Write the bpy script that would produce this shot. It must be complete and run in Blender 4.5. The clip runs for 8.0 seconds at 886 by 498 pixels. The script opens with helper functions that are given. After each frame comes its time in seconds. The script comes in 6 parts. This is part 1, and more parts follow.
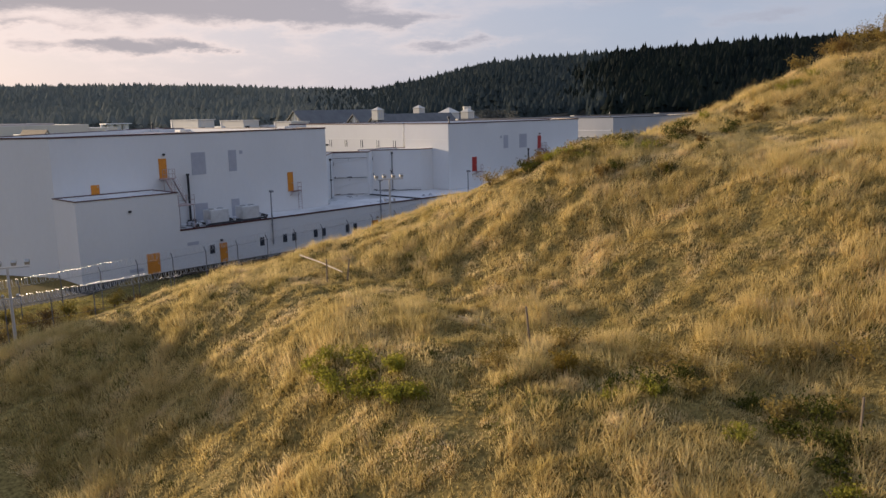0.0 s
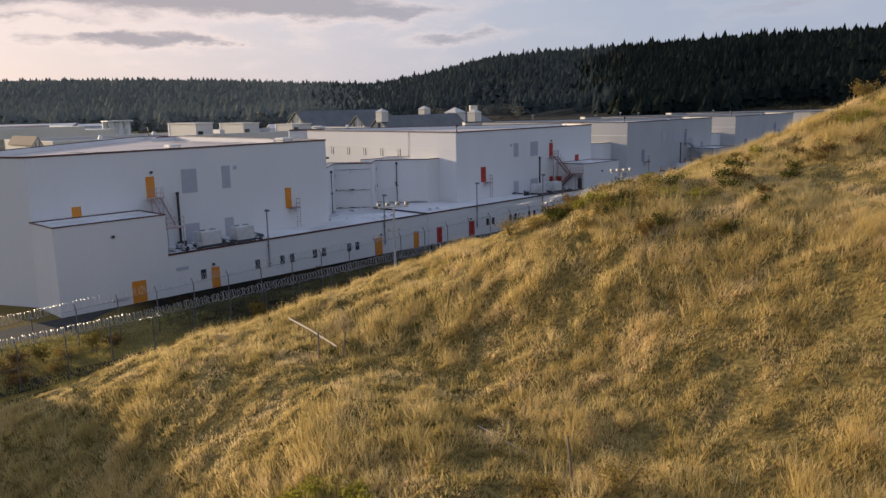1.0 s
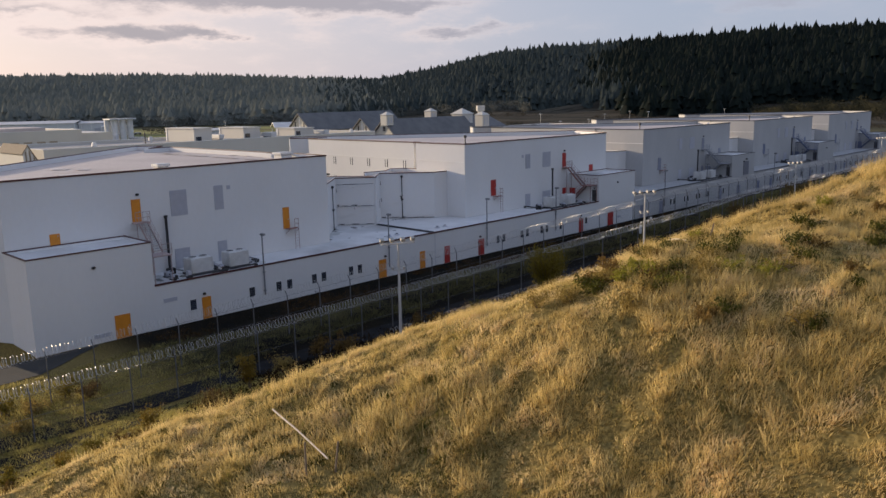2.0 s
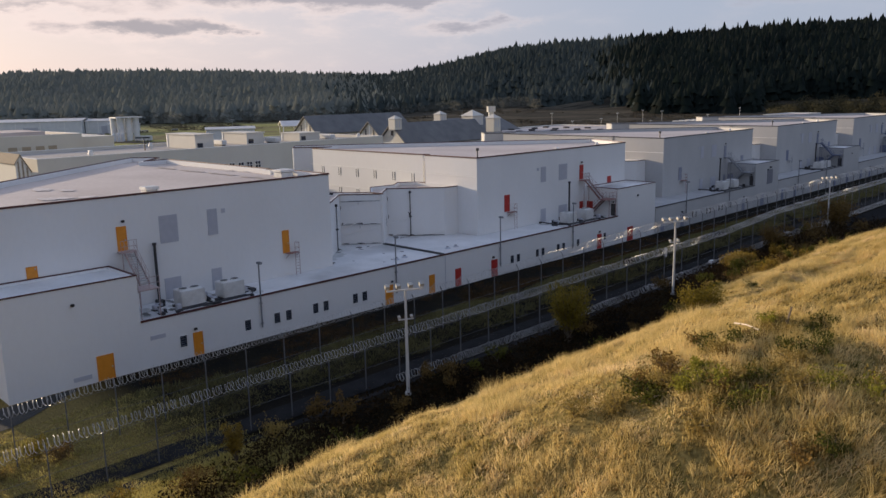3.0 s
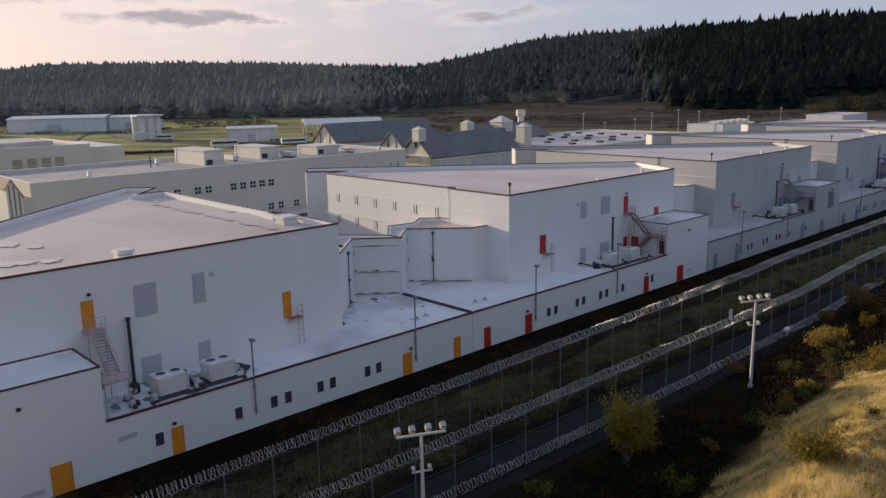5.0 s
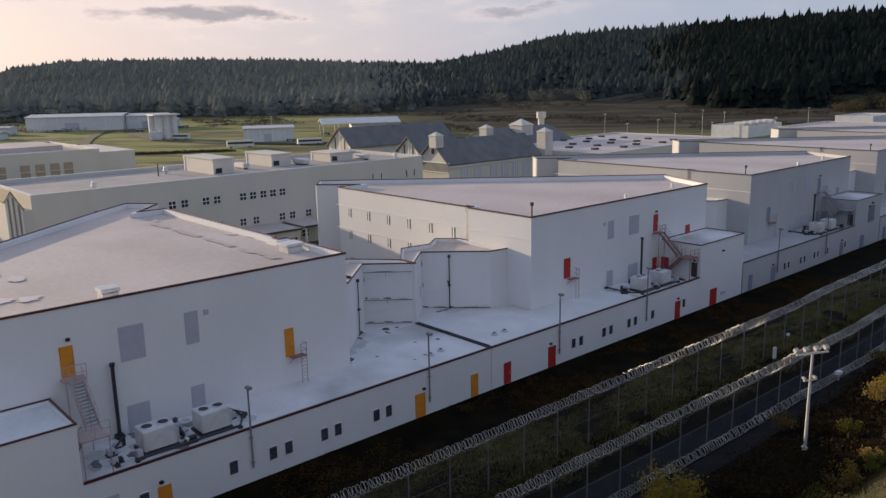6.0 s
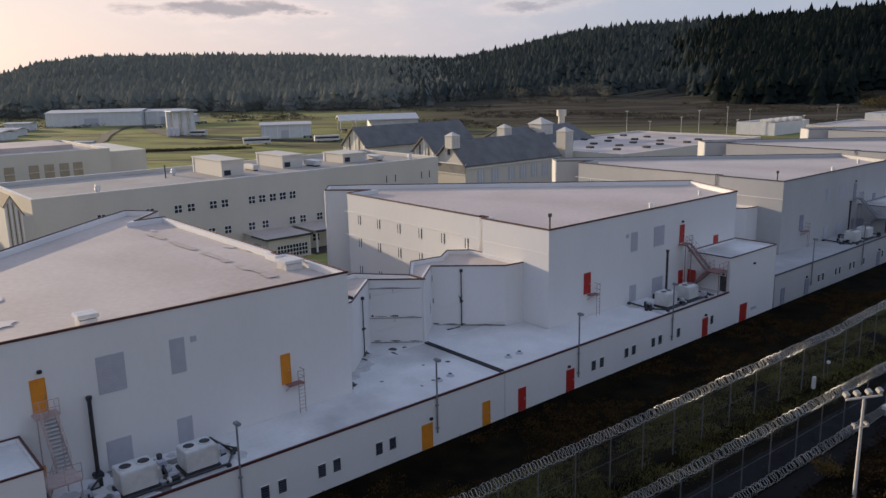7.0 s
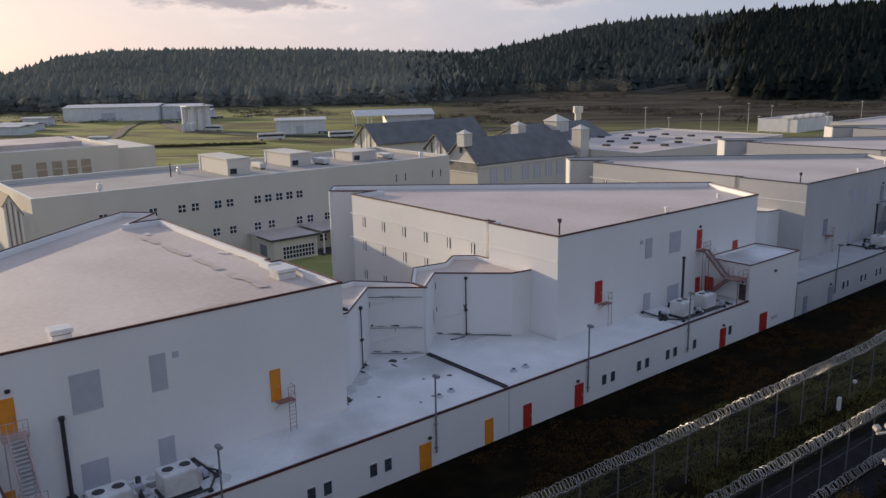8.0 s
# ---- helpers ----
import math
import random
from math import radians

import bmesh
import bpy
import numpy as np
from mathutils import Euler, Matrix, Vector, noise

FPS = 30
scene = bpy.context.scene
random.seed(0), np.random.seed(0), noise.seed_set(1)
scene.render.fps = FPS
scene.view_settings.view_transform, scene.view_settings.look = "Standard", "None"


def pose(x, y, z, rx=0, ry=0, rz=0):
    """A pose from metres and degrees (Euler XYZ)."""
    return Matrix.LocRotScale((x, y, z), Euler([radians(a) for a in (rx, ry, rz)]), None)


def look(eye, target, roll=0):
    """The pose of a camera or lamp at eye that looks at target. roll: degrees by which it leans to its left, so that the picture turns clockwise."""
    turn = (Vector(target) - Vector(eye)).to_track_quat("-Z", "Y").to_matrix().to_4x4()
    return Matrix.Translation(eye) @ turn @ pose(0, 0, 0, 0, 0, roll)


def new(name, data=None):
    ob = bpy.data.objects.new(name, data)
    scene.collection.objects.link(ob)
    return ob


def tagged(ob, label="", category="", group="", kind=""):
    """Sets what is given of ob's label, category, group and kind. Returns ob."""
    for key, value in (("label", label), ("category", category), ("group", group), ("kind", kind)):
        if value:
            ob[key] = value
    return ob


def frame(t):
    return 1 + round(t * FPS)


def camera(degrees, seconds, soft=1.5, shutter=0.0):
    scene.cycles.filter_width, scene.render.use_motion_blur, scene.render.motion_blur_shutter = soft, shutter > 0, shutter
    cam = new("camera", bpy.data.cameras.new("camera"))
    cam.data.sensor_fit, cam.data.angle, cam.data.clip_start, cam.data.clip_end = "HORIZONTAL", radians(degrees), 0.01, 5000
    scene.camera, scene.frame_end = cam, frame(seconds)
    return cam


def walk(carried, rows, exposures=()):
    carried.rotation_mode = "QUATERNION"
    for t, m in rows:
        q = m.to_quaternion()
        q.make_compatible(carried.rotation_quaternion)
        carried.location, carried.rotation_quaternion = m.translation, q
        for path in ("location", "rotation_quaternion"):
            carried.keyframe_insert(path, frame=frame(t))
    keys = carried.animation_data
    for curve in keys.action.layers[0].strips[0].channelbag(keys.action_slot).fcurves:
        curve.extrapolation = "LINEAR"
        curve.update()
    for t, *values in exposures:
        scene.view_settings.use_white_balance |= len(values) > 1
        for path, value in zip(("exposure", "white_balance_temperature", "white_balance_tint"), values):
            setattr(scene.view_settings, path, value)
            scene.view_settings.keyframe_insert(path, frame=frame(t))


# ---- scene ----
cam = camera(58.9, 8.0)
METRES, EYE, TILT, LEAN, TURN = 50.0, 15.7, 0.0, 0.0, 43.7
ROWS = [
    (0.0, 0.0, 0.0, 0.0, -0.21, -9.91, 1.19),
    (0.5, -0.0029, 0.0646, 0.021, -0.04, -10.16, 1.19),
    (1.0, -0.0057, 0.1294, 0.0423, 0.14, -10.39, 1.22),
    (1.5, -0.0084, 0.1943, 0.0636, 0.33, -10.6, 1.21),
    (2.0, -0.0117, 0.259, 0.0847, 0.54, -10.8, 1.2),
    (3.5, -0.0188, 0.4546, 0.1458, 1.59, -11.36, 1.2),
    (4.0, -0.0197, 0.5183, 0.1664, 2.04, -11.53, 1.2),
    (4.5, -0.0215, 0.5823, 0.1874, 2.53, -11.7, 1.2),
    (6.0, -0.0289, 0.7767, 0.2436, 4.44, -12.11, 1.16),
    (6.5, -0.0273, 0.8342, 0.2531, 5.17, -12.28, 1.17),
    (7.0, -0.0215, 0.8834, 0.2594, 5.9, -12.47, 1.16),
    (7.5, -0.0127, 0.9243, 0.2632, 6.59, -12.66, 1.14),
    (8.0, -0.0033, 0.958, 0.2654, 7.23, -12.82, 1.11),
]
walk(cam, [(t, pose(0, 0, EYE, TILT, LEAN, TURN) @ pose(METRES * x, METRES * y, METRES * z, 90 + pitch, roll, yaw)) for t, x, y, z, yaw, pitch, roll in ROWS])

# ---- world, sun, exposure ----
SUN_AZ = (-0.9854, -0.17)         # towards the sun, on the plan
SUN_EL = 7.6
VEIL_COOL, VEIL_WARM, VEIL_TOP = (4.65, 5.25, 6.85), (8.8, 7.6, 7.95), (3.5, 4.95, 8.2)
CLOUD_COOL, CLOUD_WARM, CLOUD_EDGE = (3.9, 3.95, 4.75), (4.1, 3.75, 4.0), (9.8, 8.1, 7.6)
world = bpy.data.worlds.new("world")
scene.world = world
world.use_nodes = True
wn, wl = world.node_tree.nodes, world.node_tree.links
wn.clear()
w_out = wn.new("ShaderNodeOutputWorld")
w_bg = wn.new("ShaderNodeBackground")
sky = wn.new("ShaderNodeTexSky")
sky.sky_type = "NISHITA"
sky.sun_disc = False
sky.sun_elevation = radians(SUN_EL)
sky.sun_rotation = math.atan2(SUN_AZ[0], SUN_AZ[1])
sky.altitude = 50.0
sky.air_density, sky.dust_density, sky.ozone_density = 1.0, 1.6, 1.0
w_bg.inputs["Strength"].default_value = 0.10
# thin broken clouds over the clear sky
w_co = wn.new("ShaderNodeTexCoord")
w_sep = wn.new("ShaderNodeSeparateXYZ")
wl.new(w_co.outputs["Generated"], w_sep.inputs[0])


def w_math(op, a, b):
    n = wn.new("ShaderNodeMath")
    n.operation = op
    for i, v in enumerate((a, b)):
        if isinstance(v, (int, float)):
            n.inputs[i].default_value = v
        else:
            wl.new(v, n.inputs[i])
    return n.outputs[0]


w_up = w_math("ADD", w_math("MAXIMUM", w_sep.outputs[2], 0.0), 0.10)
w_flat = wn.new("ShaderNodeCombineXYZ")
wl.new(w_math("DIVIDE", w_sep.outputs[0], w_up), w_flat.inputs[0])
wl.new(w_math("DIVIDE", w_sep.outputs[1], w_up), w_flat.inputs[1])
w_noise = wn.new("ShaderNodeTexNoise")
w_noise.inputs["Scale"].default_value = 0.85
w_noise.inputs["Detail"].default_value = 7.0
w_noise.inputs["Roughness"].default_value = 0.55
wl.new(w_flat.outputs[0], w_noise.inputs["Vector"])
w_ramp = wn.new("ShaderNodeValToRGB")
w_ramp.color_ramp.elements[0].position = 0.47
w_ramp.color_ramp.elements[1].position = 0.58
wl.new(w_noise.outputs["Fac"], w_ramp.inputs[0])


def w_blend(fac, a, b):
    n = wn.new("ShaderNodeMix")
    n.data_type = "RGBA"
    for i, v in ((0, fac), (6, a), (7, b)):
        if isinstance(v, (int, float)):
            n.inputs[i].default_value = v
        elif isinstance(v, tuple):
            n.inputs[i].default_value = (*v, 1)
        else:
            wl.new(v, n.inputs[i])
    return n.outputs[2]


def w_span(v, lo, hi, out_lo=0.0, out_hi=1.0):
    n = wn.new("ShaderNodeMapRange")
    n.interpolation_type = "SMOOTHSTEP"
    wl.new(v, n.inputs[0])
    for i, k in enumerate((lo, hi, out_lo, out_hi)):
        n.inputs[1 + i].default_value = k
    return n.outputs[0]


# a thin high veil: pale and warm round the sun, lavender away from it, brighter overhead
w_dot = wn.new("ShaderNodeVectorMath")
w_dot.operation = "DOT_PRODUCT"
wl.new(w_co.outputs["Generated"], w_dot.inputs[0])
w_dot.inputs[1].default_value = (SUN_AZ[0], SUN_AZ[1], 0.1)
w_warm = w_span(w_dot.outputs["Value"], 0.30, 1.0)
w_veil = w_blend(w_warm, VEIL_COOL, VEIL_WARM)
w_high = w_span(w_sep.outputs[2], 0.22, 0.75)
w_veil = w_blend(w_high, w_veil, VEIL_TOP)
w_base = w_blend(0.80, sky.outputs[0], w_veil)
w_cloud = w_blend(w_warm, CLOUD_COOL, CLOUD_WARM)
w_low = w_span(w_sep.outputs[2], 0.10, 0.20)
# low drifting clouds over the ridge: bearing, height, half width, half height in degrees, weight
LOW_CLOUDS = ((26.0, 7.9, 11.5, 1.25, 1.05), (36.5, 6.9, 5.0, 0.8, 0.9), (14.0, 8.8, 9.0, 1.3, 0.9), (24.5, 4.6, 4.6, 0.55, 0.95), (18.5, 6.0, 4.0, 0.30, 0.5), (29.5, 4.35, 2.0, 0.25, 0.6),
              (47.4, 4.75, 2.8, 0.36, 0.8), (43.5, 6.6, 2.4, 0.3, 0.55), (58.0, 7.6, 5.0, 0.4, 0.5), (67.0, 5.9, 3.5, 0.35, 0.5), (82.0, 7.0, 9.0, 0.8, 0.7), (4.0, 5.2, 6.0, 0.5, 0.7))
w_fine = wn.new("ShaderNodeTexNoise")
w_fine.inputs["Scale"].default_value, w_fine.inputs["Detail"].default_value, w_fine.inputs["Roughness"].default_value = 10.0, 7.0, 0.66
w_squash = wn.new("ShaderNodeMapping")
w_squash.inputs["Scale"].default_value = (1.0, 1.0, 3.2)
wl.new(w_co.outputs["Generated"], w_squash.inputs["Vector"])
wl.new(w_squash.outputs[0], w_fine.inputs["Vector"])
w_tint = wn.new("ShaderNodeSeparateColor")
wl.new(w_fine.outputs["Color"], w_tint.inputs[0])
w_az = w_math("ADD", w_math("MULTIPLY", w_math("ARCTAN2", w_sep.outputs[1], w_math("MULTIPLY", w_sep.outputs[0], -1.0)), 57.2958), w_math("MULTIPLY", w_math("SUBTRACT", w_tint.outputs[0], 0.5), 14.0))
w_el = w_math("ADD", w_math("MULTIPLY", w_math("ARCSINE", w_sep.outputs[2], 0.0), 57.2958), w_math("MULTIPLY", w_math("SUBTRACT", w_tint.outputs[1], 0.5), 3.2))
w_cover = None
for az_, el_, wide_, tall_, much_ in LOW_CLOUDS:
    a_ = w_math("DIVIDE", w_math("SUBTRACT", w_az, az_), wide_)
    e_ = w_math("DIVIDE", w_math("SUBTRACT", w_el, el_), tall_)
    d_ = w_math("ADD", w_math("MULTIPLY", a_, a_), w_math("MULTIPLY", e_, e_))
    puff = w_math("MULTIPLY", w_math("POWER", 2.71828, w_math("MULTIPLY", d_, -0.7)), much_)
    w_cover = puff if w_cover is None else w_math("ADD", w_cover, puff)
w_cover = w_math("ADD", w_cover, w_math("MULTIPLY", w_math("SUBTRACT", w_tint.outputs[2], 0.5), 1.1))
w_fringe = w_math("MULTIPLY", w_span(w_cover, -0.05, 0.40), w_math("ADD", w_math("MULTIPLY", w_warm, 0.75), 0.08))
w_body = w_math("MULTIPLY", w_span(w_cover, 0.22, 1.0), 0.9)
w_lit = w_blend(w_fringe, w_base, CLOUD_EDGE)
w_mid = w_blend(w_body, w_lit, w_cloud)
w_sky = w_blend(w_math("MULTIPLY", w_math("MULTIPLY", w_ramp.outputs[0], w_low), 0.8), w_mid, w_cloud)
wl.new(w_sky, w_bg.inputs["Color"])
wl.new(w_bg.outputs[0], w_out.inputs["Surface"])

sun = new("sun", bpy.data.lights.new("sun", "SUN"))
sun.data.energy, sun.data.angle, sun.data.color = 6.0, radians(0.6), (1.0, 0.79, 0.55)
sun.matrix_world = look((0, 0, 200), (-SUN_AZ[0] * 100, -SUN_AZ[1] * 100, 200 - 100 * math.tan(radians(SUN_EL))))


# ---- materials ----
def surface(name, c1, c2, scale=1.0, rough=0.8, bump=0.1, fine=12.0, metal=0.0, stretch=(1, 1, 1), spread=0.25, rand=0.0, stain=None, stain_amount=0.0):
    """Two colours mixed by a coarse and a fine noise in metres, with fine relief; rand varies each piece."""
    m = bpy.data.materials.new(name)
    m.use_nodes = True
    n, l = m.node_tree.nodes, m.node_tree.links
    b = n["Principled BSDF"]
    co = n.new("ShaderNodeTexCoord")
    mp = n.new("ShaderNodeMapping")
    mp.inputs["Scale"].default_value = stretch
    l.new(co.outputs["Object"], mp.inputs["Vector"])
    n1, n2 = n.new("ShaderNodeTexNoise"), n.new("ShaderNodeTexNoise")
    n1.inputs["Scale"].default_value, n1.inputs["Detail"].default_value = scale, 5.0
    n2.inputs["Scale"].default_value, n2.inputs["Detail"].default_value = fine, 3.0
    l.new(mp.outputs[0], n1.inputs["Vector"]), l.new(mp.outputs[0], n2.inputs["Vector"])
    add = n.new("ShaderNodeMath")
    add.operation = "MULTIPLY_ADD"
    l.new(n2.outputs["Fac"], add.inputs[0])
    add.inputs[1].default_value = 0.4
    l.new(n1.outputs["Fac"], add.inputs[2])
    rg = n.new("ShaderNodeMapRange")
    l.new(add.outputs[0], rg.inputs[0])
    rg.inputs[1].default_value, rg.inputs[2].default_value = 0.7 - spread, 0.7 + spread
    mix = n.new("ShaderNodeMix")
    mix.data_type = "RGBA"
    l.new(rg.outputs[0], mix.inputs[0])
    mix.inputs[6].default_value, mix.inputs[7].default_value = (*c1, 1), (*c2, 1)
    colour = mix.outputs[2]
    if stain:
        n3 = n.new("ShaderNodeTexNoise")
        n3.inputs["Scale"].default_value, n3.inputs["Detail"].default_value = scale * 0.37, 8.0
        l.new(mp.outputs[0], n3.inputs["Vector"])
        r3 = n.new("ShaderNodeMapRange")
        l.new(n3.outputs["Fac"], r3.inputs[0])
        r3.inputs[1].default_value, r3.inputs[2].default_value, r3.inputs[4].default_value = 0.52, 0.72, stain_amount
        mx = n.new("ShaderNodeMix")
        mx.data_type = "RGBA"
        l.new(r3.outputs[0], mx.inputs[0])
        l.new(colour, mx.inputs[6])
        mx.inputs[7].default_value = (*stain, 1)
        colour = mx.outputs[2]
    if rand:
        oi = n.new("ShaderNodeObjectInfo")
        hs = n.new("ShaderNodeHueSaturation")
        mr = n.new("ShaderNodeMapRange")
        l.new(oi.outputs["Random"], mr.inputs[0])
        mr.inputs[3].default_value, mr.inputs[4].default_value = 1 - rand, 1 + rand
        l.new(mr.outputs[0], hs.inputs["Value"])
        l.new(colour, hs.inputs["Color"])
        colour = hs.outputs[0]
    l.new(colour, b.inputs["Base Color"])
    b.inputs["Roughness"].default_value, b.inputs["Metallic"].default_value = rough, metal
    if bump:
        bp = n.new("ShaderNodeBump")
        bp.inputs["Strength"].default_value, bp.inputs["Distance"].default_value = bump, 0.02
        l.new(n2.outputs["Fac"], bp.inputs["Height"])
        l.new(bp.outputs[0], b.inputs["Normal"])
    return m


def island(name, c1, c2, rough=0.9, through_light=0.0, scale=0.12, c3=None, spec=0.08, single=0.4):
    """For grass, leaves and needles: each blade or clump has its own tone, and patches drift over metres."""
    m = bpy.data.materials.new(name)
    m.use_nodes = True
    n, l = m.node_tree.nodes, m.node_tree.links
    b = n["Principled BSDF"]
    g = n.new("ShaderNodeNewGeometry")
    co = n.new("ShaderNodeTexCoord")
    n1 = n.new("ShaderNodeTexNoise")
    n1.inputs["Scale"].default_value, n1.inputs["Detail"].default_value = scale, 4.0
    l.new(co.outputs["Object"], n1.inputs["Vector"])
    r1 = n.new("ShaderNodeMapRange")
    l.new(n1.outputs["Fac"], r1.inputs[0])
    r1.inputs[1].default_value, r1.inputs[2].default_value = 0.3, 0.7
    ad = n.new("ShaderNodeMath")
    ad.operation = "MULTIPLY_ADD"
    l.new(g.outputs["Random Per Island"], ad.inputs[0])
    ad.inputs[1].default_value = single
    ml = n.new("ShaderNodeMath")
    ml.operation = "MULTIPLY"
    l.new(r1.outputs[0], ml.inputs[0])
    ml.inputs[1].default_value = 1.0 - single
    l.new(ml.outputs[0], ad.inputs[2])
    mix = n.new("ShaderNodeMix")
    mix.data_type = "RGBA"
    l.new(ad.outputs[0], mix.inputs[0])
    mix.inputs[6].default_value, mix.inputs[7].default_value = (*c1, 1), (*c2, 1)
    tone = mix.outputs[2]
    if c3:
        n2 = n.new("ShaderNodeTexNoise")
        n2.inputs["Scale"].default_value, n2.inputs["Detail"].default_value = scale * 0.55, 5.0
        mp = n.new("ShaderNodeMapping")
        mp.inputs["Location"].default_value = (31.0, 17.0, 5.0)
        l.new(co.outputs["Object"], mp.inputs["Vector"])
        l.new(mp.outputs[0], n2.inputs["Vector"])
        r2 = n.new("ShaderNodeMapRange")
        l.new(n2.outputs["Fac"], r2.inputs[0])
        r2.inputs[1].default_value, r2.inputs[2].default_value, r2.inputs[4].default_value = 0.48, 0.66, 0.85
        m2 = n.new("ShaderNodeMix")
        m2.data_type = "RGBA"
        l.new(r2.outputs[0], m2.inputs[0])
        l.new(tone, m2.inputs[6])
        m2.inputs[7].default_value = (*c3, 1)
        tone = m2.outputs[2]
    l.new(tone, b.inputs["Base Color"])
    b.inputs["Roughness"].default_value = rough
    b.inputs["Specular IOR Level"].default_value = spec
    if through_light:
        tr = n.new("ShaderNodeBsdfTranslucent")
        l.new(tone, tr.inputs["Color"])
        ms = n.new("ShaderNodeMixShader")
        ms.inputs[0].default_value = through_light
        l.new(b.outputs[0], ms.inputs[1]), l.new(tr.outputs[0], ms.inputs[2])
        l.new(ms.outputs[0], n["Material Output"].inputs["Surface"])
    return m


WALL = surface("white_painted_concrete", (0.68, 0.675, 0.67), (0.73, 0.725, 0.72), 0.18, 0.75, 0.04, 3.0, stretch=(1, 1, 0.5), stain=(0.58, 0.565, 0.55), stain_amount=0.22)
# darker tone of the white concrete, used on the three farther blocks
WALL_GREY = surface("grey_white_concrete", (0.41, 0.41, 0.412), (0.475, 0.472, 0.47), 0.18, 0.75, 0.04, 3.0, stretch=(1, 1, 0.5), stain=(0.38, 0.37, 0.37), stain_amount=0.3)
WALL_OLD = surface("cream_painted_concrete", (0.55, 0.52, 0.465), (0.60, 0.575, 0.515), 0.18, 0.8, 0.05, 3.0, stretch=(1, 1, 0.5), stain=(0.50, 0.48, 0.42), stain_amount=0.3)
ROOF = surface("white_roof_membrane", (0.42, 0.352, 0.315), (0.61, 0.53, 0.485), 0.085, 0.6, 0.05, 2.0, stain=(0.30, 0.25, 0.22), stain_amount=0.75)
ROOF_OLD = surface("weathered_grey_brown_roof", (0.30, 0.275, 0.255), (0.42, 0.39, 0.365), 0.12, 0.7, 0.08, 2.0, stain=(0.22, 0.20, 0.18), stain_amount=0.5)
ROOF_LOW = surface("dirty_white_membrane", (0.58, 0.58, 0.58), (0.74, 0.73, 0.73), 0.3, 0.6, 0.05, 3.0, stain=(0.25, 0.24, 0.23), stain_amount=0.6)
STAIN = surface("brown_water_stain", (0.39, 0.33, 0.297), (0.50, 0.43, 0.39), 0.9, 0.7, 0.05)
ALGAE = surface("grey_algae_film", (0.40, 0.405, 0.39), (0.58, 0.58, 0.575), 1.4, 0.8, 0.05)
DIRT = surface("dark_roof_dirt", (0.10, 0.10, 0.095), (0.30, 0.295, 0.285), 1.6, 0.85, 0.1)
PATCH = surface("fresh_roof_patch", (0.55, 0.49, 0.455), (0.67, 0.605, 0.565), 1.0, 0.5, 0.03)
GRIME = surface("black_roof_grime", (0.02, 0.02, 0.02), (0.10, 0.09, 0.09), 2.0, 0.8, 0.1)
COPING = surface("oxblood_metal_coping", (0.050, 0.013, 0.014), (0.085, 0.022, 0.021), 1.0, 0.5, 0.03)
COPING_GREY = surface("grey_metal_coping", (0.05, 0.05, 0.055), (0.09, 0.09, 0.10), 1.0, 0.5, 0.03)
ORANGE = surface("orange_door_paint", (0.62, 0.22, 0.02), (0.72, 0.28, 0.03), 2.0, 0.45, 0.03)
RED = surface("red_door_paint", (0.36, 0.022, 0.018), (0.45, 0.035, 0.027), 2.0, 0.45, 0.03)
# darker strip roofs of the three farther blocks
ROOF_GREY = surface("grey_membrane", (0.34, 0.34, 0.345), (0.46, 0.455, 0.455), 0.3, 0.6, 0.05, 3.0, stain=(0.2, 0.2, 0.19), stain_amount=0.5)
BLUE_FADED = surface("faded_blue_door_paint", (0.22, 0.235, 0.30), (0.27, 0.285, 0.35), 2.0, 0.5, 0.03)
BLUE = surface("blue_door_paint", (0.15, 0.175, 0.27), (0.19, 0.215, 0.32), 2.0, 0.5, 0.03)
LOUVRE = surface("grey_louvre_metal", (0.42, 0.43, 0.485), (0.47, 0.48, 0.53), 2.0, 0.6, 0.03)
PIPE = surface("black_iron_pipe", (0.015, 0.015, 0.018), (0.04, 0.04, 0.045), 3.0, 0.5, 0.1)
STEEL = surface("galvanised_steel", (0.42, 0.43, 0.44), (0.56, 0.57, 0.58), 3.0, 0.4, 0.05, metal=0.7)
RAZOR = surface("razor_wire_steel", (0.46, 0.455, 0.445), (0.62, 0.61, 0.595), 3.0, 0.42, 0.0, metal=0.35)
POST = surface("weathered_zinc_post", (0.10, 0.102, 0.105), (0.17, 0.17, 0.18), 2.0, 0.6, 0.05, metal=0.3)
LAMP = surface("dark_grey_lamp_paint", (0.16, 0.165, 0.18), (0.22, 0.225, 0.24), 2.0, 0.6, 0.03)
# olive leaves; also a darkened gold that paints the tall bush in shade
OLIVE = island("olive_and_shaded_gold_leaves", (0.08, 0.066, 0.010), (0.30, 0.225, 0.035), 0.7, 0.3, 1.0)
# rusty growth, its darker end blackened for the blocks' shade
SHADE_GROWTH = island("rusty_growth_shade_dark", (0.006, 0.004, 0.0015), (0.105, 0.055, 0.014), 0.9, 0.1, 0.5)
POLE = surface("pale_grey_pole", (0.46, 0.455, 0.45), (0.56, 0.55, 0.535), 1.0, 0.6, 0.05)
HOUSING = surface("cream_floodlight_housing", (0.34, 0.32, 0.28), (0.44, 0.41, 0.36), 3.0, 0.5, 0.05)
UNIT = surface("white_unit_casing", (0.54, 0.54, 0.535), (0.68, 0.68, 0.67), 1.5, 0.5, 0.04, stain=(0.30, 0.29, 0.27), stain_amount=0.6)
GLASS = surface("dark_window_glass", (0.018, 0.022, 0.032), (0.038, 0.046, 0.062), 0.7, 0.08, 0.0)
FRAME = surface("white_window_frame", (0.70, 0.70, 0.69), (0.78, 0.78, 0.77), 2.0, 0.5, 0.02)
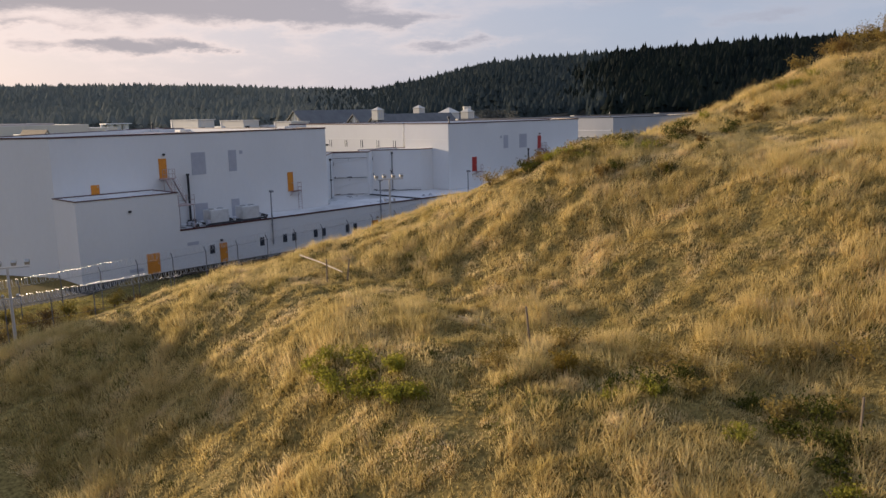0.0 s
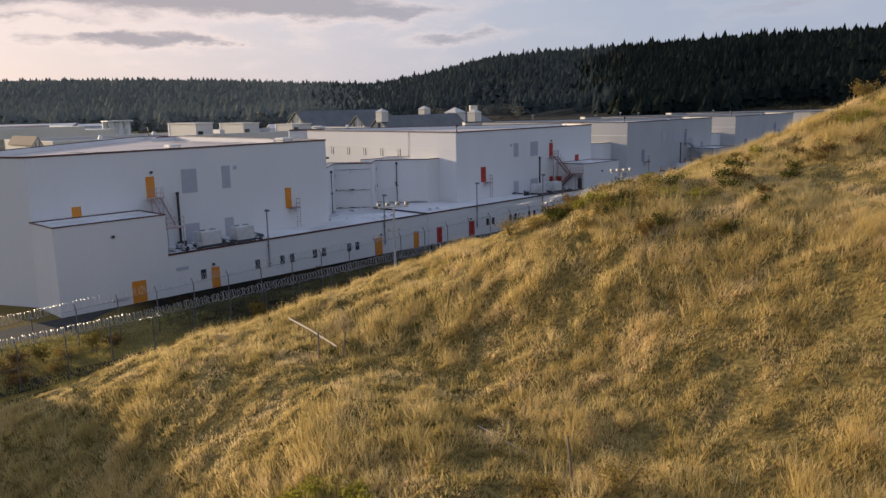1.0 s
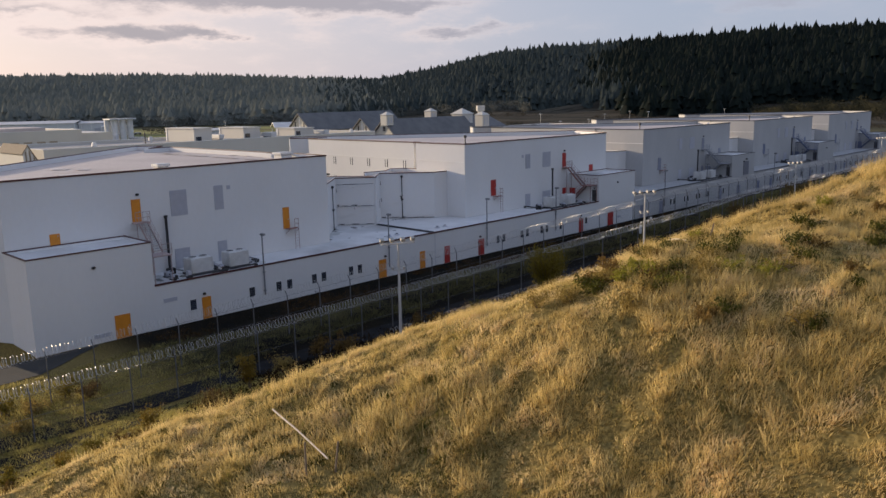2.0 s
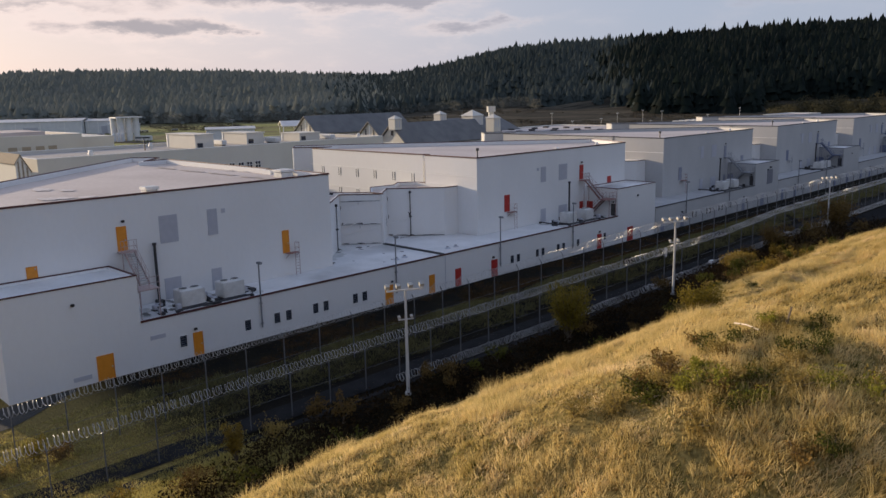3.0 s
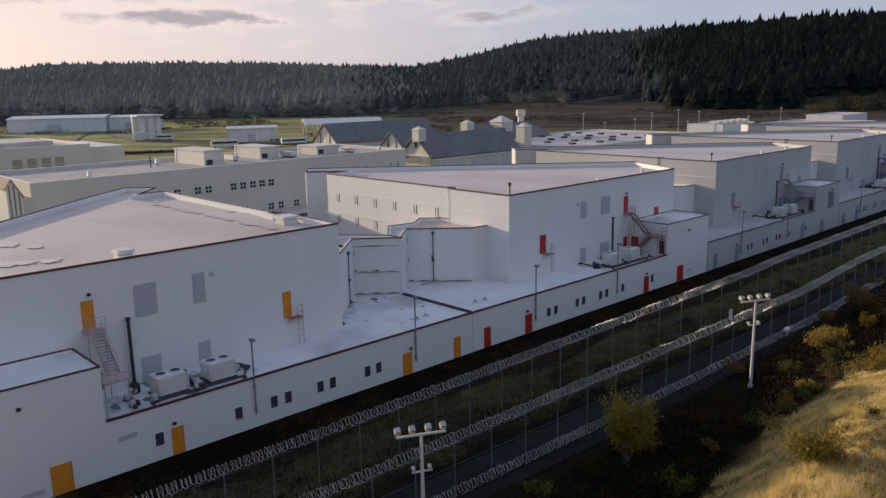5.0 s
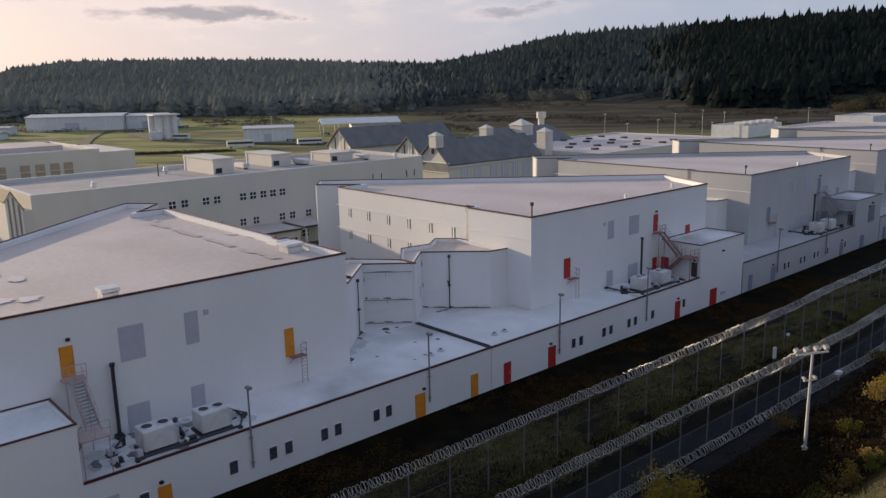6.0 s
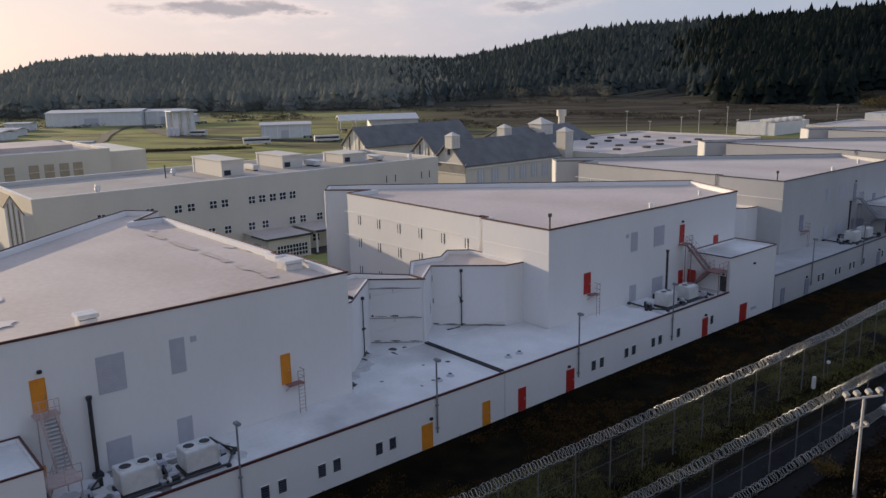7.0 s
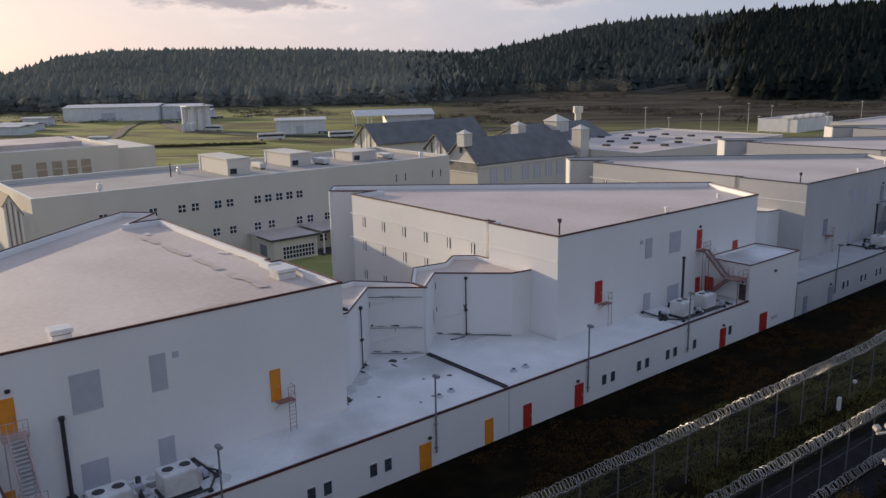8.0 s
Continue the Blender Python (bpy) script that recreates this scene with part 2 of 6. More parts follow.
GABLE = surface("weathered_gable_shingle", (0.19, 0.185, 0.175), (0.27, 0.26, 0.245), 0.8, 0.85, 0.2, 5.0)
TAN = surface("tan_boarded_panel", (0.30, 0.25, 0.18), (0.37, 0.31, 0.23), 1.0, 0.7, 0.05)
SLATE = surface("slate_grey_shingle_roof", (0.098, 0.098, 0.10), (0.16, 0.158, 0.155), 0.4, 0.75, 0.3, 4.0)
STAIR = surface("rust_red_steel_stair", (0.20, 0.095, 0.085), (0.31, 0.16, 0.14), 3.0, 0.6, 0.05)
STAIR_PALE = surface("faded_red_steel_stair", (0.36, 0.27, 0.255), (0.46, 0.36, 0.34), 3.0, 0.6, 0.05)
STAIR_BLUE = surface("blue_steel_stair", (0.075, 0.10, 0.19), (0.12, 0.15, 0.25), 3.0, 0.6, 0.05)
LOUVRE_DARK = surface("dull_grey_roller_steel", (0.15, 0.155, 0.185), (0.20, 0.205, 0.24), 2.0, 0.6, 0.05)
STAIR_GREY = surface("grey_steel_stair", (0.20, 0.21, 0.24), (0.30, 0.31, 0.34), 3.0, 0.6, 0.05)
WOOD = surface("bleached_rail_wood", (0.52, 0.43, 0.33), (0.68, 0.58, 0.46), 4.0, 0.85, 0.2, 30.0)
STAKE = surface("old_stake_wood", (0.16, 0.12, 0.08), (0.26, 0.20, 0.14), 4.0, 0.9, 0.2, 30.0)
# road and gravel blackened well below their own tone, painting the shade there
ASPHALT = surface("shaded_cracked_asphalt", (0.006, 0.0062, 0.007), (0.014, 0.0145, 0.016), 0.5, 0.95, 0.2, 14.0)
GRAVEL = surface("shaded_grey_gravel", (0.007, 0.007, 0.0075), (0.020, 0.020, 0.021), 0.8, 0.95, 0.3, 16.0)
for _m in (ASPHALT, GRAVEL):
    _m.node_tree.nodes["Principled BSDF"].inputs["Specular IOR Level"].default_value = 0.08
ROOF_WET = ROOF.node_tree
_wn = ROOF_WET.nodes.new("ShaderNodeTexNoise")
_wn.inputs["Scale"].default_value, _wn.inputs["Detail"].default_value = 0.16, 5.0
_wr = ROOF_WET.nodes.new("ShaderNodeMapRange")
_wr.inputs[1].default_value, _wr.inputs[2].default_value, _wr.inputs[3].default_value, _wr.inputs[4].default_value = 0.42, 0.62, 0.66, 0.24
ROOF_WET.links.new(_wn.outputs["Fac"], _wr.inputs[0])
ROOF_WET.links.new(_wr.outputs[0], ROOF_WET.nodes["Principled BSDF"].inputs["Roughness"])
# lane asphalt; also the dark strip that paints shaded grass by the blocks
TRACK = surface("worn_asphalt_and_shade", (0.020, 0.020, 0.018), (0.040, 0.038, 0.034), 0.5, 0.95, 0.2, 14.0)
METAL_SHED = surface("pale_corrugated_metal", (0.56, 0.575, 0.60), (0.67, 0.68, 0.70), 0.4, 0.5, 0.05)
SHED_ROOF = surface("light_metal_roof", (0.60, 0.57, 0.54), (0.74, 0.70, 0.66), 0.3, 0.5, 0.05)
BARK = surface("grey_brown_twig_bark", (0.09, 0.07, 0.05), (0.15, 0.12, 0.09), 5.0, 0.95, 0.2)
DRY = island("dry_grass_blades", (0.30, 0.225, 0.068), (0.79, 0.615, 0.27), 0.9, 0.5, 0.9, (0.84, 0.66, 0.38), single=0.15)
STRAW = island("straw_blades", (0.48, 0.365, 0.125), (0.83, 0.655, 0.32), 0.9, 0.5, 0.7, single=0.15)
GREEN = island("low_green_blades", (0.10, 0.12, 0.022), (0.30, 0.30, 0.07), 0.8, 0.4, 0.3)
YARD = island("dull_yard_blades", (0.06, 0.058, 0.018), (0.24, 0.215, 0.08), 0.9, 0.25, 0.5)
# wall grass blackened to paint the shade at the blocks' foot
DARK = island("shade_dark_wall_grass", (0.006, 0.006, 0.003), (0.035, 0.030, 0.011), 0.9, 0.1, 0.4)
LAWN = island("olive_lawn", (0.24, 0.215, 0.055), (0.60, 0.50, 0.18), 0.9, 0.4, 0.4)
# bank growth coloured near black, painting the shade on the bank
BANK = island("shade_dark_bank_growth", (0.005, 0.0035, 0.0018), (0.042, 0.025, 0.009), 0.9, 0.1, 0.5)
BRAMBLE = island("bramble_leaves", (0.15, 0.15, 0.02), (0.40, 0.36, 0.06), 0.6, 0.5, 1.0)
GOLD = island("yellowing_leaves", (0.10, 0.064, 0.012), (0.36, 0.25, 0.045), 0.6, 0.4, 1.0)
RUST = island("rust_brown_leaves", (0.06, 0.038, 0.012), (0.22, 0.14, 0.045), 0.7, 0.3, 1.0)
RUST_DRY = island("dry_rusty_stems", (0.09, 0.055, 0.016), (0.30, 0.19, 0.06), 0.8, 0.3, 1.0)
HEATHER = island("withered_heather", (0.15, 0.105, 0.025), (0.42, 0.31, 0.10), 0.8, 0.4, 1.0)
HERB = island("dark_low_herbs", (0.035, 0.042, 0.008), (0.13, 0.125, 0.022), 0.7, 0.3, 1.0)
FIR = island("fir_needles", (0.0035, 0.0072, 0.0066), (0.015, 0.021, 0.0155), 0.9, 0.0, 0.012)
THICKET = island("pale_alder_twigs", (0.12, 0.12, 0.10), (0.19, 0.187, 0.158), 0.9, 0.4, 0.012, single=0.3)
# both far woods are paled to grey, painting in the distant haze
MIXED = island("haze_paled_wood", (0.24, 0.255, 0.215), (0.31, 0.32, 0.275), 0.9, 0.5, 0.012, single=0.15)
FIR_MID = island("haze_paled_fir_needles", (0.050, 0.065, 0.060), (0.092, 0.108, 0.098), 0.9, 0.3, 0.012, single=0.25)
OLIVE_WOOD = island("olive_brown_leaves", (0.042, 0.04, 0.022), (0.105, 0.092, 0.05), 0.9, 0.2, 0.02, single=0.35)
HEATH = island("heath_twigs", (0.045, 0.04, 0.029), (0.10, 0.085, 0.062), 0.9, 0.0, 0.02)
FABRIC = bpy.data.materials.new("chain_link_fabric")
FABRIC.use_nodes = True
_n, _l = FABRIC.node_tree.nodes, FABRIC.node_tree.links
_t, _m = _n.new("ShaderNodeBsdfTransparent"), _n.new("ShaderNodeMixShader")
_c, _w1, _w2 = _n.new("ShaderNodeTexCoord"), _n.new("ShaderNodeTexWave"), _n.new("ShaderNodeTexWave")
_mp1, _mp2 = _n.new("ShaderNodeMapping"), _n.new("ShaderNodeMapping")
_mp1.inputs["Rotation"].default_value, _mp2.inputs["Rotation"].default_value = (radians(45), 0, 0), (radians(-45), 0, 0)
for _mp, _w in ((_mp1, _w1), (_mp2, _w2)):
    _l.new(_c.outputs["Object"], _mp.inputs["Vector"]), _l.new(_mp.outputs[0], _w.inputs["Vector"])
    _w.bands_direction, _w.inputs["Scale"].default_value = "Z", 6.0
_mx, _gt = _n.new("ShaderNodeMath"), _n.new("ShaderNodeMapRange")
_mx.operation = "MAXIMUM"
_l.new(_w1.outputs["Fac"], _mx.inputs[0]), _l.new(_w2.outputs["Fac"], _mx.inputs[1])
_l.new(_mx.outputs[0], _gt.inputs[0])
_gt.inputs[1].default_value, _gt.inputs[2].default_value, _gt.inputs[4].default_value = 0.93, 0.995, 0.22
_n["Principled BSDF"].inputs["Base Color"].default_value = (0.22, 0.225, 0.24, 1)
_n["Principled BSDF"].inputs["Roughness"].default_value = 0.5
_l.new(_gt.outputs[0], _m.inputs[0])
_l.new(_t.outputs[0], _m.inputs[1]), _l.new(_n["Principled BSDF"].outputs[0], _m.inputs[2])
_l.new(_m.outputs[0], _n["Material Output"].inputs["Surface"])


# ---- mesh helpers ----
def thing(name, at, label, category, group="", kind=""):
    """An empty at the thing's base, that parents its parts."""
    ob = new(name)
    ob.location = at
    ob.empty_display_size = 0.2
    return tagged(ob, label, category, group, kind)


def base_of(ob):
    p = Vector((0, 0, 0))
    while ob:
        p += ob.location
        ob = ob.parent
    return p


def part(name, bm, material, parent=None, label=""):
    """Links a bmesh, built in world metres, as one mesh object under a thing or a part."""
    bmesh.ops.recalc_face_normals(bm, faces=bm.faces[:])
    me = bpy.data.meshes.new(name)
    if parent:
        bmesh.ops.translate(bm, verts=bm.verts[:], vec=-base_of(parent))
    bm.to_mesh(me)
    bm.free()
    me.materials.append(material)
    ob = new(name, me)
    ob.parent = parent
    if label:
        ob["label"] = label
    return ob


def box(bm, x0, x1, y0, y1, z0, z1, bevel=0.0):
    x0, x1, y0, y1, z0, z1 = min(x0, x1), max(x0, x1), min(y0, y1), max(y0, y1), min(z0, z1), max(z0, z1)
    v = [bm.verts.new(p) for p in ((x0, y0, z0), (x1, y0, z0), (x1, y1, z0), (x0, y1, z0), (x0, y0, z1), (x1, y0, z1), (x1, y1, z1), (x0, y1, z1))]
    f = [bm.faces.new([v[i] for i in q]) for q in ((0, 3, 2, 1), (4, 5, 6, 7), (0, 1, 5, 4), (1, 2, 6, 5), (2, 3, 7, 6), (3, 0, 4, 7))]
    if bevel:
        bmesh.ops.bevel(bm, geom=list({e for q in f for e in q.edges}), offset=bevel, segments=2, affect="EDGES")
    return bm


def boxed(*args, **kw):
    return box(bmesh.new(), *args, **kw)


def prism(bm, pts, z0, z1):
    """An upright prism over a polygon of (x, y)."""
    lo = [bm.verts.new((x, y, z0)) for x, y in pts]
    hi = [bm.verts.new((x, y, z1)) for x, y in pts]
    bm.faces.new(lo[::-1]), bm.faces.new(hi)
    for i in range(len(pts)):
        j = (i + 1) % len(pts)
        bm.faces.new((lo[i], lo[j], hi[j], hi[i]))
    return bm


def inset(pts, d):
    """The polygon moved inwards by d."""
    n = len(pts)
    area = sum(pts[i][0] * pts[(i + 1) % n][1] - pts[(i + 1) % n][0] * pts[i][1] for i in range(n))
    s = 1 if area > 0 else -1
    out = []
    for i in range(n):
        a, b, c = Vector(pts[i - 1]), Vector(pts[i]), Vector(pts[(i + 1) % n])
        e1, e2 = (b - a).normalized(), (c - b).normalized()
        n1, n2 = Vector((-e1.y, e1.x)) * s, Vector((-e2.y, e2.x)) * s
        k = n1 + n2
        k = k / max(0.25, (1 + n1.dot(n2)))
        out.append((b.x + k.x * d, b.y + k.y * d))
    return out


def ring(bm, pts, d_out, d_in, z0, z1):
    """A closed band along a polygon's edge, from d_out outside it to d_in inside it."""
    o, i = inset(pts, -d_out), inset(pts, d_in)
    n = len(pts)
    rows = [[bm.verts.new((x, y, z)) for x, y in q] for q, z in ((o, z0), (o, z1), (i, z1), (i, z0))]
    for k in range(4):
        a, b = rows[k], rows[(k + 1) % 4]
        for j in range(n):
            bm.faces.new((a[j], a[(j + 1) % n], b[(j + 1) % n], b[j]))
    return bm


def tube(bm, pts, r, sides=6, r_end=None):
    """A round bar along a line of points."""
    pts = [Vector(p) for p in pts]
    prev, n = None, len(pts)
    for i, p in enumerate(pts):
        d = (pts[min(i + 1, n - 1)] - pts[max(i - 1, 0)]).normalized()
        a = d.orthogonal().normalized() if prev is None else (side - d * side.dot(d)).normalized()
        side, b = a, d.cross(a)
        rr = r + ((r_end - r) * i / (n - 1) if r_end is not None else 0)
        cur = [bm.verts.new(p + (a * math.cos(t) + b * math.sin(t)) * rr) for t in (2 * math.pi * k / sides for k in range(sides))]
        if prev:
            for k in range(sides):
                bm.faces.new((prev[k], prev[(k + 1) % sides], cur[(k + 1) % sides], cur[k]))
        else:
            bm.faces.new(cur[::-1])
        prev = cur
    bm.faces.new(prev)
    return bm


def tubed(pts, r, sides=6, r_end=None):
    return tube(bmesh.new(), pts, r, sides, r_end)


def beam(bm, p, q, w, h):
    """A square bar from p to q, w wide and h high."""
    p, q = Vector(p), Vector(q)
    d = (q - p).normalized()
    s = d.cross(Vector((0, 0, 1)))
    s = s.normalized() if s.length > 1e-4 else Vector((1, 0, 0))
    u = s.cross(d)
    ends = [[bm.verts.new(e + s * w / 2 * i + u * h / 2 * j) for i, j in ((-1, -1), (1, -1), (1, 1), (-1, 1))] for e in (p, q)]
    bm.faces.new(ends[0][::-1]), bm.faces.new(ends[1])
    for k in range(4):
        bm.faces.new((ends[0][k], ends[0][(k + 1) % 4], ends[1][(k + 1) % 4], ends[1][k]))
    return bm


def raw_mesh(name, verts, faces, material, label, category, kind="stuff"):
    """One mesh from arrays of corners and triangles."""
    me = bpy.data.meshes.new(name)
    me.vertices.add(len(verts))
    me.vertices.foreach_set("co", np.asarray(verts, np.float32).ravel())
    k = faces.shape[1]
    me.loops.add(faces.size)
    me.loops.foreach_set("vertex_index", faces.astype(np.int32).ravel())
    me.polygons.add(len(faces))
    me.polygons.foreach_set("loop_start", np.arange(0, faces.size, k, dtype=np.int32))
    me.update(calc_edges=True)
    me.materials.append(material)
    return tagged(new(name, me), label, category, "", kind)


# ---- the lie of the land ----
# grassy knoll: height, centre x and y, widths, turn
KNOLL = (
    (6.45, -0.24, 22.04, -14.14, 40.08, 9.56),
    (5.31, -28.08, 19.23, 14.09, 4.67, -0.10),
    (8.79, -20.95, 51.23, 5.44, 11.20, -1.10),
    (5.11, -16.90, 44.16, 24.94, 5.75, 3.79),
    (7.00, -12.13, 34.42, 23.06, 6.76, 0.11),
    (11.73, -18.22, 72.54, 9.49, 36.41, 0.77),
    (5.59, -40.02, 43.78, 4.60, 13.31, -0.15),
    (8.24, -45.05, 77.79, 23.42, 5.12, 2.02),
    (5.96, -44.46, 11.54, 6.28, 5.85, -0.85),
    (1.56, -44.40, 13.45, 5.91, 40.31, 0.91),
)
FOOT, FOOT_W = -42.07, 2.88
RIDGE_AZ = (0, 5, 10.5, 13.5, 17, 24, 30, 36, 41.5, 45.7, 50, 55, 60.5, 67.5, 80, 95)
RIDGE_EL = (0.2, 0.2, 0.43, 1.36, 1.76, 1.80, 1.72, 1.43, 1.20, 1.81, 2.65, 3.04, 3.37, 3.60, 3.7, 2.5)
TREE_H = 22.0


def knoll(x, y):
    h = np.zeros_like(x)
    for a, cx, cy, sx, sy, th in KNOLL:
        c, s = math.cos(th), math.sin(th)
        u, v = (c * (x - cx) + s * (y - cy)) / sx, (c * (y - cy) - s * (x - cx)) / sy
        h = h + a * np.exp(-0.5 * (u * u + v * v))
    return h / (1 + np.exp(-np.clip((x - FOOT) / FOOT_W, -40, 40)))


def far_hill(x, y):
    """The wooded ridge beyond the plain, as bearing and distance from the yard."""
    dx, dy = x + 33.0, y - 34.5
    r = np.hypot(dx, dy)
    az = np.degrees(np.arctan2(dy, -dx))
    r1 = np.interp(az, (0, 40, 50, 62, 95), (1500, 1480, 1250, 1120, 1050))
    r0 = np.interp(az, (0, 36, 42, 50, 56, 59, 95), (860, 760, 860, 840, 820, 660, 600))
    top = 29.0 + r1 * np.tan(np.radians(np.interp(az, RIDGE_AZ, RIDGE_EL))) - TREE_H
    t = np.clip((r - r0) / (r1 - r0), 0, 1)
    rise = top * (t * t * (3 - 2 * t))
    back = np.clip((r - r1) / 900, 0, 1)
    rise = rise * (1 - 0.7 * back)
    pre = np.clip((r - 560) / 250, 0, 1) * np.exp(-((az - 50) / 7.0) ** 2) * 7.0
    gate = np.clip((az + 30) / 25, 0, 1) * np.clip((130 - az) / 25, 0, 1)
    return (np.maximum(rise, 0) + pre) * gate, r, az, r0, r1


HUMPS = np.random.default_rng(12).uniform(-0.5, 0.5, (64, 64))


def humps(x, y, size):
    """Smooth irregular swellings of about the given size, between -0.5 and 0.5."""
    u, v = x / size, y / size
    i, j = np.floor(u).astype(int), np.floor(v).astype(int)
    a, b = u - i, v - j
    a, b = a * a * (3 - 2 * a), b * b * (3 - 2 * b)
    def h(p, q):
        return HUMPS[p % 64, q % 64]
    return (h(i, j) * (1 - a) + h(i + 1, j) * a) * (1 - b) + (h(i, j + 1) * (1 - a) + h(i + 1, j + 1) * a) * b


def lumps(x, y):
    """Tussocky relief of the rough grass."""
    c, s = 0.8, 0.6
    u, v = c * x + s * y, c * y - s * x
    return 0.24 * humps(u, v, 0.95) + 0.20 * humps(v + 7.3, u - 3.1, 0.55) + 0.34 * humps(u + 31.0, v, 2.3)


def smooth(t):
    t = np.clip(t, 0, 1)
    return t * t * (3 - 2 * t)


# the two fences climb a low bank along the yard: place and height of the wire, by y
def fence_in(y):
    y = np.asarray(y, float)
    return -58.82 + 0.105 * (np.clip(y, 22, 96) - 80), 6.82 + 0.058 * (np.clip(y, 22, 100) - 80)


def fence_out(y):
    y = np.asarray(y, float)
    return -53.8 + 0.091 * (np.clip(y, 28, 96) - 80), 5.77 + 0.045 * (np.clip(y, 28, 110) - 80)


WIRE_IN, WIRE_OUT = 3.75, 3.45


def bank(x, y):
    (xi, zi), (xo, zo) = fence_in(y), fence_out(y)
    gi, go = np.maximum(zi - WIRE_IN, 0), np.maximum(zo - WIRE_OUT, 0)
    gt = 3.3 * smooth((y - 14) / 28) * (1 - 0.15 * smooth((y - 100) / 40))
    t = gi * smooth((x + 73.5) / (xi + 73.5))
    t = np.where(x > xi, gi + (go - gi) * np.clip((x - xi) / (xo - xi), 0, 1), t)
    xt = -49.0
    t = np.where(x > xo, go + (gt - go) * smooth((x - xo) / (xt - xo)), t)
    return np.where(x > xt, gt * (1 - smooth((x - xt) / 10.0)), t)


def land(x, y):
    k = knoll(x, y)
    f = far_hill(x, y)[0]
    near = np.clip((400 - np.hypot(x, y)) / 150, 0, 1)
    return k + f + bank(x, y) * near + lumps(x, y) * np.clip(k / 3, 0.0, 1) - 0.02


def ground_at(x, y):
    return float(land(np.array([float(x)]), np.array([float(y)]))[0])


def spaced(lo, hi, step, reach, grow):
    mid = list(np.arange(lo, hi + step / 2, step))
    out, d = [], step
    p = hi
    while p < reach:
        d *= grow
        d = min(d, 60.0)
        p += d
        out.append(p)
    back, d, p = [], step, lo
    while p > -reach:
        d = min(d * grow, 60.0)
        p -= d
        back.append(p)
    return np.array(back[::-1] + mid + out)


gx, gy = spaced(-76, 6, 0.42, 3000, 1.22), spaced(4, 104, 0.42, 3000, 1.25)
GX, GY = np.meshgrid(gx, gy, indexing="ij")
GZ = land(GX, GY)
nx, ny = GX.shape
idx = np.arange(nx * ny).reshape(nx, ny)
quads = np.stack([idx[:-1, :-1], idx[1:, :-1], idx[1:, 1:], idx[:-1, 1:]], -1).reshape(-1, 4)
GROUND = bpy.data.materials.new("rough_grassland")
GROUND.use_nodes = True
_n, _l = GROUND.node_tree.nodes, GROUND.node_tree.links
_b = _n["Principled BSDF"]
_b.inputs["Roughness"].default_value = 0.95
_b.inputs["Specular IOR Level"].default_value = 0.05
_co = _n.new("ShaderNodeTexCoord")


def g_noise(scale, detail=4.0):
    k = _n.new("ShaderNodeTexNoise")
    k.inputs["Scale"].default_value, k.inputs["Detail"].default_value = scale, detail
    _l.new(_co.outputs["Object"], k.inputs["Vector"])
    return k.outputs["Fac"]


def g_mix(fac, a, b):
    k = _n.new("ShaderNodeMix")
    k.data_type = "RGBA"
    for s, v in ((0, fac), (6, a), (7, b)):
        if isinstance(v, tuple):
            k.inputs[s].default_value = (*v, 1)
        else:
            _l.new(v, k.inputs[s])
    return k.outputs[2]


def g_range(v, lo, hi):
    k = _n.new("ShaderNodeMapRange")
    _l.new(v, k.inputs[0])
    k.inputs[1].default_value, k.inputs[2].default_value = lo, hi
    return k.outputs[0]


def g_attr(name):
    k = _n.new("ShaderNodeAttribute")
    k.attribute_name = name
    return k.outputs["Fac"]


def g_bands(along, across):
    """Noise drawn out into long bands that lie across the plain."""
    mp = _n.new("ShaderNodeMapping")
    mp.vector_type = "TEXTURE"
    mp.inputs["Rotation"].default_value = (0, 0, radians(40))
    mp.inputs["Scale"].default_value = (1 / along, 1 / across, 100.0)
    k = _n.new("ShaderNodeTexNoise")
    k.inputs["Scale"].default_value, k.inputs["Detail"].default_value = 1.0, 6.0
    _l.new(_co.outputs["Object"], mp.inputs["Vector"])
    _l.new(mp.outputs[0], k.inputs["Vector"])
    return k.outputs["Fac"]


_dry = g_mix(g_range(g_noise(7.0, 6.0), 0.35, 0.65), (0.11, 0.08, 0.026), (0.29, 0.215, 0.075))
# near-black yard soil, the blocks' shade painted into its colour
_shade_dark = g_mix(g_range(g_noise(0.35), 0.35, 0.65), (0.0016, 0.0013, 0.0006), (0.010, 0.0072, 0.0026))
_field = g_mix(g_range(g_bands(0.012, 0.05), 0.46, 0.56), (0.25, 0.25, 0.09), (0.135, 0.12, 0.068))
_field = g_mix(g_range(g_bands(0.03, 0.16), 0.56, 0.66), _field, (0.34, 0.33, 0.125))
_heath = g_mix(g_range(g_bands(0.012, 0.05), 0.42, 0.60), (0.042, 0.037, 0.028), (0.10, 0.086, 0.062))
_heath = g_mix(g_range(g_bands(0.025, 0.14), 0.55, 0.63), _heath, (0.022, 0.022, 0.015))
_c1 = g_mix(g_attr("dry_grass"), _shade_dark, _dry)
_c2 = g_mix(g_attr("far_field"), _c1, _field)
_c3 = g_mix(g_attr("heath"), _c2, _heath)
_l.new(_c3, _b.inputs["Base Color"])
_bp = _n.new("ShaderNodeBump")
_bp.inputs["Strength"].default_value, _bp.inputs["Distance"].default_value = 0.5, 0.08
_l.new(g_noise(6.0), _bp.inputs["Height"])
_l.new(_bp.outputs[0], _b.inputs["Normal"])
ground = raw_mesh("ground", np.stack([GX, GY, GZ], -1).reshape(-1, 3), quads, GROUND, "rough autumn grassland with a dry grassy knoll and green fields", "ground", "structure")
_F, _R, _AZ, _R0, _R1 = far_hill(GX, GY)
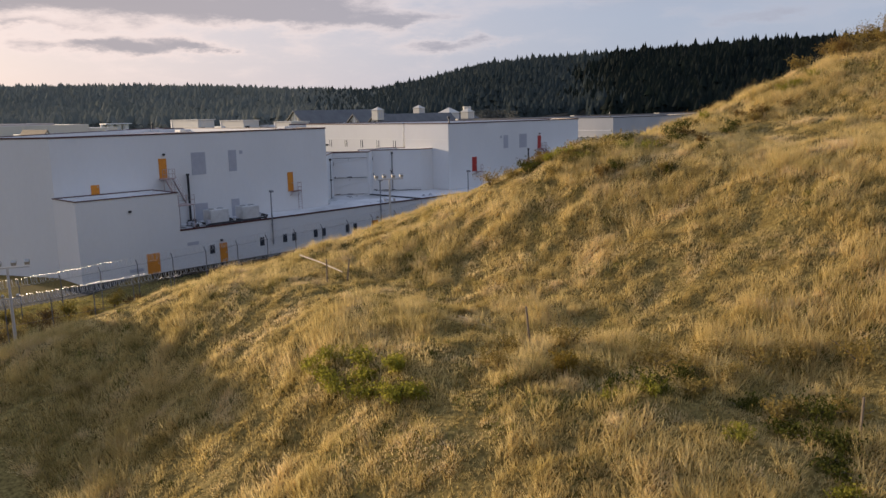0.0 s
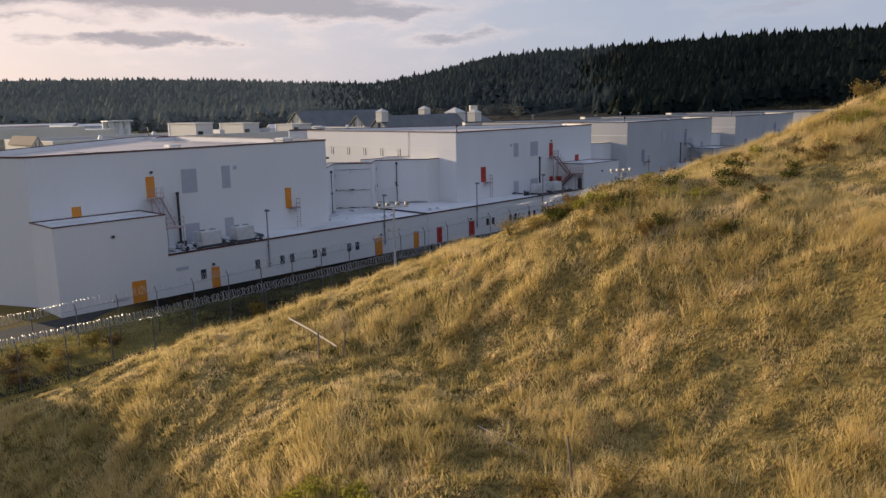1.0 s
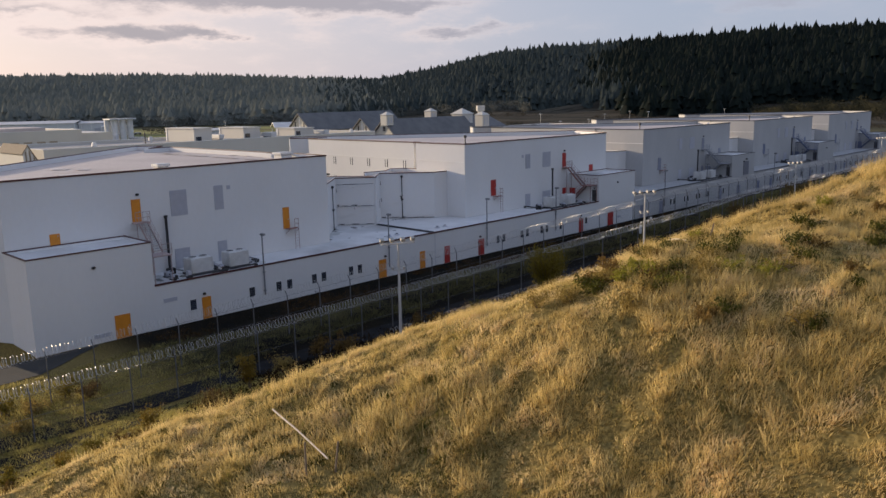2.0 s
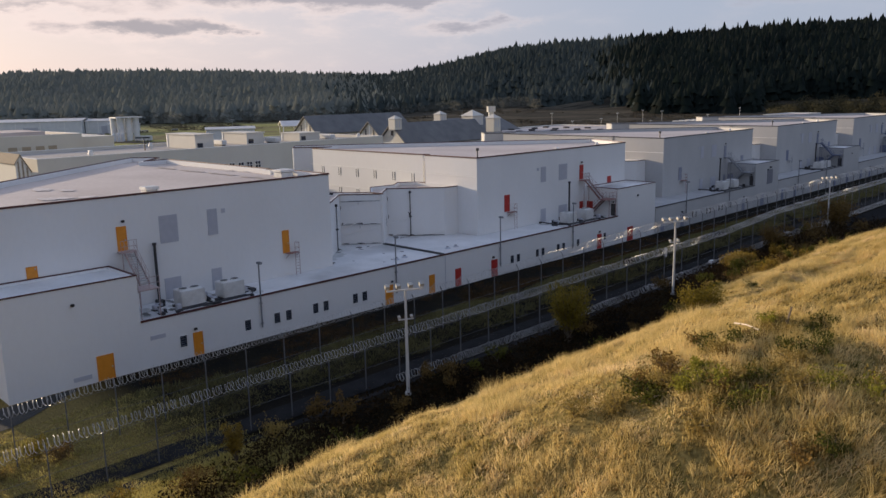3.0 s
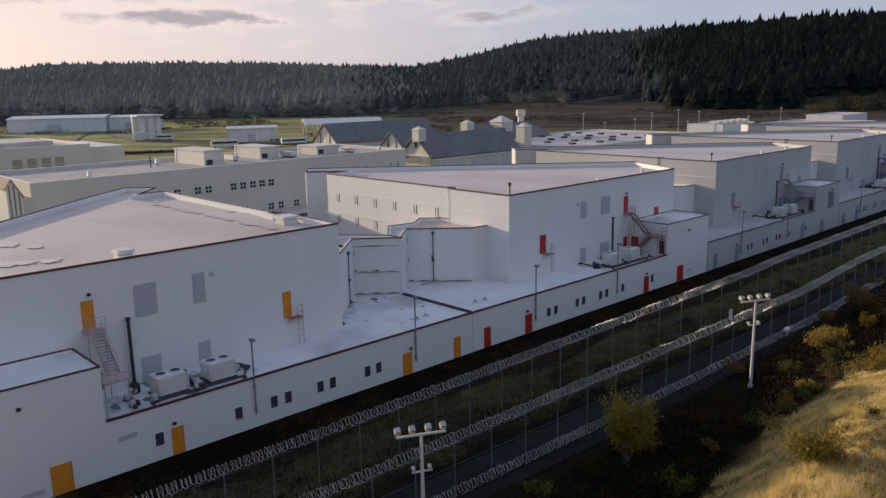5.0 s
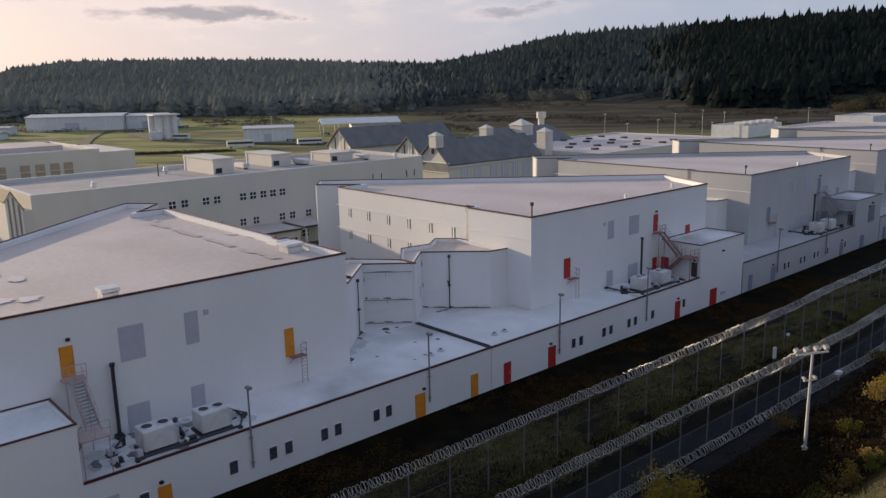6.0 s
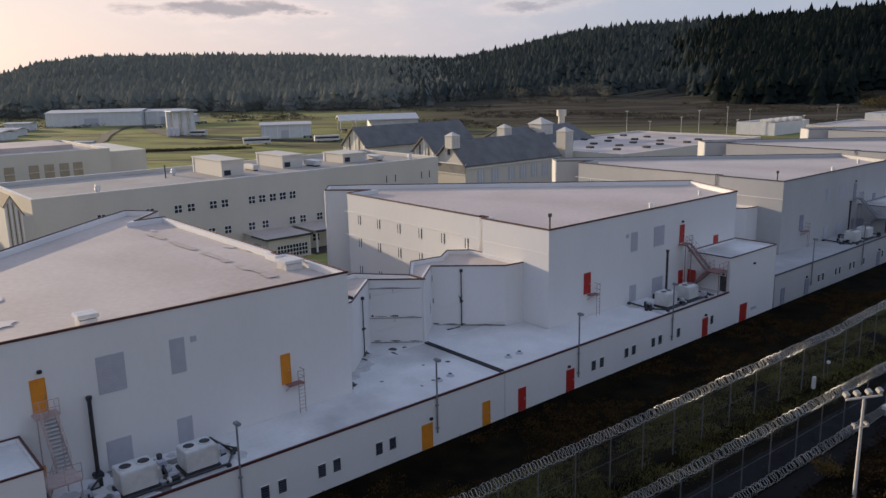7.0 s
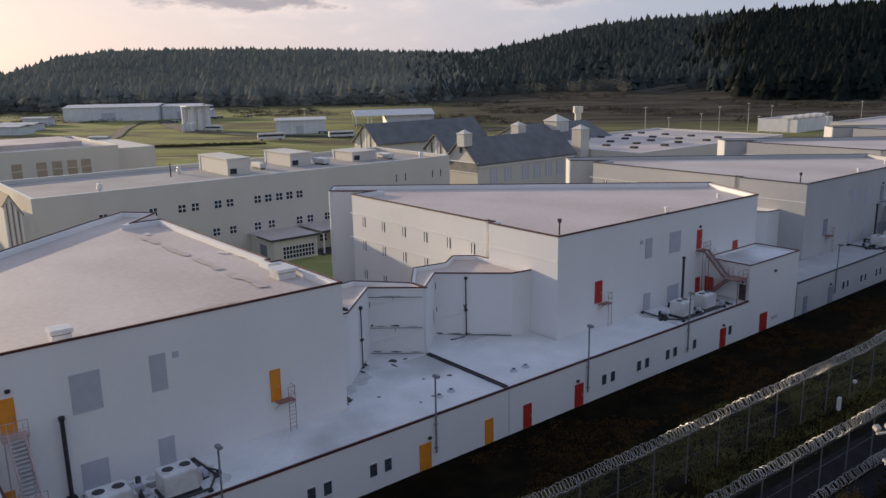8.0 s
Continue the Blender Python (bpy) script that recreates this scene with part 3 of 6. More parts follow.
cover = {
    # dry tone over the knoll and sunlit yard end; shaded yard stays near black
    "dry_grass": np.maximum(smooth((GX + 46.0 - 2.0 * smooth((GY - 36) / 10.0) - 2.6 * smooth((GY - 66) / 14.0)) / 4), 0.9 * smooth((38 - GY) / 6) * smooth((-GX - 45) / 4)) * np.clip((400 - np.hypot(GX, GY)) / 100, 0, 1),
    "far_field": np.clip((-GX - 122) / 8, 0, 1) * np.clip((_R0 - _R) / 60, 0, 1),
    "heath": np.maximum(np.clip((_R - 380) / 60, 0, 1) * np.clip((_AZ - 34) / 6, 0, 1), np.clip((_R - _R0 + 90) / 60, 0, 1)),
}
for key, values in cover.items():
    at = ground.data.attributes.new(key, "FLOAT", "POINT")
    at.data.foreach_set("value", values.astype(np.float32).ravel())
ground.data.polygons.foreach_set("use_smooth", np.ones(len(quads), bool))

def ribbon(bm, x_of, y0, y1, lift):
    """A strip laid on the ground between two lines of the plan."""
    rows = []
    for y in np.arange(y0, y1, 2.0):
        a, b = x_of(y)
        rows.append([bm.verts.new((x, y, ground_at(x, y) + lift)) for x in np.linspace(a, b, 5)])
    for a, b in zip(rows, rows[1:]):
        for i in range(4):
            bm.faces.new((a[i], a[i + 1], b[i + 1], b[i]))
    return bm


road = thing("road", (-50.5, 60, 0), "asphalt perimeter road on the bank beside the outer fence, darkened for shade", "road", kind="structure")
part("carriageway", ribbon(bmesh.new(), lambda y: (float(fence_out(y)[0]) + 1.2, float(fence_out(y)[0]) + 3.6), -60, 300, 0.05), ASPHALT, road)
strip = thing("gravel_strip", (-55, 60, 0), "gravel strip along the inside of the outer fence, darkened for shade", "gravel", kind="structure")
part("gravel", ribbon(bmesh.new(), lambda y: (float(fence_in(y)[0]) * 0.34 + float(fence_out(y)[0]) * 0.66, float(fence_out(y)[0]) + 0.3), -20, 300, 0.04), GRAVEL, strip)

# dark strip laid over the grass at the blocks' end, painting its shade
track = thing("shade_strip", (-73, 10, 0), "dark strip painting shaded grass round the end of the blocks", "road", kind="structure")
part("carriageway", ribbon(bmesh.new(), lambda y: (-75.6, -71.0 - 4.3 * float(smooth((y - 27) / 8))), -70, 35, 0.05), TRACK, track)


# ---- the cell blocks along the yard ----
XS, XT = -75.8, -81.2            # fronts of the low strip and of the tall blocks
Z_LOW, Z_ANNEX, Z_TOP = 4.08, 8.0, 13.95


def opening_door(parent, at, x, y0, y1, z0, z1, paint, name="door"):
    """A flat steel door in a thin frame on a wall that faces +x."""
    d = part(name, boxed(x + 0.004, x + 0.05, y0 + 0.05, y1 - 0.05, z0 + 0.02, z1 - 0.05, bevel=0.008), paint, parent)
    fr = bmesh.new()
    box(fr, x + 0.004, x + 0.07, y0, y0 + 0.05, z0, z1), box(fr, x + 0.004, x + 0.07, y1 - 0.05, y1, z0, z1), box(fr, x + 0.004, x + 0.07, y0 + 0.05, y1 - 0.05, z1 - 0.05, z1)
    part("frame", fr, paint, d)
    part("handle", boxed(x + 0.05, x + 0.11, y1 - 0.2, y1 - 0.14, z0 + 0.95, z0 + 1.1), STEEL, d)
    return d


def strip_window(parent, x, y0, y1, z0, z1):
    w = part("window", boxed(x + 0.004, x + 0.02, y0, y1, z0, z1), GLASS, parent)
    f = bmesh.new()
    t = 0.03
    box(f, x + 0.004, x + 0.06, y0 - t, y0, z0 - t, z1 + t), box(f, x + 0.004, x + 0.06, y1, y1 + t, z0 - t, z1 + t)
    box(f, x + 0.004, x + 0.06, y0, y1, z1, z1 + t), box(f, x + 0.004, x + 0.08, y0, y1, z0 - t, z0)
    part("frame", f, FRAME, w)
    for k in range(5):
        zm = z0 + (k + 0.6) * (z1 - z0) / 5.2
        part("slat", boxed(x + 0.021, x + 0.04, y0, y1, zm - 0.011, zm + 0.011), LOUVRE_DARK, w)
    return w


def louvre(parent, x, y0, y1, z0, z1):
    lv = part("louvre", boxed(x + 0.004, x + 0.03, y0, y1, z0, z1), LOUVRE, parent)
    n = int((z1 - z0) / 0.16)
    for k in range(n):
        z = z0 + (k + 0.5) * (z1 - z0) / n
        b = bmesh.new()
        beam(b, (x + 0.045, y0 + 0.03, z), (x + 0.045, y1 - 0.03, z), 0.02, 0.11)
        part("slat", b, LOUVRE, lv)
    return lv


def slit_window(parent, y, x, z0, z1, s):
    """Twin slit panes with a white mullion, on a side wall that faces away along y by s."""
    w = part("window", boxed(x - 0.14, x + 0.14, y, y - s * 0.03, z0 - 0.05, z1 + 0.05), FRAME, parent)
    for dx in (-0.29, 0.14):
        part("pane", boxed(x + dx, x + dx + 0.15, y - s * 0.004, y - s * 0.02, z0, z1), GLASS, w)
    return w


DOORS = ((1.83, 2.75, 0.02, 2.12, XS, "door"), (8.1, 9.18, 0.02, 2.12, XS, "door"), (30.6, 31.65, 0.02, 2.12, XS, "door"), (38.4, 39.9, 0.02, 2.1, XS, "door"),
         (16.9, 17.95, 6.45, 8.7, XT, "door"), (33.8, 34.7, 9.25, 11.4, XT, "door"), (41.1, 42.1, 7.82, 9.1, XT, "hatch_door"), (33.9, 34.75, 4.05, 6.0, XT, "hatch_door"))


def cell_block(yc, s, paint, coping, stair_paint, label, wall=WALL, corner=11.6, doors=None, windows=None, louvres=None):
    """A tall wedge-shaped block with a low strip in front, set out from the joint at yc in the direction s along y."""
    def Y(v):
        return yc + s * v
    ob = thing("cell_block", (XS, Y(24), 0), label, "building", "cell blocks along the yard")
    outline = [(XT, corner), (-90.6, corner), (-90.6, corner + 0.9), (-91.6, corner + 0.9), (-91.6, corner + 0.5), (-116.8, corner + 0.5), (-116.8, 15.8), (-121.3, 11.6), (-124.6, 14.2), (-121.0, 18.5), (-90.6, 50.9), (-89.8, 50.2), (XT, 46.0)]
    pts = [(x, Y(v)) for x, v in outline]
    part("wall", prism(bmesh.new(), pts, 0, Z_TOP - 0.55), wall, ob)
    part("parapet", ring(bmesh.new(), pts, 0.0, 0.42, Z_TOP - 0.55, Z_TOP), wall, ob)
    part("roof", prism(bmesh.new(), inset(pts, 0.43), Z_TOP - 0.55, Z_TOP - 0.5), ROOF, ob, "weathered white membrane roof")
    part("coping", ring(bmesh.new(), pts, 0.06, 0.05, Z_TOP - 0.05, Z_TOP + 0.11), coping, ob)
    # slim trim at the rear corner
    part("corner_trim", boxed(-121.45, -121.25, min(Y(11.5), Y(11.75)), max(Y(11.5), Y(11.75)), 0, Z_TOP - 0.04), FRAME, ob)
    # low strip and annex
    low = [(XS, Y(0.225)), (XS, Y(35.8)), (XT + 0.01, Y(35.8)), (XT + 0.01, Y(corner - 0.1)), (-86.4, Y(corner - 0.1)), (-86.4, Y(0.225))]
    part("strip_wall", prism(bmesh.new(), low, 0, Z_LOW - 0.12), wall, ob)
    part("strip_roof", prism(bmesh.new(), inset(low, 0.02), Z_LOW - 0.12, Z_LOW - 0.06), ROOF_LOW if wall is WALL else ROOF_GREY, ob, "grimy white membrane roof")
    part("strip_coping", boxed(XS - 0.08, XS + 0.06, Y(0.225), Y(35.8), Z_LOW - 0.06, Z_LOW + 0.10), coping, ob)
    an = [(XS, Y(35.8)), (XS, Y(46.2)), (XT + 0.01, Y(46.2)), (XT + 0.01, Y(35.8))]
    part("annex_wall", prism(bmesh.new(), an, 0, Z_ANNEX - 0.25), wall, ob)
    part("annex_roof", prism(bmesh.new(), inset(an, 0.2), Z_ANNEX - 0.25, Z_ANNEX - 0.2), ROOF_LOW, ob)
    part("annex_parapet", ring(bmesh.new(), an, 0.0, 0.2, Z_ANNEX - 0.25, Z_ANNEX), wall, ob)
    part("annex_coping", ring(bmesh.new(), an, 0.05, 0.08, Z_ANNEX, Z_ANNEX + 0.10), coping, ob)
    # doors on the strip, the annex and the tall front
    for v0, v1, z0, z1, x, nm in doors or DOORS:
        opening_door(ob, None, x, min(Y(v0), Y(v1)), max(Y(v0), Y(v1)), z0, z1, paint, nm)
    for v in windows or (11.67, 12.87, 16.7, 17.9, 21.16, 22.36, 25.66, 32.13):
        a, b = sorted((Y(v), Y(v + 0.63)))
        strip_window(ob, XS, a, b, 1.12, 2.1)
    for v0, v1, z0, z1 in louvres or ((24.65, 25.8, 9.7, 11.8), (28.8, 30.75, 9.6, 11.85), (24.65, 25.8, 4.1, 5.95), (28.8, 30.75, 4.1, 6.0)):
        a, b = sorted((Y(v0), Y(v1)))
        louvre(ob, XT, a, b, z0, z1)
    for v, z, x in ((8.4, 2.45, XS), (31.1, 2.45, XS), (34.25, 11.75, XT), (41.0, 6.6, XS)):
        b = bmesh.new()
        box(b, x + 0.004, x + 0.22, Y(v) - 0.14, Y(v) + 0.14, z - 0.1, z + 0.12, bevel=0.04)
        part("wall_lamp", b, PIPE, ob)
    # side wall: bands and slit windows
    ys = Y(corner + 0.5)
    for z in (11.55, 8.5):
        part("band", boxed(-117.4, -91.7, ys + 0.0, ys - s * 0.05, z - 0.05, z + 0.05), FRAME, ob)
    part("band", boxed(-90.5, XT - 0.02, Y(corner), Y(corner) - s * 0.04, 11.5, 11.6), FRAME, ob)
    for z0 in (10.15, 7.15, 3.5):
        for x in (-114.2, -110.0, -105.8, -101.7, -97.6, -93.6):
            slit_window(ob, ys, x, z0, z0 + 1.15, s)
    # narrow ladder cage beside the lower door
    sp = STAIR_GREY if paint is BLUE else STAIR
    door_low = (doors or DOORS)[4]
    yd = max(Y(door_low[0]), Y(door_low[1]))
    lad = part("ladder_landing", boxed(XT + 0.01, XT + 0.75, yd - 0.55, yd + 0.75, 6.34, 6.39), sp, ob)
    for dy in (0.2, 0.7):
        part("ladder_rail", tubed([(XT + 0.72, yd + dy, Z_LOW), (XT + 0.72, yd + dy, 7.45)], 0.022), sp, lad)
    for k in range(8):
        part("rung", tubed([(XT + 0.72, yd + 0.2, 4.4 + k * 0.3), (XT + 0.72, yd + 0.7, 4.4 + k * 0.3)], 0.015, 5), sp, lad)
    for z in (6.85, 7.4):
        part("guard_rail", tubed([(XT + 0.02, yd + 0.75, z), (XT + 0.72, yd + 0.75, z), (XT + 0.72, yd + 0.2, z)], 0.02, 5), sp, lad)
    for dy in (-0.5, 0.7):
        part("brace", tubed([(XT + 0.7, yd + dy, 6.34), (XT + 0.02, yd + dy, 5.8)], 0.02, 5), sp, lad)
    # small square vent beside the narrow upper louvre
    vl = (louvres or ((24.65, 0, 0, 11.8),))[0]
    part("wall_vent", boxed(XT + 0.004, XT + 0.06, min(Y(vl[0] - 0.85), Y(vl[0] - 0.45)), max(Y(vl[0] - 0.85), Y(vl[0] - 0.45)), 11.35, 11.75), LOUVRE, ob)
    # stair from the roof of the strip to the upper door, in two flights
    st = thing("exterior_stair", (XT + 1.4, Y(36), Z_LOW - 0.06), "steel stair with railings climbing the white facade to an upper door", "stair", "stairs on the facades")

    def flight(p, q, n):
        p, q = Vector(p), Vector(q)
        for dx in (-0.42, 0.42):
            b = bmesh.new()
            beam(b, p + Vector((0, dx, 0)), q + Vector((0, dx, 0)), 0.05, 0.24)
            part("stringer", b, stair_paint, st)
            b = bmesh.new()
            for k in (0.55, 1.0):
                tube(b, [p + Vector((0, dx, k)), q + Vector((0, dx, k))], 0.017, 5)
            for k in range(n // 3 + 1):
                e = p.lerp(q, k / (n // 3)) + Vector((0, dx, 0))
                tube(b, [e, e + Vector((0, 0, 1.0))], 0.015, 5)
            part("railing", b, stair_paint, st)
        for k in range(1, n + 1):
            e = p.lerp(q, k / (n + 0.5))
            part("tread", boxed(e.x - 0.14, e.x + 0.14, e.y - 0.4, e.y + 0.4, e.z + 0.02, e.z + 0.06), STEEL, st)

    def landing(x0, x1, v0, v1, z):
        a, b = sorted((Y(v0), Y(v1)))
        part("landing", boxed(x0, x1, a, b, z - 0.1, z), stair_paint, st)
        r = bmesh.new()
        for zz in (0.5, 1.0):
            tube(r, [(x1, a, z + zz), (x1, b, z + zz)], 0.025, 5)
        for yy in (a, (a + b) / 2, b):
            tube(r, [(x1, yy, z), (x1, yy, z + 1.0)], 0.025, 5)
        part("railing", r, stair_paint, st)
        for yy in (a + 0.1, b - 0.1):
            part("leg", tubed([(x1 - 0.05, yy, Z_LOW - 0.06), (x1 - 0.05, yy, z)], 0.04), stair_paint, st)

    # two flights out from the wall and back, along the annex
    landing(XT + 0.05, XT + 1.0, 33.6, 35.0, 9.2)
    flight((XT + 1.0, Y(34.3), 9.12), (XT + 3.5, Y(34.3), 6.7), 13)
    landing(XT + 3.5, XT + 5.2, 33.8, 35.65, 6.65)
    flight((XT + 3.5, Y(35.2), 6.55), (XT + 0.9, Y(35.2), Z_LOW - 0.05), 11)
    if s > 0:
        part("side_hatch", boxed(XT + 0.06, XT + 1.1, Y(35.79), Y(35.73), Z_LOW, 5.9), paint, ob)
    part("side_door", boxed(XS - 1.15, XS - 0.35, Y(35.79), Y(35.74), Z_LOW, Z_LOW + 1.75), GRIME, ob)
    part("side_lamp", boxed(XS - 0.85, XS - 0.6, Y(35.79), Y(35.6), Z_LOW + 1.9, Z_LOW + 2.1, bevel=0.03), PIPE, ob)
    return ob


A = cell_block(75.5, -1, ORANGE, COPING, STAIR_PALE, "white wedge-shaped cell block with orange doors and oxblood coping", corner=12.0,
               doors=((2.0, 2.85, 0.02, 2.12, XS, "door"), (8.25, 9.33, 0.02, 2.12, XS, "door"), (30.45, 31.35, 0.02, 2.12, XS, "door"), (38.28, 39.64, 0.02, 2.1, XS, "door"),
                      (17.4, 18.2, 6.35, 8.72, XT, "door"), (34.0, 34.87, 9.1, 11.33, XT, "door"), (41.5, 42.35, 7.82, 9.05, XT, "hatch_door"), (34.6, 35.7, 4.05, 5.75, XT, "hatch_door")),
               windows=(11.85, 13.1, 16.82, 18.07, 21.2, 22.5, 25.63, 31.94),
               louvres=((25.25, 26.27, 9.4, 11.85), (29.25, 31.0, 9.3, 11.8), (25.2, 26.25, 4.1, 6.15), (29.35, 30.95, 4.1, 6.05)))
B = cell_block(75.05, 1, RED, COPING, STAIR, "white wedge-shaped cell block with red doors and oxblood coping")
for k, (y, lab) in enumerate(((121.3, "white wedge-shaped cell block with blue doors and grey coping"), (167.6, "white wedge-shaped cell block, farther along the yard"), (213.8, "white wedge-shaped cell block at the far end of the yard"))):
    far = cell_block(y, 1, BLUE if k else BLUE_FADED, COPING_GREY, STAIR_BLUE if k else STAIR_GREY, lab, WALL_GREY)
    if k == 0:
        part("roller_door", boxed(XS + 0.004, XS + 0.07, y + 41.0, y + 43.4, 3.9, 6.6), LOUVRE_DARK, far, "dull grey roller door high on the annex")
        part("door_lamp", boxed(XS + 0.004, XS + 0.3, y + 41.9, y + 42.4, 6.9, 7.15, bevel=0.04), PIPE, far)

# zig-zag links between the blocks
def link_half(link, yc, s, coping, end=11.55):
    def Y(v):
        return yc + s * v
    pts = [(-86.5, Y(0.0)), (-90.0, Y(3.9)), (-84.9, Y(9.2)), (-84.6, Y(end)), (-92.6, Y(end)), (-94.2, Y(9.6)), (-92.4, Y(7.2)), (-92.9, Y(3.6)), (-88.5, Y(0.0))]
    part("wall", prism(bmesh.new(), pts, 0, 9.8), WALL, link)
    part("parapet", ring(bmesh.new(), pts, 0.0, 0.3, 9.8, 10.2), WALL, link)
    part("roof", prism(bmesh.new(), inset(pts, 0.31), 9.8, 9.84), ROOF, link)
    part("coping", ring(bmesh.new(), pts, 0.05, 0.04, 10.17, 10.29), coping, link)
    part("low_roof", prism(bmesh.new(), [(-86.39, Y(0.05)), (-86.39, Y(end - 0.05)), (-90.4, Y(end - 0.05)), (-90.4, Y(0.05))], 0, Z_LOW - 0.065), ROOF_LOW, link)


link = thing("link_building", (-88, 75.3, 0), "white zig-zag link building with black drainpipes between two blocks", "building", "link buildings")
link_half(link, 75.4, -1, COPING, 11.85)
link_half(link, 75.2, 1, COPING)
for yc in (121.4, 167.7, 213.9):
    lk = thing("link_building", (-88, yc + 6, 0), "white link building with a low roof beside a tall block", "building", "link buildings")
    link_half(lk, yc, 1, COPING_GREY)

# roof joint between the two near blocks
joint = thing("roof_joint", (-81, 75.27, Z_LOW), "black double upstand along the joint of the low roofs", "roof joint", kind="structure")
for dy in (-0.14, 0.14):
    part("upstand", boxed(-86.3, -76.1, 75.27 + dy - 0.06, 75.27 + dy + 0.06, Z_LOW - 0.06, Z_LOW + 0.10), PIPE, joint)
part("seam", boxed(XS + 0.002, XS + 0.02, 75.24, 75.3, 0, Z_LOW - 0.07), LOUVRE, joint)

# black drainpipes on the link walls
for x, y, z0, z1 in ((-87.5, 69.0, 4.05, 9.6), (-87.95, 81.15, 4.05, 9.9)):
    dp = thing("drainpipe", (x, y, z0), "black iron drainpipe with a hopper on the white link wall", "drainpipe")
    part("pipe", tubed([(x + 0.1, y, z0), (x + 0.1, y, z1 - 0.3)], 0.055, 8), PIPE, dp)
    part("hopper", boxed(x, x + 0.24, y - 0.14, y + 0.14, z1 - 0.3, z1, bevel=0.04), PIPE, dp)
    part("bracket", boxed(x, x + 0.2, y - 0.2, y + 0.2, z0 + 2.45, z0 + 2.65, bevel=0.05), PIPE, dp)
rails = thing("wall_pipe", (-88, 73, 6.7), "thin dark pipes across the white link wall", "pipe")
for z in (9.4, 6.55, 4.15):
    part("pipe", tubed([(-89.72, 71.35, z), (-86.45, 74.9, z + 0.05)], 0.03, 6), PIPE, rails)
part("pipe", tubed([(-89.85, 79.3, 4.1), (-84.85, 84.3, 4.1)], 0.035, 6), PIPE, rails)


def wall_blot(a, b, t, z, w, h, seed, material=None, label="black grime streak on the white link wall"):
    """A thin irregular stain on an upright wall that runs from a to b."""
    rnd = random.Random(seed)
    a, b = Vector((a[0], a[1], 0)), Vector((b[0], b[1], 0))
    u = (b - a).normalized()
    out = Vector((u.y, -u.x, 0))
    out = out if out.x > 0 else -out
    c = a + (b - a) * t + Vector((0, 0, z))
    n = 12
    rim = [u * (w * rnd.uniform(0.5, 1.0) * math.cos(2 * math.pi * k / n)) + Vector((0, 0, h * rnd.uniform(0.5, 1.0) * math.sin(2 * math.pi * k / n))) for k in range(n)]
    bm = bmesh.new()
    back = [bm.verts.new(c + p - out * 0.02) for p in rim]
    face = [bm.verts.new(c + p + out * 0.006) for p in rim]
    bm.faces.new(back[::-1]), bm.faces.new(face)
    for k in range(n):
        bm.faces.new((back[k], back[(k + 1) % n], face[(k + 1) % n], face[k]))
    return tagged(part("grime_streak", bm, material or GRIME), label, "stain", "", "structure")


LINK_A, LINK_B, LINK_IN = ((-90.0, 71.5), (-86.5, 75.4)), ((-90.0, 79.1), (-84.9, 84.4)), ((-86.5, 75.2), (-90.0, 79.1))
for k, (seg, t, z, w, h) in enumerate(((LINK_A, 0.45, 6.66, 0.55, 0.10), (LINK_A, 0.05, 6.68, 0.14, 0.13), (LINK_A, 0.2, 6.62, 0.7, 0.04), (LINK_A, 0.75, 6.6, 0.8, 0.025), (LINK_A, 0.43, 9.1, 0.03, 0.3), (LINK_A, 0.45, 6.25, 0.035, 0.28), (LINK_A, 0.45, 4.2, 0.6, 0.08),
                                     (LINK_A, 0.12, 4.2, 0.5, 0.06), (LINK_A, 0.8, 4.18, 0.7, 0.04), (LINK_A, 0.02, 8.6, 0.05, 0.35), (LINK_A, 0.4, 9.42, 1.6, 0.03), (LINK_B, 0.01, 9.0, 0.05, 0.5), (LINK_B, 0.02, 6.6, 0.06, 0.35), (LINK_B, 0.05, 4.22, 0.5, 0.09), (LINK_B, 0.25, 4.2, 0.9, 0.05),
                                     (LINK_B, 0.42, 4.22, 0.4, 0.07), (LINK_B, 0.7, 4.16, 1.0, 0.03), (LINK_B, 0.39, 6.95, 0.20, 0.12), (LINK_B, 0.39, 6.75, 0.13, 0.25), (LINK_B, 0.37, 7.1, 0.05, 0.12), (LINK_B, 0.41, 7.1, 0.05, 0.12), (LINK_IN, 0.8, 6.2, 0.12, 0.9))):
    wall_blot(*seg, t, z, w, h, 2000 + k)
white = thing("wall_conduit", (-88, 75, 6.4), "thin white conduits crossing the link walls", "conduit")
for (a, b), t0, z0, t1, z1 in ((LINK_A, 0.03, 5.05, 0.95, 6.25), (LINK_A, 0.05, 6.45, 0.97, 6.5), (LINK_A, 0.05, 8.75, 0.7, 9.3), (LINK_B, 0.03, 5.7, 0.38, 6.3), (LINK_B, 0.75, 4.35, 0.98, 4.6)):
    p, q = Vector((*a, 0)).lerp(Vector((*b, 0)), t0), Vector((*a, 0)).lerp(Vector((*b, 0)), t1)
    o = Vector((0.05, -0.05 if a[1] < 75 else -0.05, 0))
    part("conduit", tubed([p + o + Vector((0, 0, z0)), q + o + Vector((0, 0, z1))], 0.035, 6), FRAME, white)
cl = thing("corner_lamp", (XT - 0.2, 63.6, 11.8), "small dark flood lamp on the corner of the white block", "lamp")
part("arm", boxed(XT - 0.3, XT - 0.22, 63.49, 63.8, 11.72, 11.78), PIPE, cl)
part("head", boxed(XT - 0.5, XT + 0.1, 63.7, 63.95, 11.7, 11.92, bevel=0.05), PIPE, cl)


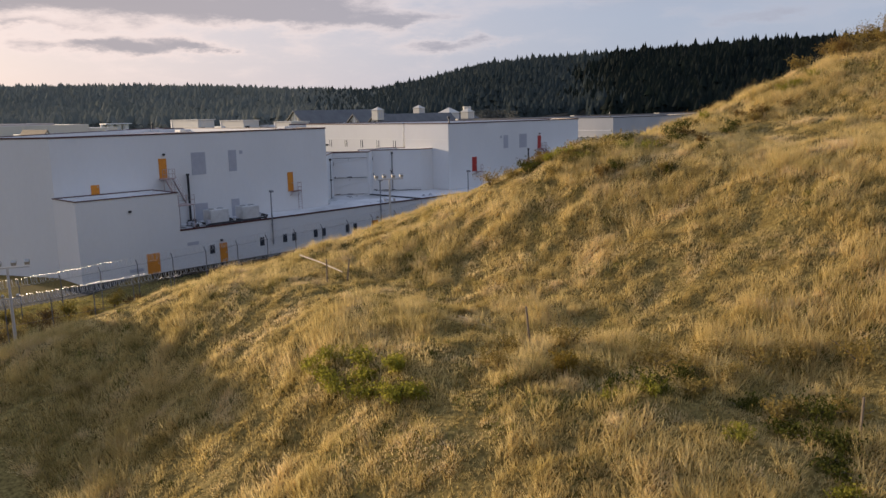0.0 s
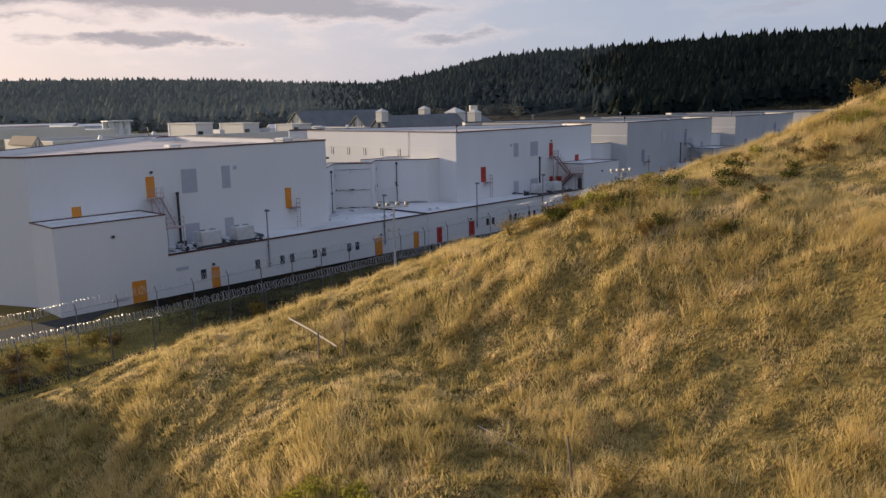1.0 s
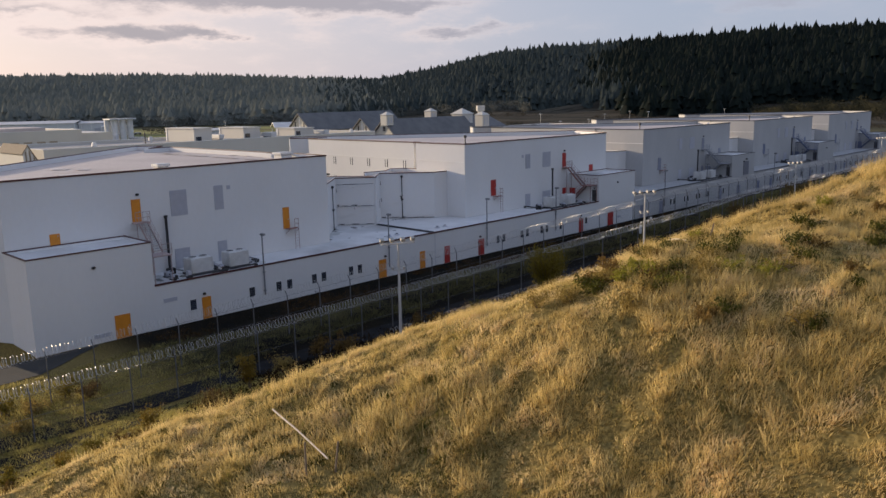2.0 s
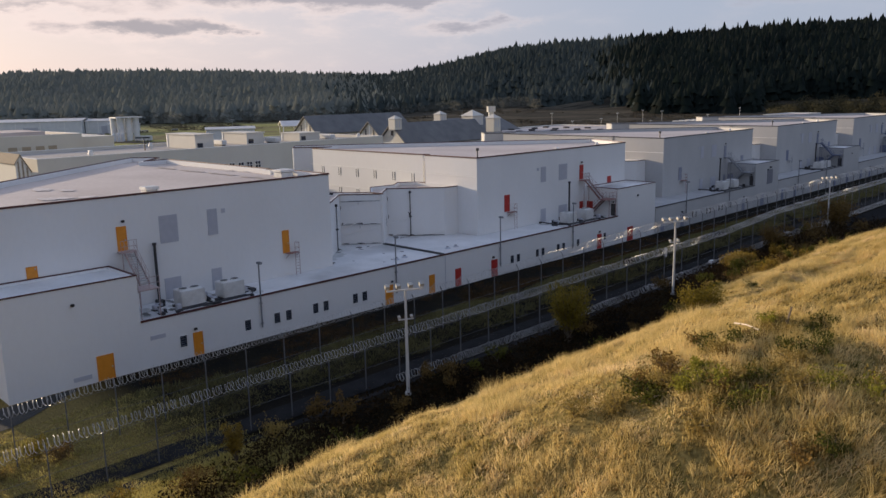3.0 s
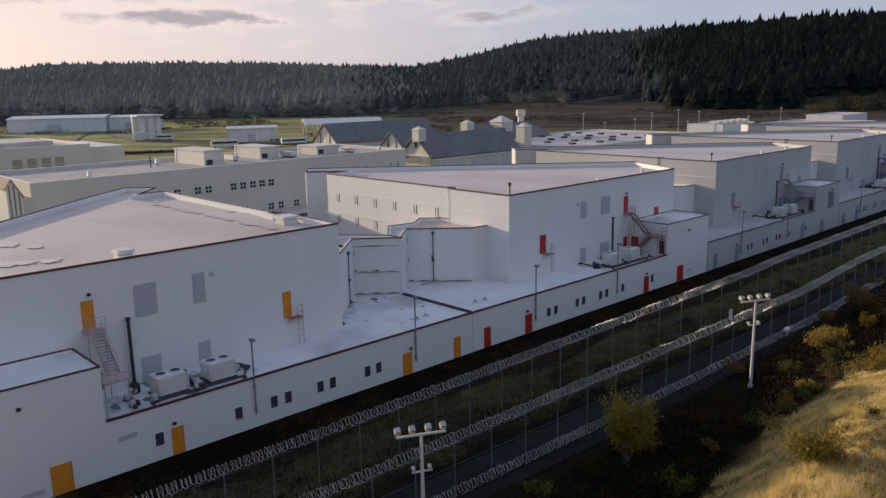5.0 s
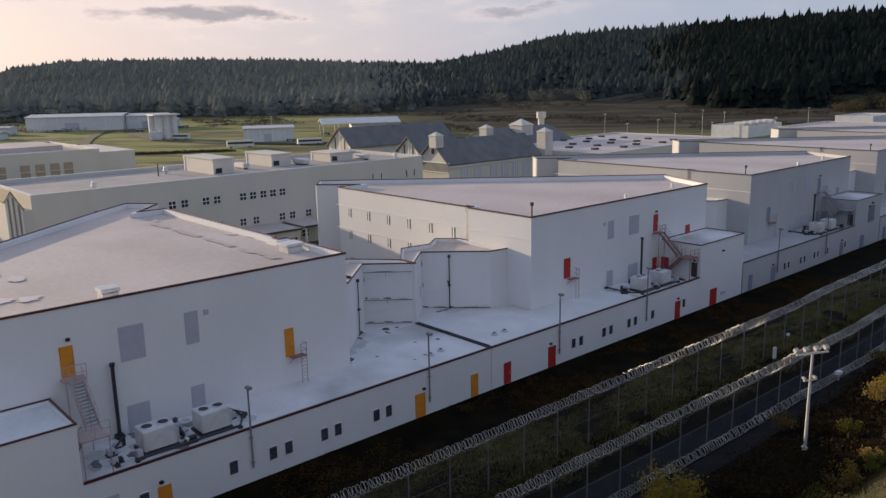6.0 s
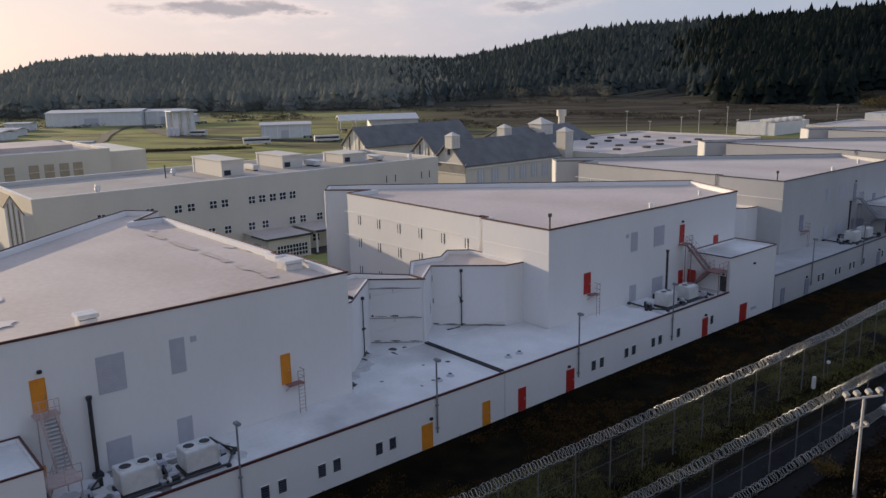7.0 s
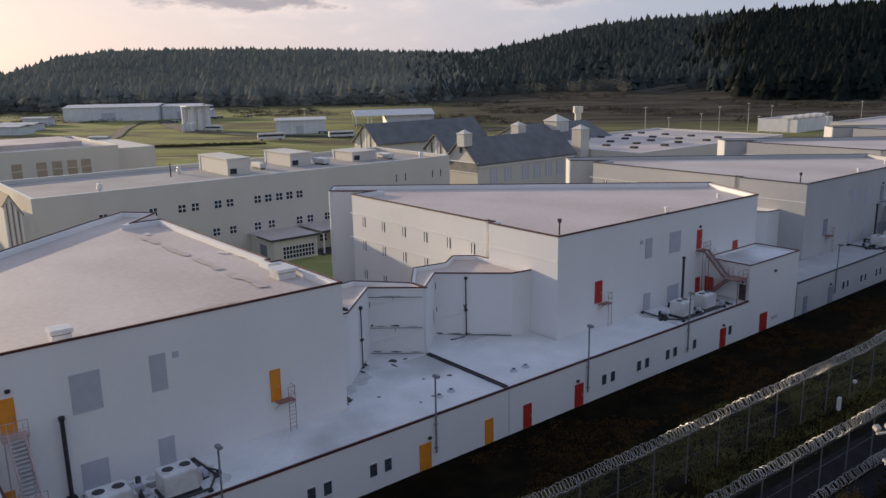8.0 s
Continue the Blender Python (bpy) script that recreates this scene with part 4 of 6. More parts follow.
# ---- on the low and high roofs ----
def rooftop_unit(x, y, z, w, d, h, label):
    ob = thing("rooftop_unit", (x, y, z), label, "air handler", "air handlers on the low roofs")
    part("casing", boxed(x - d / 2, x + d / 2, y - w / 2, y + w / 2, z + 0.22, z + h, bevel=0.05), UNIT, ob)
    part("base_frame", boxed(x - d / 2 - 0.1, x + d / 2 + 0.1, y - w / 2 - 0.1, y + w / 2 + 0.1, z, z + 0.2), PIPE, ob)
    for k in (-0.25, 0.25):
        c = y + k * w
        cowl = part("fan_cowl", tubed([(x, c, z + h - 0.01), (x, c, z + h + 0.09)], min(w * 0.5, d) * 0.40, 16), UNIT, ob)
        part("fan_well", tubed([(x, c, z + h + 0.085), (x, c, z + h + 0.094)], min(w * 0.5, d) * 0.33, 16), PIPE, cowl)
    part("service_panel", boxed(x + d / 2, x + d / 2 + 0.02, y - w * 0.42, y - w * 0.04, z + 0.35, z + h - 0.15), UNIT, ob)
    part("side_duct", boxed(x - d * 0.3, x + d * 0.1, y + w / 2, y + w / 2 + 0.45, z + 0.25, z + h * 0.55, bevel=0.04), UNIT, ob)
    return ob


def roof_pipe(pts, r, label):
    ob = thing("roof_pipe", pts[0], label, "pipe", "black pipes on the low roofs")
    part("pipe", tubed(pts, r, 8), PIPE, ob)
    for p in pts:
        part("support", boxed(p[0] - 0.14, p[0] + 0.14, p[1] - 0.14, p[1] + 0.14, Z_LOW - 0.06, p[2]), PIPE, ob)
    return ob


def exhaust_pole(x, y, z0, z1):
    ob = thing("exhaust_stack", (x, y, z0), "tall black exhaust stack rising from the low roof", "exhaust stack", "exhaust stacks")
    part("flue", tubed([(x, y, z0), (x, y, z1)], 0.13, 10), PIPE, ob)
    part("cap", tubed([(x, y, z1), (x, y, z1 + 0.22)], 0.19, 10), PIPE, ob)
    part("foot", boxed(x - 0.3, x + 0.3, y - 0.3, y + 0.3, z0, z0 + 0.3, bevel=0.05), PIPE, ob)


Z_R = Z_LOW - 0.06
for yc, s in ((75.5, -1), (75.05, 1), (121.3, 1), (167.6, 1)):
    for v, w in ((26.4, 2.25), (30.4, 2.35)):
        rooftop_unit(-77.75, yc + s * v, Z_R, w * (0.95 if s < 0 else 0.82), 1.65, 1.6, "white rooftop air handler with two dark fan wells")
    roof_pipe([(-80.9, yc + s * 24.2, Z_R + 0.2), (-77.9, yc + s * 23.9, Z_R + 0.2), (-76.45, yc + s * 24.9, Z_R + 0.2), (-76.45, yc + s * 32.2, Z_R + 0.2)], 0.09, "black pipe run on the roof round the air handlers")
    roof_pipe([(-80.3, yc + s * 28.0, Z_R + 0.5), (-78.4, yc + s * 28.4, Z_R + 0.35), (-76.9, yc + s * 28.6, Z_R + 0.25)], 0.09, "short black pipe between air handlers")
    rnd = random.Random(int(yc))
    for k in range(16):
        x, y = rnd.uniform(-80.3, -76.5), yc + s * rnd.choice((28.45, 32.6, 33.2, 24.6, 28.6, 32.1, 28.2)) + rnd.uniform(-0.25, 0.25)
        w, d, h = rnd.uniform(0.25, 0.6), rnd.uniform(0.25, 0.6), rnd.uniform(0.2, 0.6)
        ob = thing("junction_box", (x, y, Z_R), "small pale service box on the low roof", "service box", "service boxes on the roofs")
        part("body", boxed(x - w / 2, x + w / 2, y - d / 2, y + d / 2, Z_R + 0.08, Z_R + 0.08 + h, bevel=0.03), rnd.choice((UNIT, LOUVRE, PIPE)), ob)
        part("skid", boxed(x - w * 0.6, x + w * 0.6, y - d * 0.6, y + d * 0.6, Z_R, Z_R + 0.08), PIPE, ob)
    roof_pipe([(-79.6, yc + s * 32.0, Z_R + 0.55), (-78.6, yc + s * 33.0, Z_R + 0.3), (-76.7, yc + s * 33.4, Z_R + 0.2)], 0.07, "short black pipe by the foot of the stair")
    roof_pipe([(-79.0, yc + s * 24.6, Z_R + 0.6), (-78.2, yc + s * 23.6, Z_R + 0.25)], 0.06, "bent black pipe end on the low roof")
exhaust_pole(-80.88, 43.77, Z_R, 9.3)
exhaust_pole(-79.45, 104.0, Z_R, 9.3)
for yc in (121.3, 167.6):
    exhaust_pole(-79.45, yc + 28.9, Z_R, 9.3)


def vent_cap(x, y, z, r, label="small white roof vent with a mushroom cap"):
    ob = thing("roof_vent", (x, y, z), label, "roof vent", "roof vents")
    part("neck", tubed([(x, y, z), (x, y, z + 0.45)], r * 0.7, 10), UNIT, ob)
    part("cap", tubed([(x, y, z + 0.45), (x, y, z + 0.62)], r, 12, r * 0.55), UNIT, ob)


def square_vent(x, y, z, w, h, label="square white roof vent with a raised lid"):
    ob = thing("roof_vent", (x, y, z), label, "roof vent", "roof vents")
    part("curb", boxed(x - w / 2, x + w / 2, y - w / 2, y + w / 2, z, z + h * 0.6), UNIT, ob)
    part("lid", boxed(x - w * 0.6, x + w * 0.6, y - w * 0.6, y + w * 0.6, z + h * 0.68, z + h, bevel=0.04), UNIT, ob)
    for a in (-1, 1):
        for b in (-1, 1):
            part("post", boxed(x + a * w * 0.42 - 0.04, x + a * w * 0.42 + 0.04, y + b * w * 0.42 - 0.04, y + b * w * 0.42 + 0.04, z + h * 0.6, z + h * 0.68), PIPE, ob)


for x, y in ((-78.3, 70.1), (-78.5, 71.5), (-78.3, 78.2), (-78.3, 79.6)):
    ob = thing("roof_drain", (x, y, Z_R), "low grey domed drain on the dirty white roof", "roof drain", "roof drains")
    part("dome", tubed([(x, y, Z_R), (x, y, Z_R + 0.12), (x, y, Z_R + 0.2)], 0.27, 14, 0.17), LOUVRE, ob)
    part("ring", tubed([(x, y, Z_R + 0.002), (x, y, Z_R + 0.05)], 0.36, 14), LOUVRE, ob)
    part("strainer", tubed([(x, y, Z_R + 0.2), (x, y, Z_R + 0.24)], 0.15, 10), PIPE, ob)
Z_T = Z_TOP - 0.5
square_vent(-82.9, 44.7, Z_T, 1.1, 0.9)
square_vent(-87.4, 62.0, Z_T, 1.5, 0.8)
for yb in (0.0, 46.2, 92.5):
    st = thing("vent_stack", (-83.4, 89.2 + yb, Z_T), "slim dark vent stack on the white roof", "vent", "vent stacks")
    part("flue", tubed([(-83.4, 89.2 + yb, Z_T), (-83.4, 89.2 + yb, Z_T + 1.2)], 0.09, 8), PIPE, st)
    part("cowl", tubed([(-83.4, 89.2 + yb, Z_T + 1.2), (-83.4, 89.2 + yb, Z_T + 1.55)], 0.2, 10), PIPE, st)
    vent_cap(-83.4, 106.3 + yb, Z_T, 0.35)
    vent_cap(-84.6, 118.2 + yb, Z_T, 0.3, "dark weathered roof vent near the parapet")
# seams and stains on the near roof

def blot(cx, cy, z, rx, ry, seed, material, name, label, cat):
    """A flat irregular patch lying on a roof."""
    rnd = random.Random(seed)
    bm = bmesh.new()
    n = 14
    ph = [rnd.uniform(0.55, 1.0) for _ in range(n)]
    prism(bm, [(cx + rx * ph[k] * math.cos(2 * math.pi * k / n), cy + ry * ph[k] * math.sin(2 * math.pi * k / n)) for k in range(n)], z, z + 0.006)
    ob = part(name, bm, material)
    return tagged(ob, label, cat, "", "structure")


for k in range(15):
    q = k / 14
    if k % 4 != 2:
        blot(-110.0 + 25.5 * q, 59.0 + 0.55 * q + 0.10 * math.sin(k * 2.7), Z_T + 0.052 + 0.0004 * k, 1.5 + 0.5 * math.sin(k * 1.9), 0.48 + 0.12 * math.sin(k * 3.1), 900 + k, STAIN, "water_stain", "brown weathered seam line across the white roof", "stain")
    blot(-82.7 - 0.9 * q, 46.0 + 10.0 * q, Z_T + 0.052 + 0.0004 * k, 0.2 + 0.08 * math.sin(k * 2.3), 0.8, 930 + k, STAIN, "water_stain", "brown water stain along the inside of the parapet", "stain")
    blot(-84.0 - 3.6 * q + 0.5 * math.sin(k * 4.1), 65.0 + 4.0 * q + 0.6 * math.sin(k * 1.7), Z_R + 0.0012 + 0.0001 * k, 0.9, 0.8, 960 + k, ALGAE, "algae_film", "grey algae film on the low white roof by the wall", "stain")
    blot(-82.0 - 6.5 * q, 63.9 + 6.0 * max(0, q - 0.35) / 0.65 + 0.3 * math.sin(k * 2.1), Z_R + 0.003 + 0.0002 * k, 0.35 + 0.25 * math.sin(k * 1.3) ** 2, 0.22 + 0.3 * q, 70 + k, GRIME, "grime_patch", "black grime gathered along the foot of the wall", "stain")
rnd = random.Random(16)
for yc, s, spots in ((75.5, -1, 34), (75.05, 1, 24)):
    for k in range(spots):
        x, y = rnd.uniform(-80.6, -76.4), yc + s * rnd.uniform(23.6, 35.2)
        blot(x, y, Z_R + 0.0010 + 0.00012 * k, rnd.uniform(0.3, 1.1), rnd.uniform(0.3, 1.1), 3000 + k, ALGAE if k % 3 else DIRT, "dirt_patch", "dark dirt and algae on the low roof round the air handlers", "stain")
rnd = random.Random(6)
for k in range(22):
    q = rnd.random()
    blot(-82.4 - 5.8 * q, 64.2 + 3.4 * max(0, q - 0.3) + rnd.uniform(-0.1, 0.9) * (0.4 + q), Z_R + 0.0045 + 0.0001 * k, rnd.uniform(0.15, 0.75), rnd.uniform(0.12, 0.45), 640 + k, GRIME, "grime_patch", "black grime gathered along the foot of the wall", "stain")
rnd = random.Random(5)
for k in range(16):
    if k < 7:
        x, y, rx, ry = -87.6 + rnd.uniform(-1.4, 1.6), 69.0 + rnd.uniform(-1.5, 4.5), rnd.uniform(0.2, 0.6), rnd.uniform(0.15, 0.5)
    elif k < 11:
        x, y, rx, ry = -88.4 + 0.3 * k * 0.2, 79 + rnd.uniform(-0.2, 3.0), 0.2, rnd.uniform(0.2, 0.7)
    else:
        x, y, rx, ry = rnd.uniform(-82, -78), rnd.uniform(66, 74), rnd.uniform(0.1, 0.35), rnd.uniform(0.1, 0.3)
    blot(x, y, Z_R + 0.003, rx, ry, k, GRIME, "grime_patch", "black grime and algae patch on the low white roof", "stain")
for k, (x, y, rx, ry) in enumerate(((-87.1, 40.7, 1.0, 1.0), (-119.0, 60.4, 1.2, 0.5), (-112.1, 59.9, 0.9, 0.35), (-108.2, 63.0, 1.6, 0.5), (-99.0, 62.1, 1.3, 0.5), (-96.0, 62.6, 0.9, 0.3), (-97.4, 40.2, 2.4, 1.0), (-94.3, 41.6, 1.6, 0.8), (-88.3, 37.9, 1.5, 1.2), (-87.8, 39.2, 1.1, 0.9), (-86.8, 40.4, 0.8, 0.5))):
    blot(x, y, Z_T + 0.0535 + 0.0003 * k, rx, ry, 40 + k, PATCH, "repair_patch", "pale repair patch on the weathered roof", "roof patch")

# lamps on tall conduits up the strip's front
for y in (51.0, 67.7, 84.75, 99.75, 131.0, 146.5, 177.5, 193.0):
    lp = thing("lamp_pole", (XS + 0.12, y, 1.1), "grey lamp standard fixed to the low white facade", "lamp", "lamp standards on the facade")
    part("pole", tubed([(XS + 0.12, y, 1.1), (XS + 0.12, y, 7.1)], 0.07, 8), LAMP, lp)
    part("lamp_head", boxed(XS - 0.05, XS + 0.55, y - 0.17, y + 0.17, 7.1, 7.32, bevel=0.05), LAMP, lp)
    for z in (1.5, 3.4):
        part("clamp", boxed(XS + 0.004, XS + 0.22, y - 0.12, y + 0.12, z - 0.04, z + 0.04), LAMP, lp)
# small dull panels on the strip
for y0, y1, z in ((34.0, 35.4, 0.45), (40.4, 41.7, 2.35), (116.0, 117.2, 0.9)):
    part("vent_panel", boxed(XS + 0.004, XS + 0.04, y0, y1, z, z + 0.35), LOUVRE, A if y0 < 70 else B)


# ---- perimeter fences ----
def coil(bm, path, r, pitch, wire, per=11):
    """A spiral of wire along a line of points."""
    path = [Vector(p) for p in path]
    total = sum((b - a).length for a, b in zip(path, path[1:]))
    n = int(total / pitch) * per
    acc, seg, pos = 0.0, 0, []
    for k in range(n):
        d = total * k / n
        while seg < len(path) - 2 and d > acc + (path[seg + 1] - path[seg]).length:
            acc += (path[seg + 1] - path[seg]).length
            seg += 1
        c = path[seg].lerp(path[seg + 1], (d - acc) / (path[seg + 1] - path[seg]).length)
        t = 2 * math.pi * k / per
        rr = r * (1 + 0.10 * math.sin(k * 0.37) + 0.09 * math.sin(k * 0.053))
        pos.append(c + Vector((math.cos(t) * rr, 0.04 * math.sin(k * 0.21), math.sin(t) * rr)))
    return tube(bm, pos, wire, 3)


def security_fence(line, drop, y0, y1, label, coils):
    x, z = line(y0)
    ob = thing("security_fence", (float(x), y0, 0), label, "fence", "perimeter fences")
    ys = np.arange(y0, y1, 3.05)
    for a in ys:
        fx, fz = (float(v) for v in line(a))
        g = ground_at(fx, a)
        post = part("post", tubed([(fx, a, g - 0.1), (fx, a, fz - 0.45), (fx - 0.28, a, fz - 0.05)], 0.042, 7), POST, ob)
    # fabric in bays of several posts
    for k in range(0, len(ys) - 1, 4):
        bm = bmesh.new()
        cols = []
        for a in ys[k:k + 5]:
            fx, fz = (float(v) for v in line(a))
            cols.append((bm.verts.new((fx + 0.05, a, ground_at(fx, a))), bm.verts.new((fx + 0.05, a, fz - 0.45))))
        for p, q in zip(cols, cols[1:]):
            bm.faces.new((p[0], q[0], q[1], p[1]))
        f = part("chain_link", bm, FABRIC, ob)
        bm = bmesh.new()
        for up in (0.47, None):
            pts = []
            for a in ys[k:k + 5]:
                fx, fz = (float(v) for v in line(a))
                pts.append((fx, a, fz - 0.45 if up is None else ground_at(fx, a) + (fz - ground_at(fx, a)) * up))
            if len(pts) > 1:
                tube(bm, pts, 0.011, 5)
        part("rail", bm, POST, ob)
    for dx, dz, r in coils:
        # coils in bays too
        for a in np.arange(y0, y1, 24.0):
            pts = []
            for b in np.arange(a, min(a + 24.01, y1), 3.0):
                fx, fz = (float(v) for v in line(b))
                pts.append((fx + dx, b, fz + dz if dz > -1 else ground_at(fx + dx, b) + r))
            if len(pts) > 1 and not (dz < -1 and a < 40):
                bm = bmesh.new()
                coil(bm, pts, r, 0.22 if a < 26 else 0.27, 0.0145, 11)
                part("razor_coil", bm, RAZOR, ob)
    return ob


security_fence(fence_in, WIRE_IN, 2.0, 250.0, "inner chain-link fence with a razor wire coil on top", ((-0.2, -0.12, 0.31),))
security_fence(fence_out, WIRE_OUT, 2.0, 250.0, "outer chain-link fence with razor coils on top and at its foot", ((-0.2, -0.1, 0.31), (0.75, -2, 0.30)))


def light_mast(x, y, h):
    z = ground_at(x, y)
    ob = thing("floodlight_mast", (x, y, z), "pale steel floodlight mast with four floodlights on a crossbar", "floodlight mast", "floodlight masts")
    part("pole", tubed([(x, y, z - 0.1), (x, y, z + h * 0.5), (x, y, z + h)], 0.115, 12, 0.07), POLE, ob)
    part("foot", tubed([(x, y, z - 0.05), (x, y, z + 0.2)], 0.2, 12), POLE, ob)
    u = Vector((0.45, 0.89, 0))          # along the bar
    f = Vector((-0.89, 0.45, 0))         # where the lamps face
    top = Vector((x, y, z + h))
    b = bmesh.new()
    beam(b, top - u * 1.2 - Vector((0, 0, 0.06)), top + u * 1.2 - Vector((0, 0, 0.06)), 0.09, 0.09)
    part("crossbar", b, POLE, ob)
    for dy in (-1.12, -0.42, 0.36, 1.08):
        c = top + u * dy + Vector((0, 0, 0.14))
        b = bmesh.new()
        beam(b, c - f * 0.04, c + f * 0.22 + Vector((0, 0, 0.12)), 0.27, 0.22)
        fl = part("floodlight", b, HOUSING, ob)
        b = bmesh.new()
        beam(b, c + f * 0.221 + Vector((0, 0, 0.121)), c + f * 0.24 + Vector((0, 0, 0.13)), 0.25, 0.2)
        part("lens", b, STEEL, fl)
        b = bmesh.new()
        beam(b, c - Vector((0, 0, 0.18)), c, 0.06, 0.06)
        part("bracket", b, POLE, fl)
    low = Vector((x, y, z + h * 0.72))
    b = bmesh.new()
    beam(b, low - u * 0.5, low + u * 0.5, 0.07, 0.07)
    part("lower_bar", b, POLE, ob)
    for dy in (-0.42, 0.38):
        c = low + u * dy + Vector((0, 0, 0.12))
        b = bmesh.new()
        beam(b, c - f * 0.06, c + f * 0.2 + Vector((0, 0, 0.05)), 0.15, 0.13)
        part("camera_housing", b, HOUSING, ob)


light_mast(-50.0, 15.1, 6.84)
light_mast(-49.0, 44.9, 6.87)
light_mast(-47.5, 75.4, 6.58)
light_mast(-49.9, 119.5, 6.95)
light_mast(-55.5, 178.0, 6.60)
# small things between and beside the fences
for x, y, w, h, nm, lab, cat in ((-57.2, 91.4, 0.32, 1.01, "utility_box", "pale grey utility cabinet standing between the fences", "utility box"), (-51.7, 91.2, 0.6, 0.30, "marker_board", "small white marker board low beside the outer fence", "sign")):
    z = ground_at(x, y)
    ob = thing(nm, (x, y, z), lab, cat)
    part("body", boxed(x - w * 0.35, x + w * 0.35, y - w / 2, y + w / 2, z + (0.0 if h > 1 else 0.5), z + h + (0 if h > 1 else 0.5), bevel=0.03), UNIT, ob)
    part("foot", boxed(x - 0.06, x + 0.06, y - 0.06, y + 0.06, z - 0.1, z + 0.6), STEEL, ob)


mk = thing("marker_post", (-57.2, 93.8, ground_at(-57.2, 93.8)), "slim post with a small pale lamp head between the fences", "post")
zm = ground_at(-57.2, 93.8)
part("shaft", tubed([(-57.2, 93.8, zm - 0.1), (-57.2, 93.8, zm + 1.3)], 0.04, 7), POST, mk)
part("head", boxed(-57.32, -57.08, 93.68, 93.92, zm + 1.3, zm + 1.55, bevel=0.04), UNIT, mk)


# ---- older prison buildings behind ----
def flat_building(name, label, x0, x1, y0, y1, h, wall, coping, parapet=0.6, roof=None):
    ob = thing(name, (x1, (y0 + y1) / 2, 0), label, "building")
    pts = [(x0, y0), (x1, y0), (x1, y1), (x0, y1)]
    part("wall", prism(bmesh.new(), pts, 0, h - parapet), wall, ob)
    part("parapet", ring(bmesh.new(), pts, 0.0, 0.35, h - parapet, h), wall, ob)
    part("roof", prism(bmesh.new(), inset(pts, 0.36), h - parapet, h - parapet + 0.05), roof or ROOF, ob)
    part("coping", ring(bmesh.new(), pts, 0.04, 0.38, h, h + 0.08), coping, ob)
    return ob


def cross_window(parent, x, y, z, w, h, bars=(1, 1)):
    """Dark panes behind a white cross of glazing bars, on a wall that faces +x."""
    win = part("window", boxed(x + 0.004, x + 0.05, y - w / 2, y + w / 2, z, z + h), FRAME, parent)
    nx, nz = bars[0] + 1, bars[1] + 1
    for i in range(nx):
        for j in range(nz):
            a, b = y - w / 2 + w * i / nx + 0.06, y - w / 2 + w * (i + 1) / nx - 0.06
            c, d = z + h * j / nz + 0.06, z + h * (j + 1) / nz - 0.06
            part("pane", boxed(x + 0.051, x + 0.07, a, b, c, d), GLASS, win)
    return win


XE = -151.0
east = flat_building("admin_building", "long cream three-storey building with cross-barred windows and a flat roof", -176, XE, 57.3, 131.3, 12.9, WALL_OLD, FRAME, roof=ROOF_OLD)
for y in (66.4, 68.5, 73.6, 78.0, 80.1, 83.8, 85.8, 90.6, 92.5, 94.5, 96.4, 98.3):
    cross_window(east, XE, y, 8.4, 1.25, 1.3)
for y in (83.2, 86.0, 90.3, 92.8, 98.0, 100.1, 103.5, 108.0, 112.0, 116.5, 121.0):
    cross_window(east, XE, y, 4.0, 1.2, 1.3)
for y in (118.5, 120.6, 127.0, 129.0):
    cross_window(east, XE, y, 9.0, 0.35, 1.5, (0, 0))
for y in (61.2, 63.9):
    part("wall_lamp", boxed(XE + 0.004, XE + 0.25, y - 0.25, y + 0.25, 7.4, 7.8, bevel=0.06), PIPE, east)
porch = thing("entrance_porch", (-147, 92, 0), "cream flat-roofed porch with a wide many-paned window and dark gutter", "porch")
part("wall", boxed(-150.98, -142.9, 88.9, 96.6, 0, 3.5), WALL_OLD, porch)
part("canopy", boxed(-150.98, -142.7, 88.5, 96.9, 3.5, 3.72, bevel=0.05), ROOF, porch)
part("gutter", boxed(-142.695, -142.5, 88.4, 97.0, 3.46, 3.76, bevel=0.03), GRIME, porch, "dark mossy gutter along the roof edge")
part("gutter", boxed(-147.5, -142.7, 88.28, 88.48, 3.5, 3.74, bevel=0.03), GRIME, porch, "dark mossy gutter along the roof edge")
part("downpipe", tubed([(-142.78, 96.4, 0), (-142.78, 96.4, 3.45)], 0.06, 6), FRAME, porch)
part("side_panel", boxed(-147.6, -145.4, 88.82, 88.896, 0.5, 2.4), LOUVRE_DARK, porch)
cross_window(porch, -142.9, 93.2, 0.34, 5.6, 2.0, (9, 2))
side = thing("loading_shelter", (-147, 101, 0), "small dark-edged canopy on posts beside the cream porch", "canopy")
part("canopy", boxed(-150.9, -143.2, 97.9, 103.8, 3.6, 3.82, bevel=0.05), ROOF, side)
part("gutter", boxed(-143.195, -143.0, 97.8, 103.9, 3.5, 3.86, bevel=0.03), GRIME, side)
for y in (98.2, 101.0, 103.5):
    part("post", boxed(-143.6, -143.35, y - 0.12, y + 0.12, 0, 3.6), FRAME, side)
part("doorway", boxed(-150.99, -150.8, 101.5, 106.5, 0.0, 2.6), GRIME, side)
part("screen_wall", boxed(-147.4, -147.1, 98.0, 103.7, 0.0, 3.6), WALL_OLD, side)
cross_window(side, -147.1, 100.2, 1.2, 1.4, 1.3)
# a thin dark slab on the ground below the canopy's front
bed = thing("dark_ground_strip", (-145, 100, 0), "dark flat strip on the ground under the small canopy", "flower bed", kind="structure")
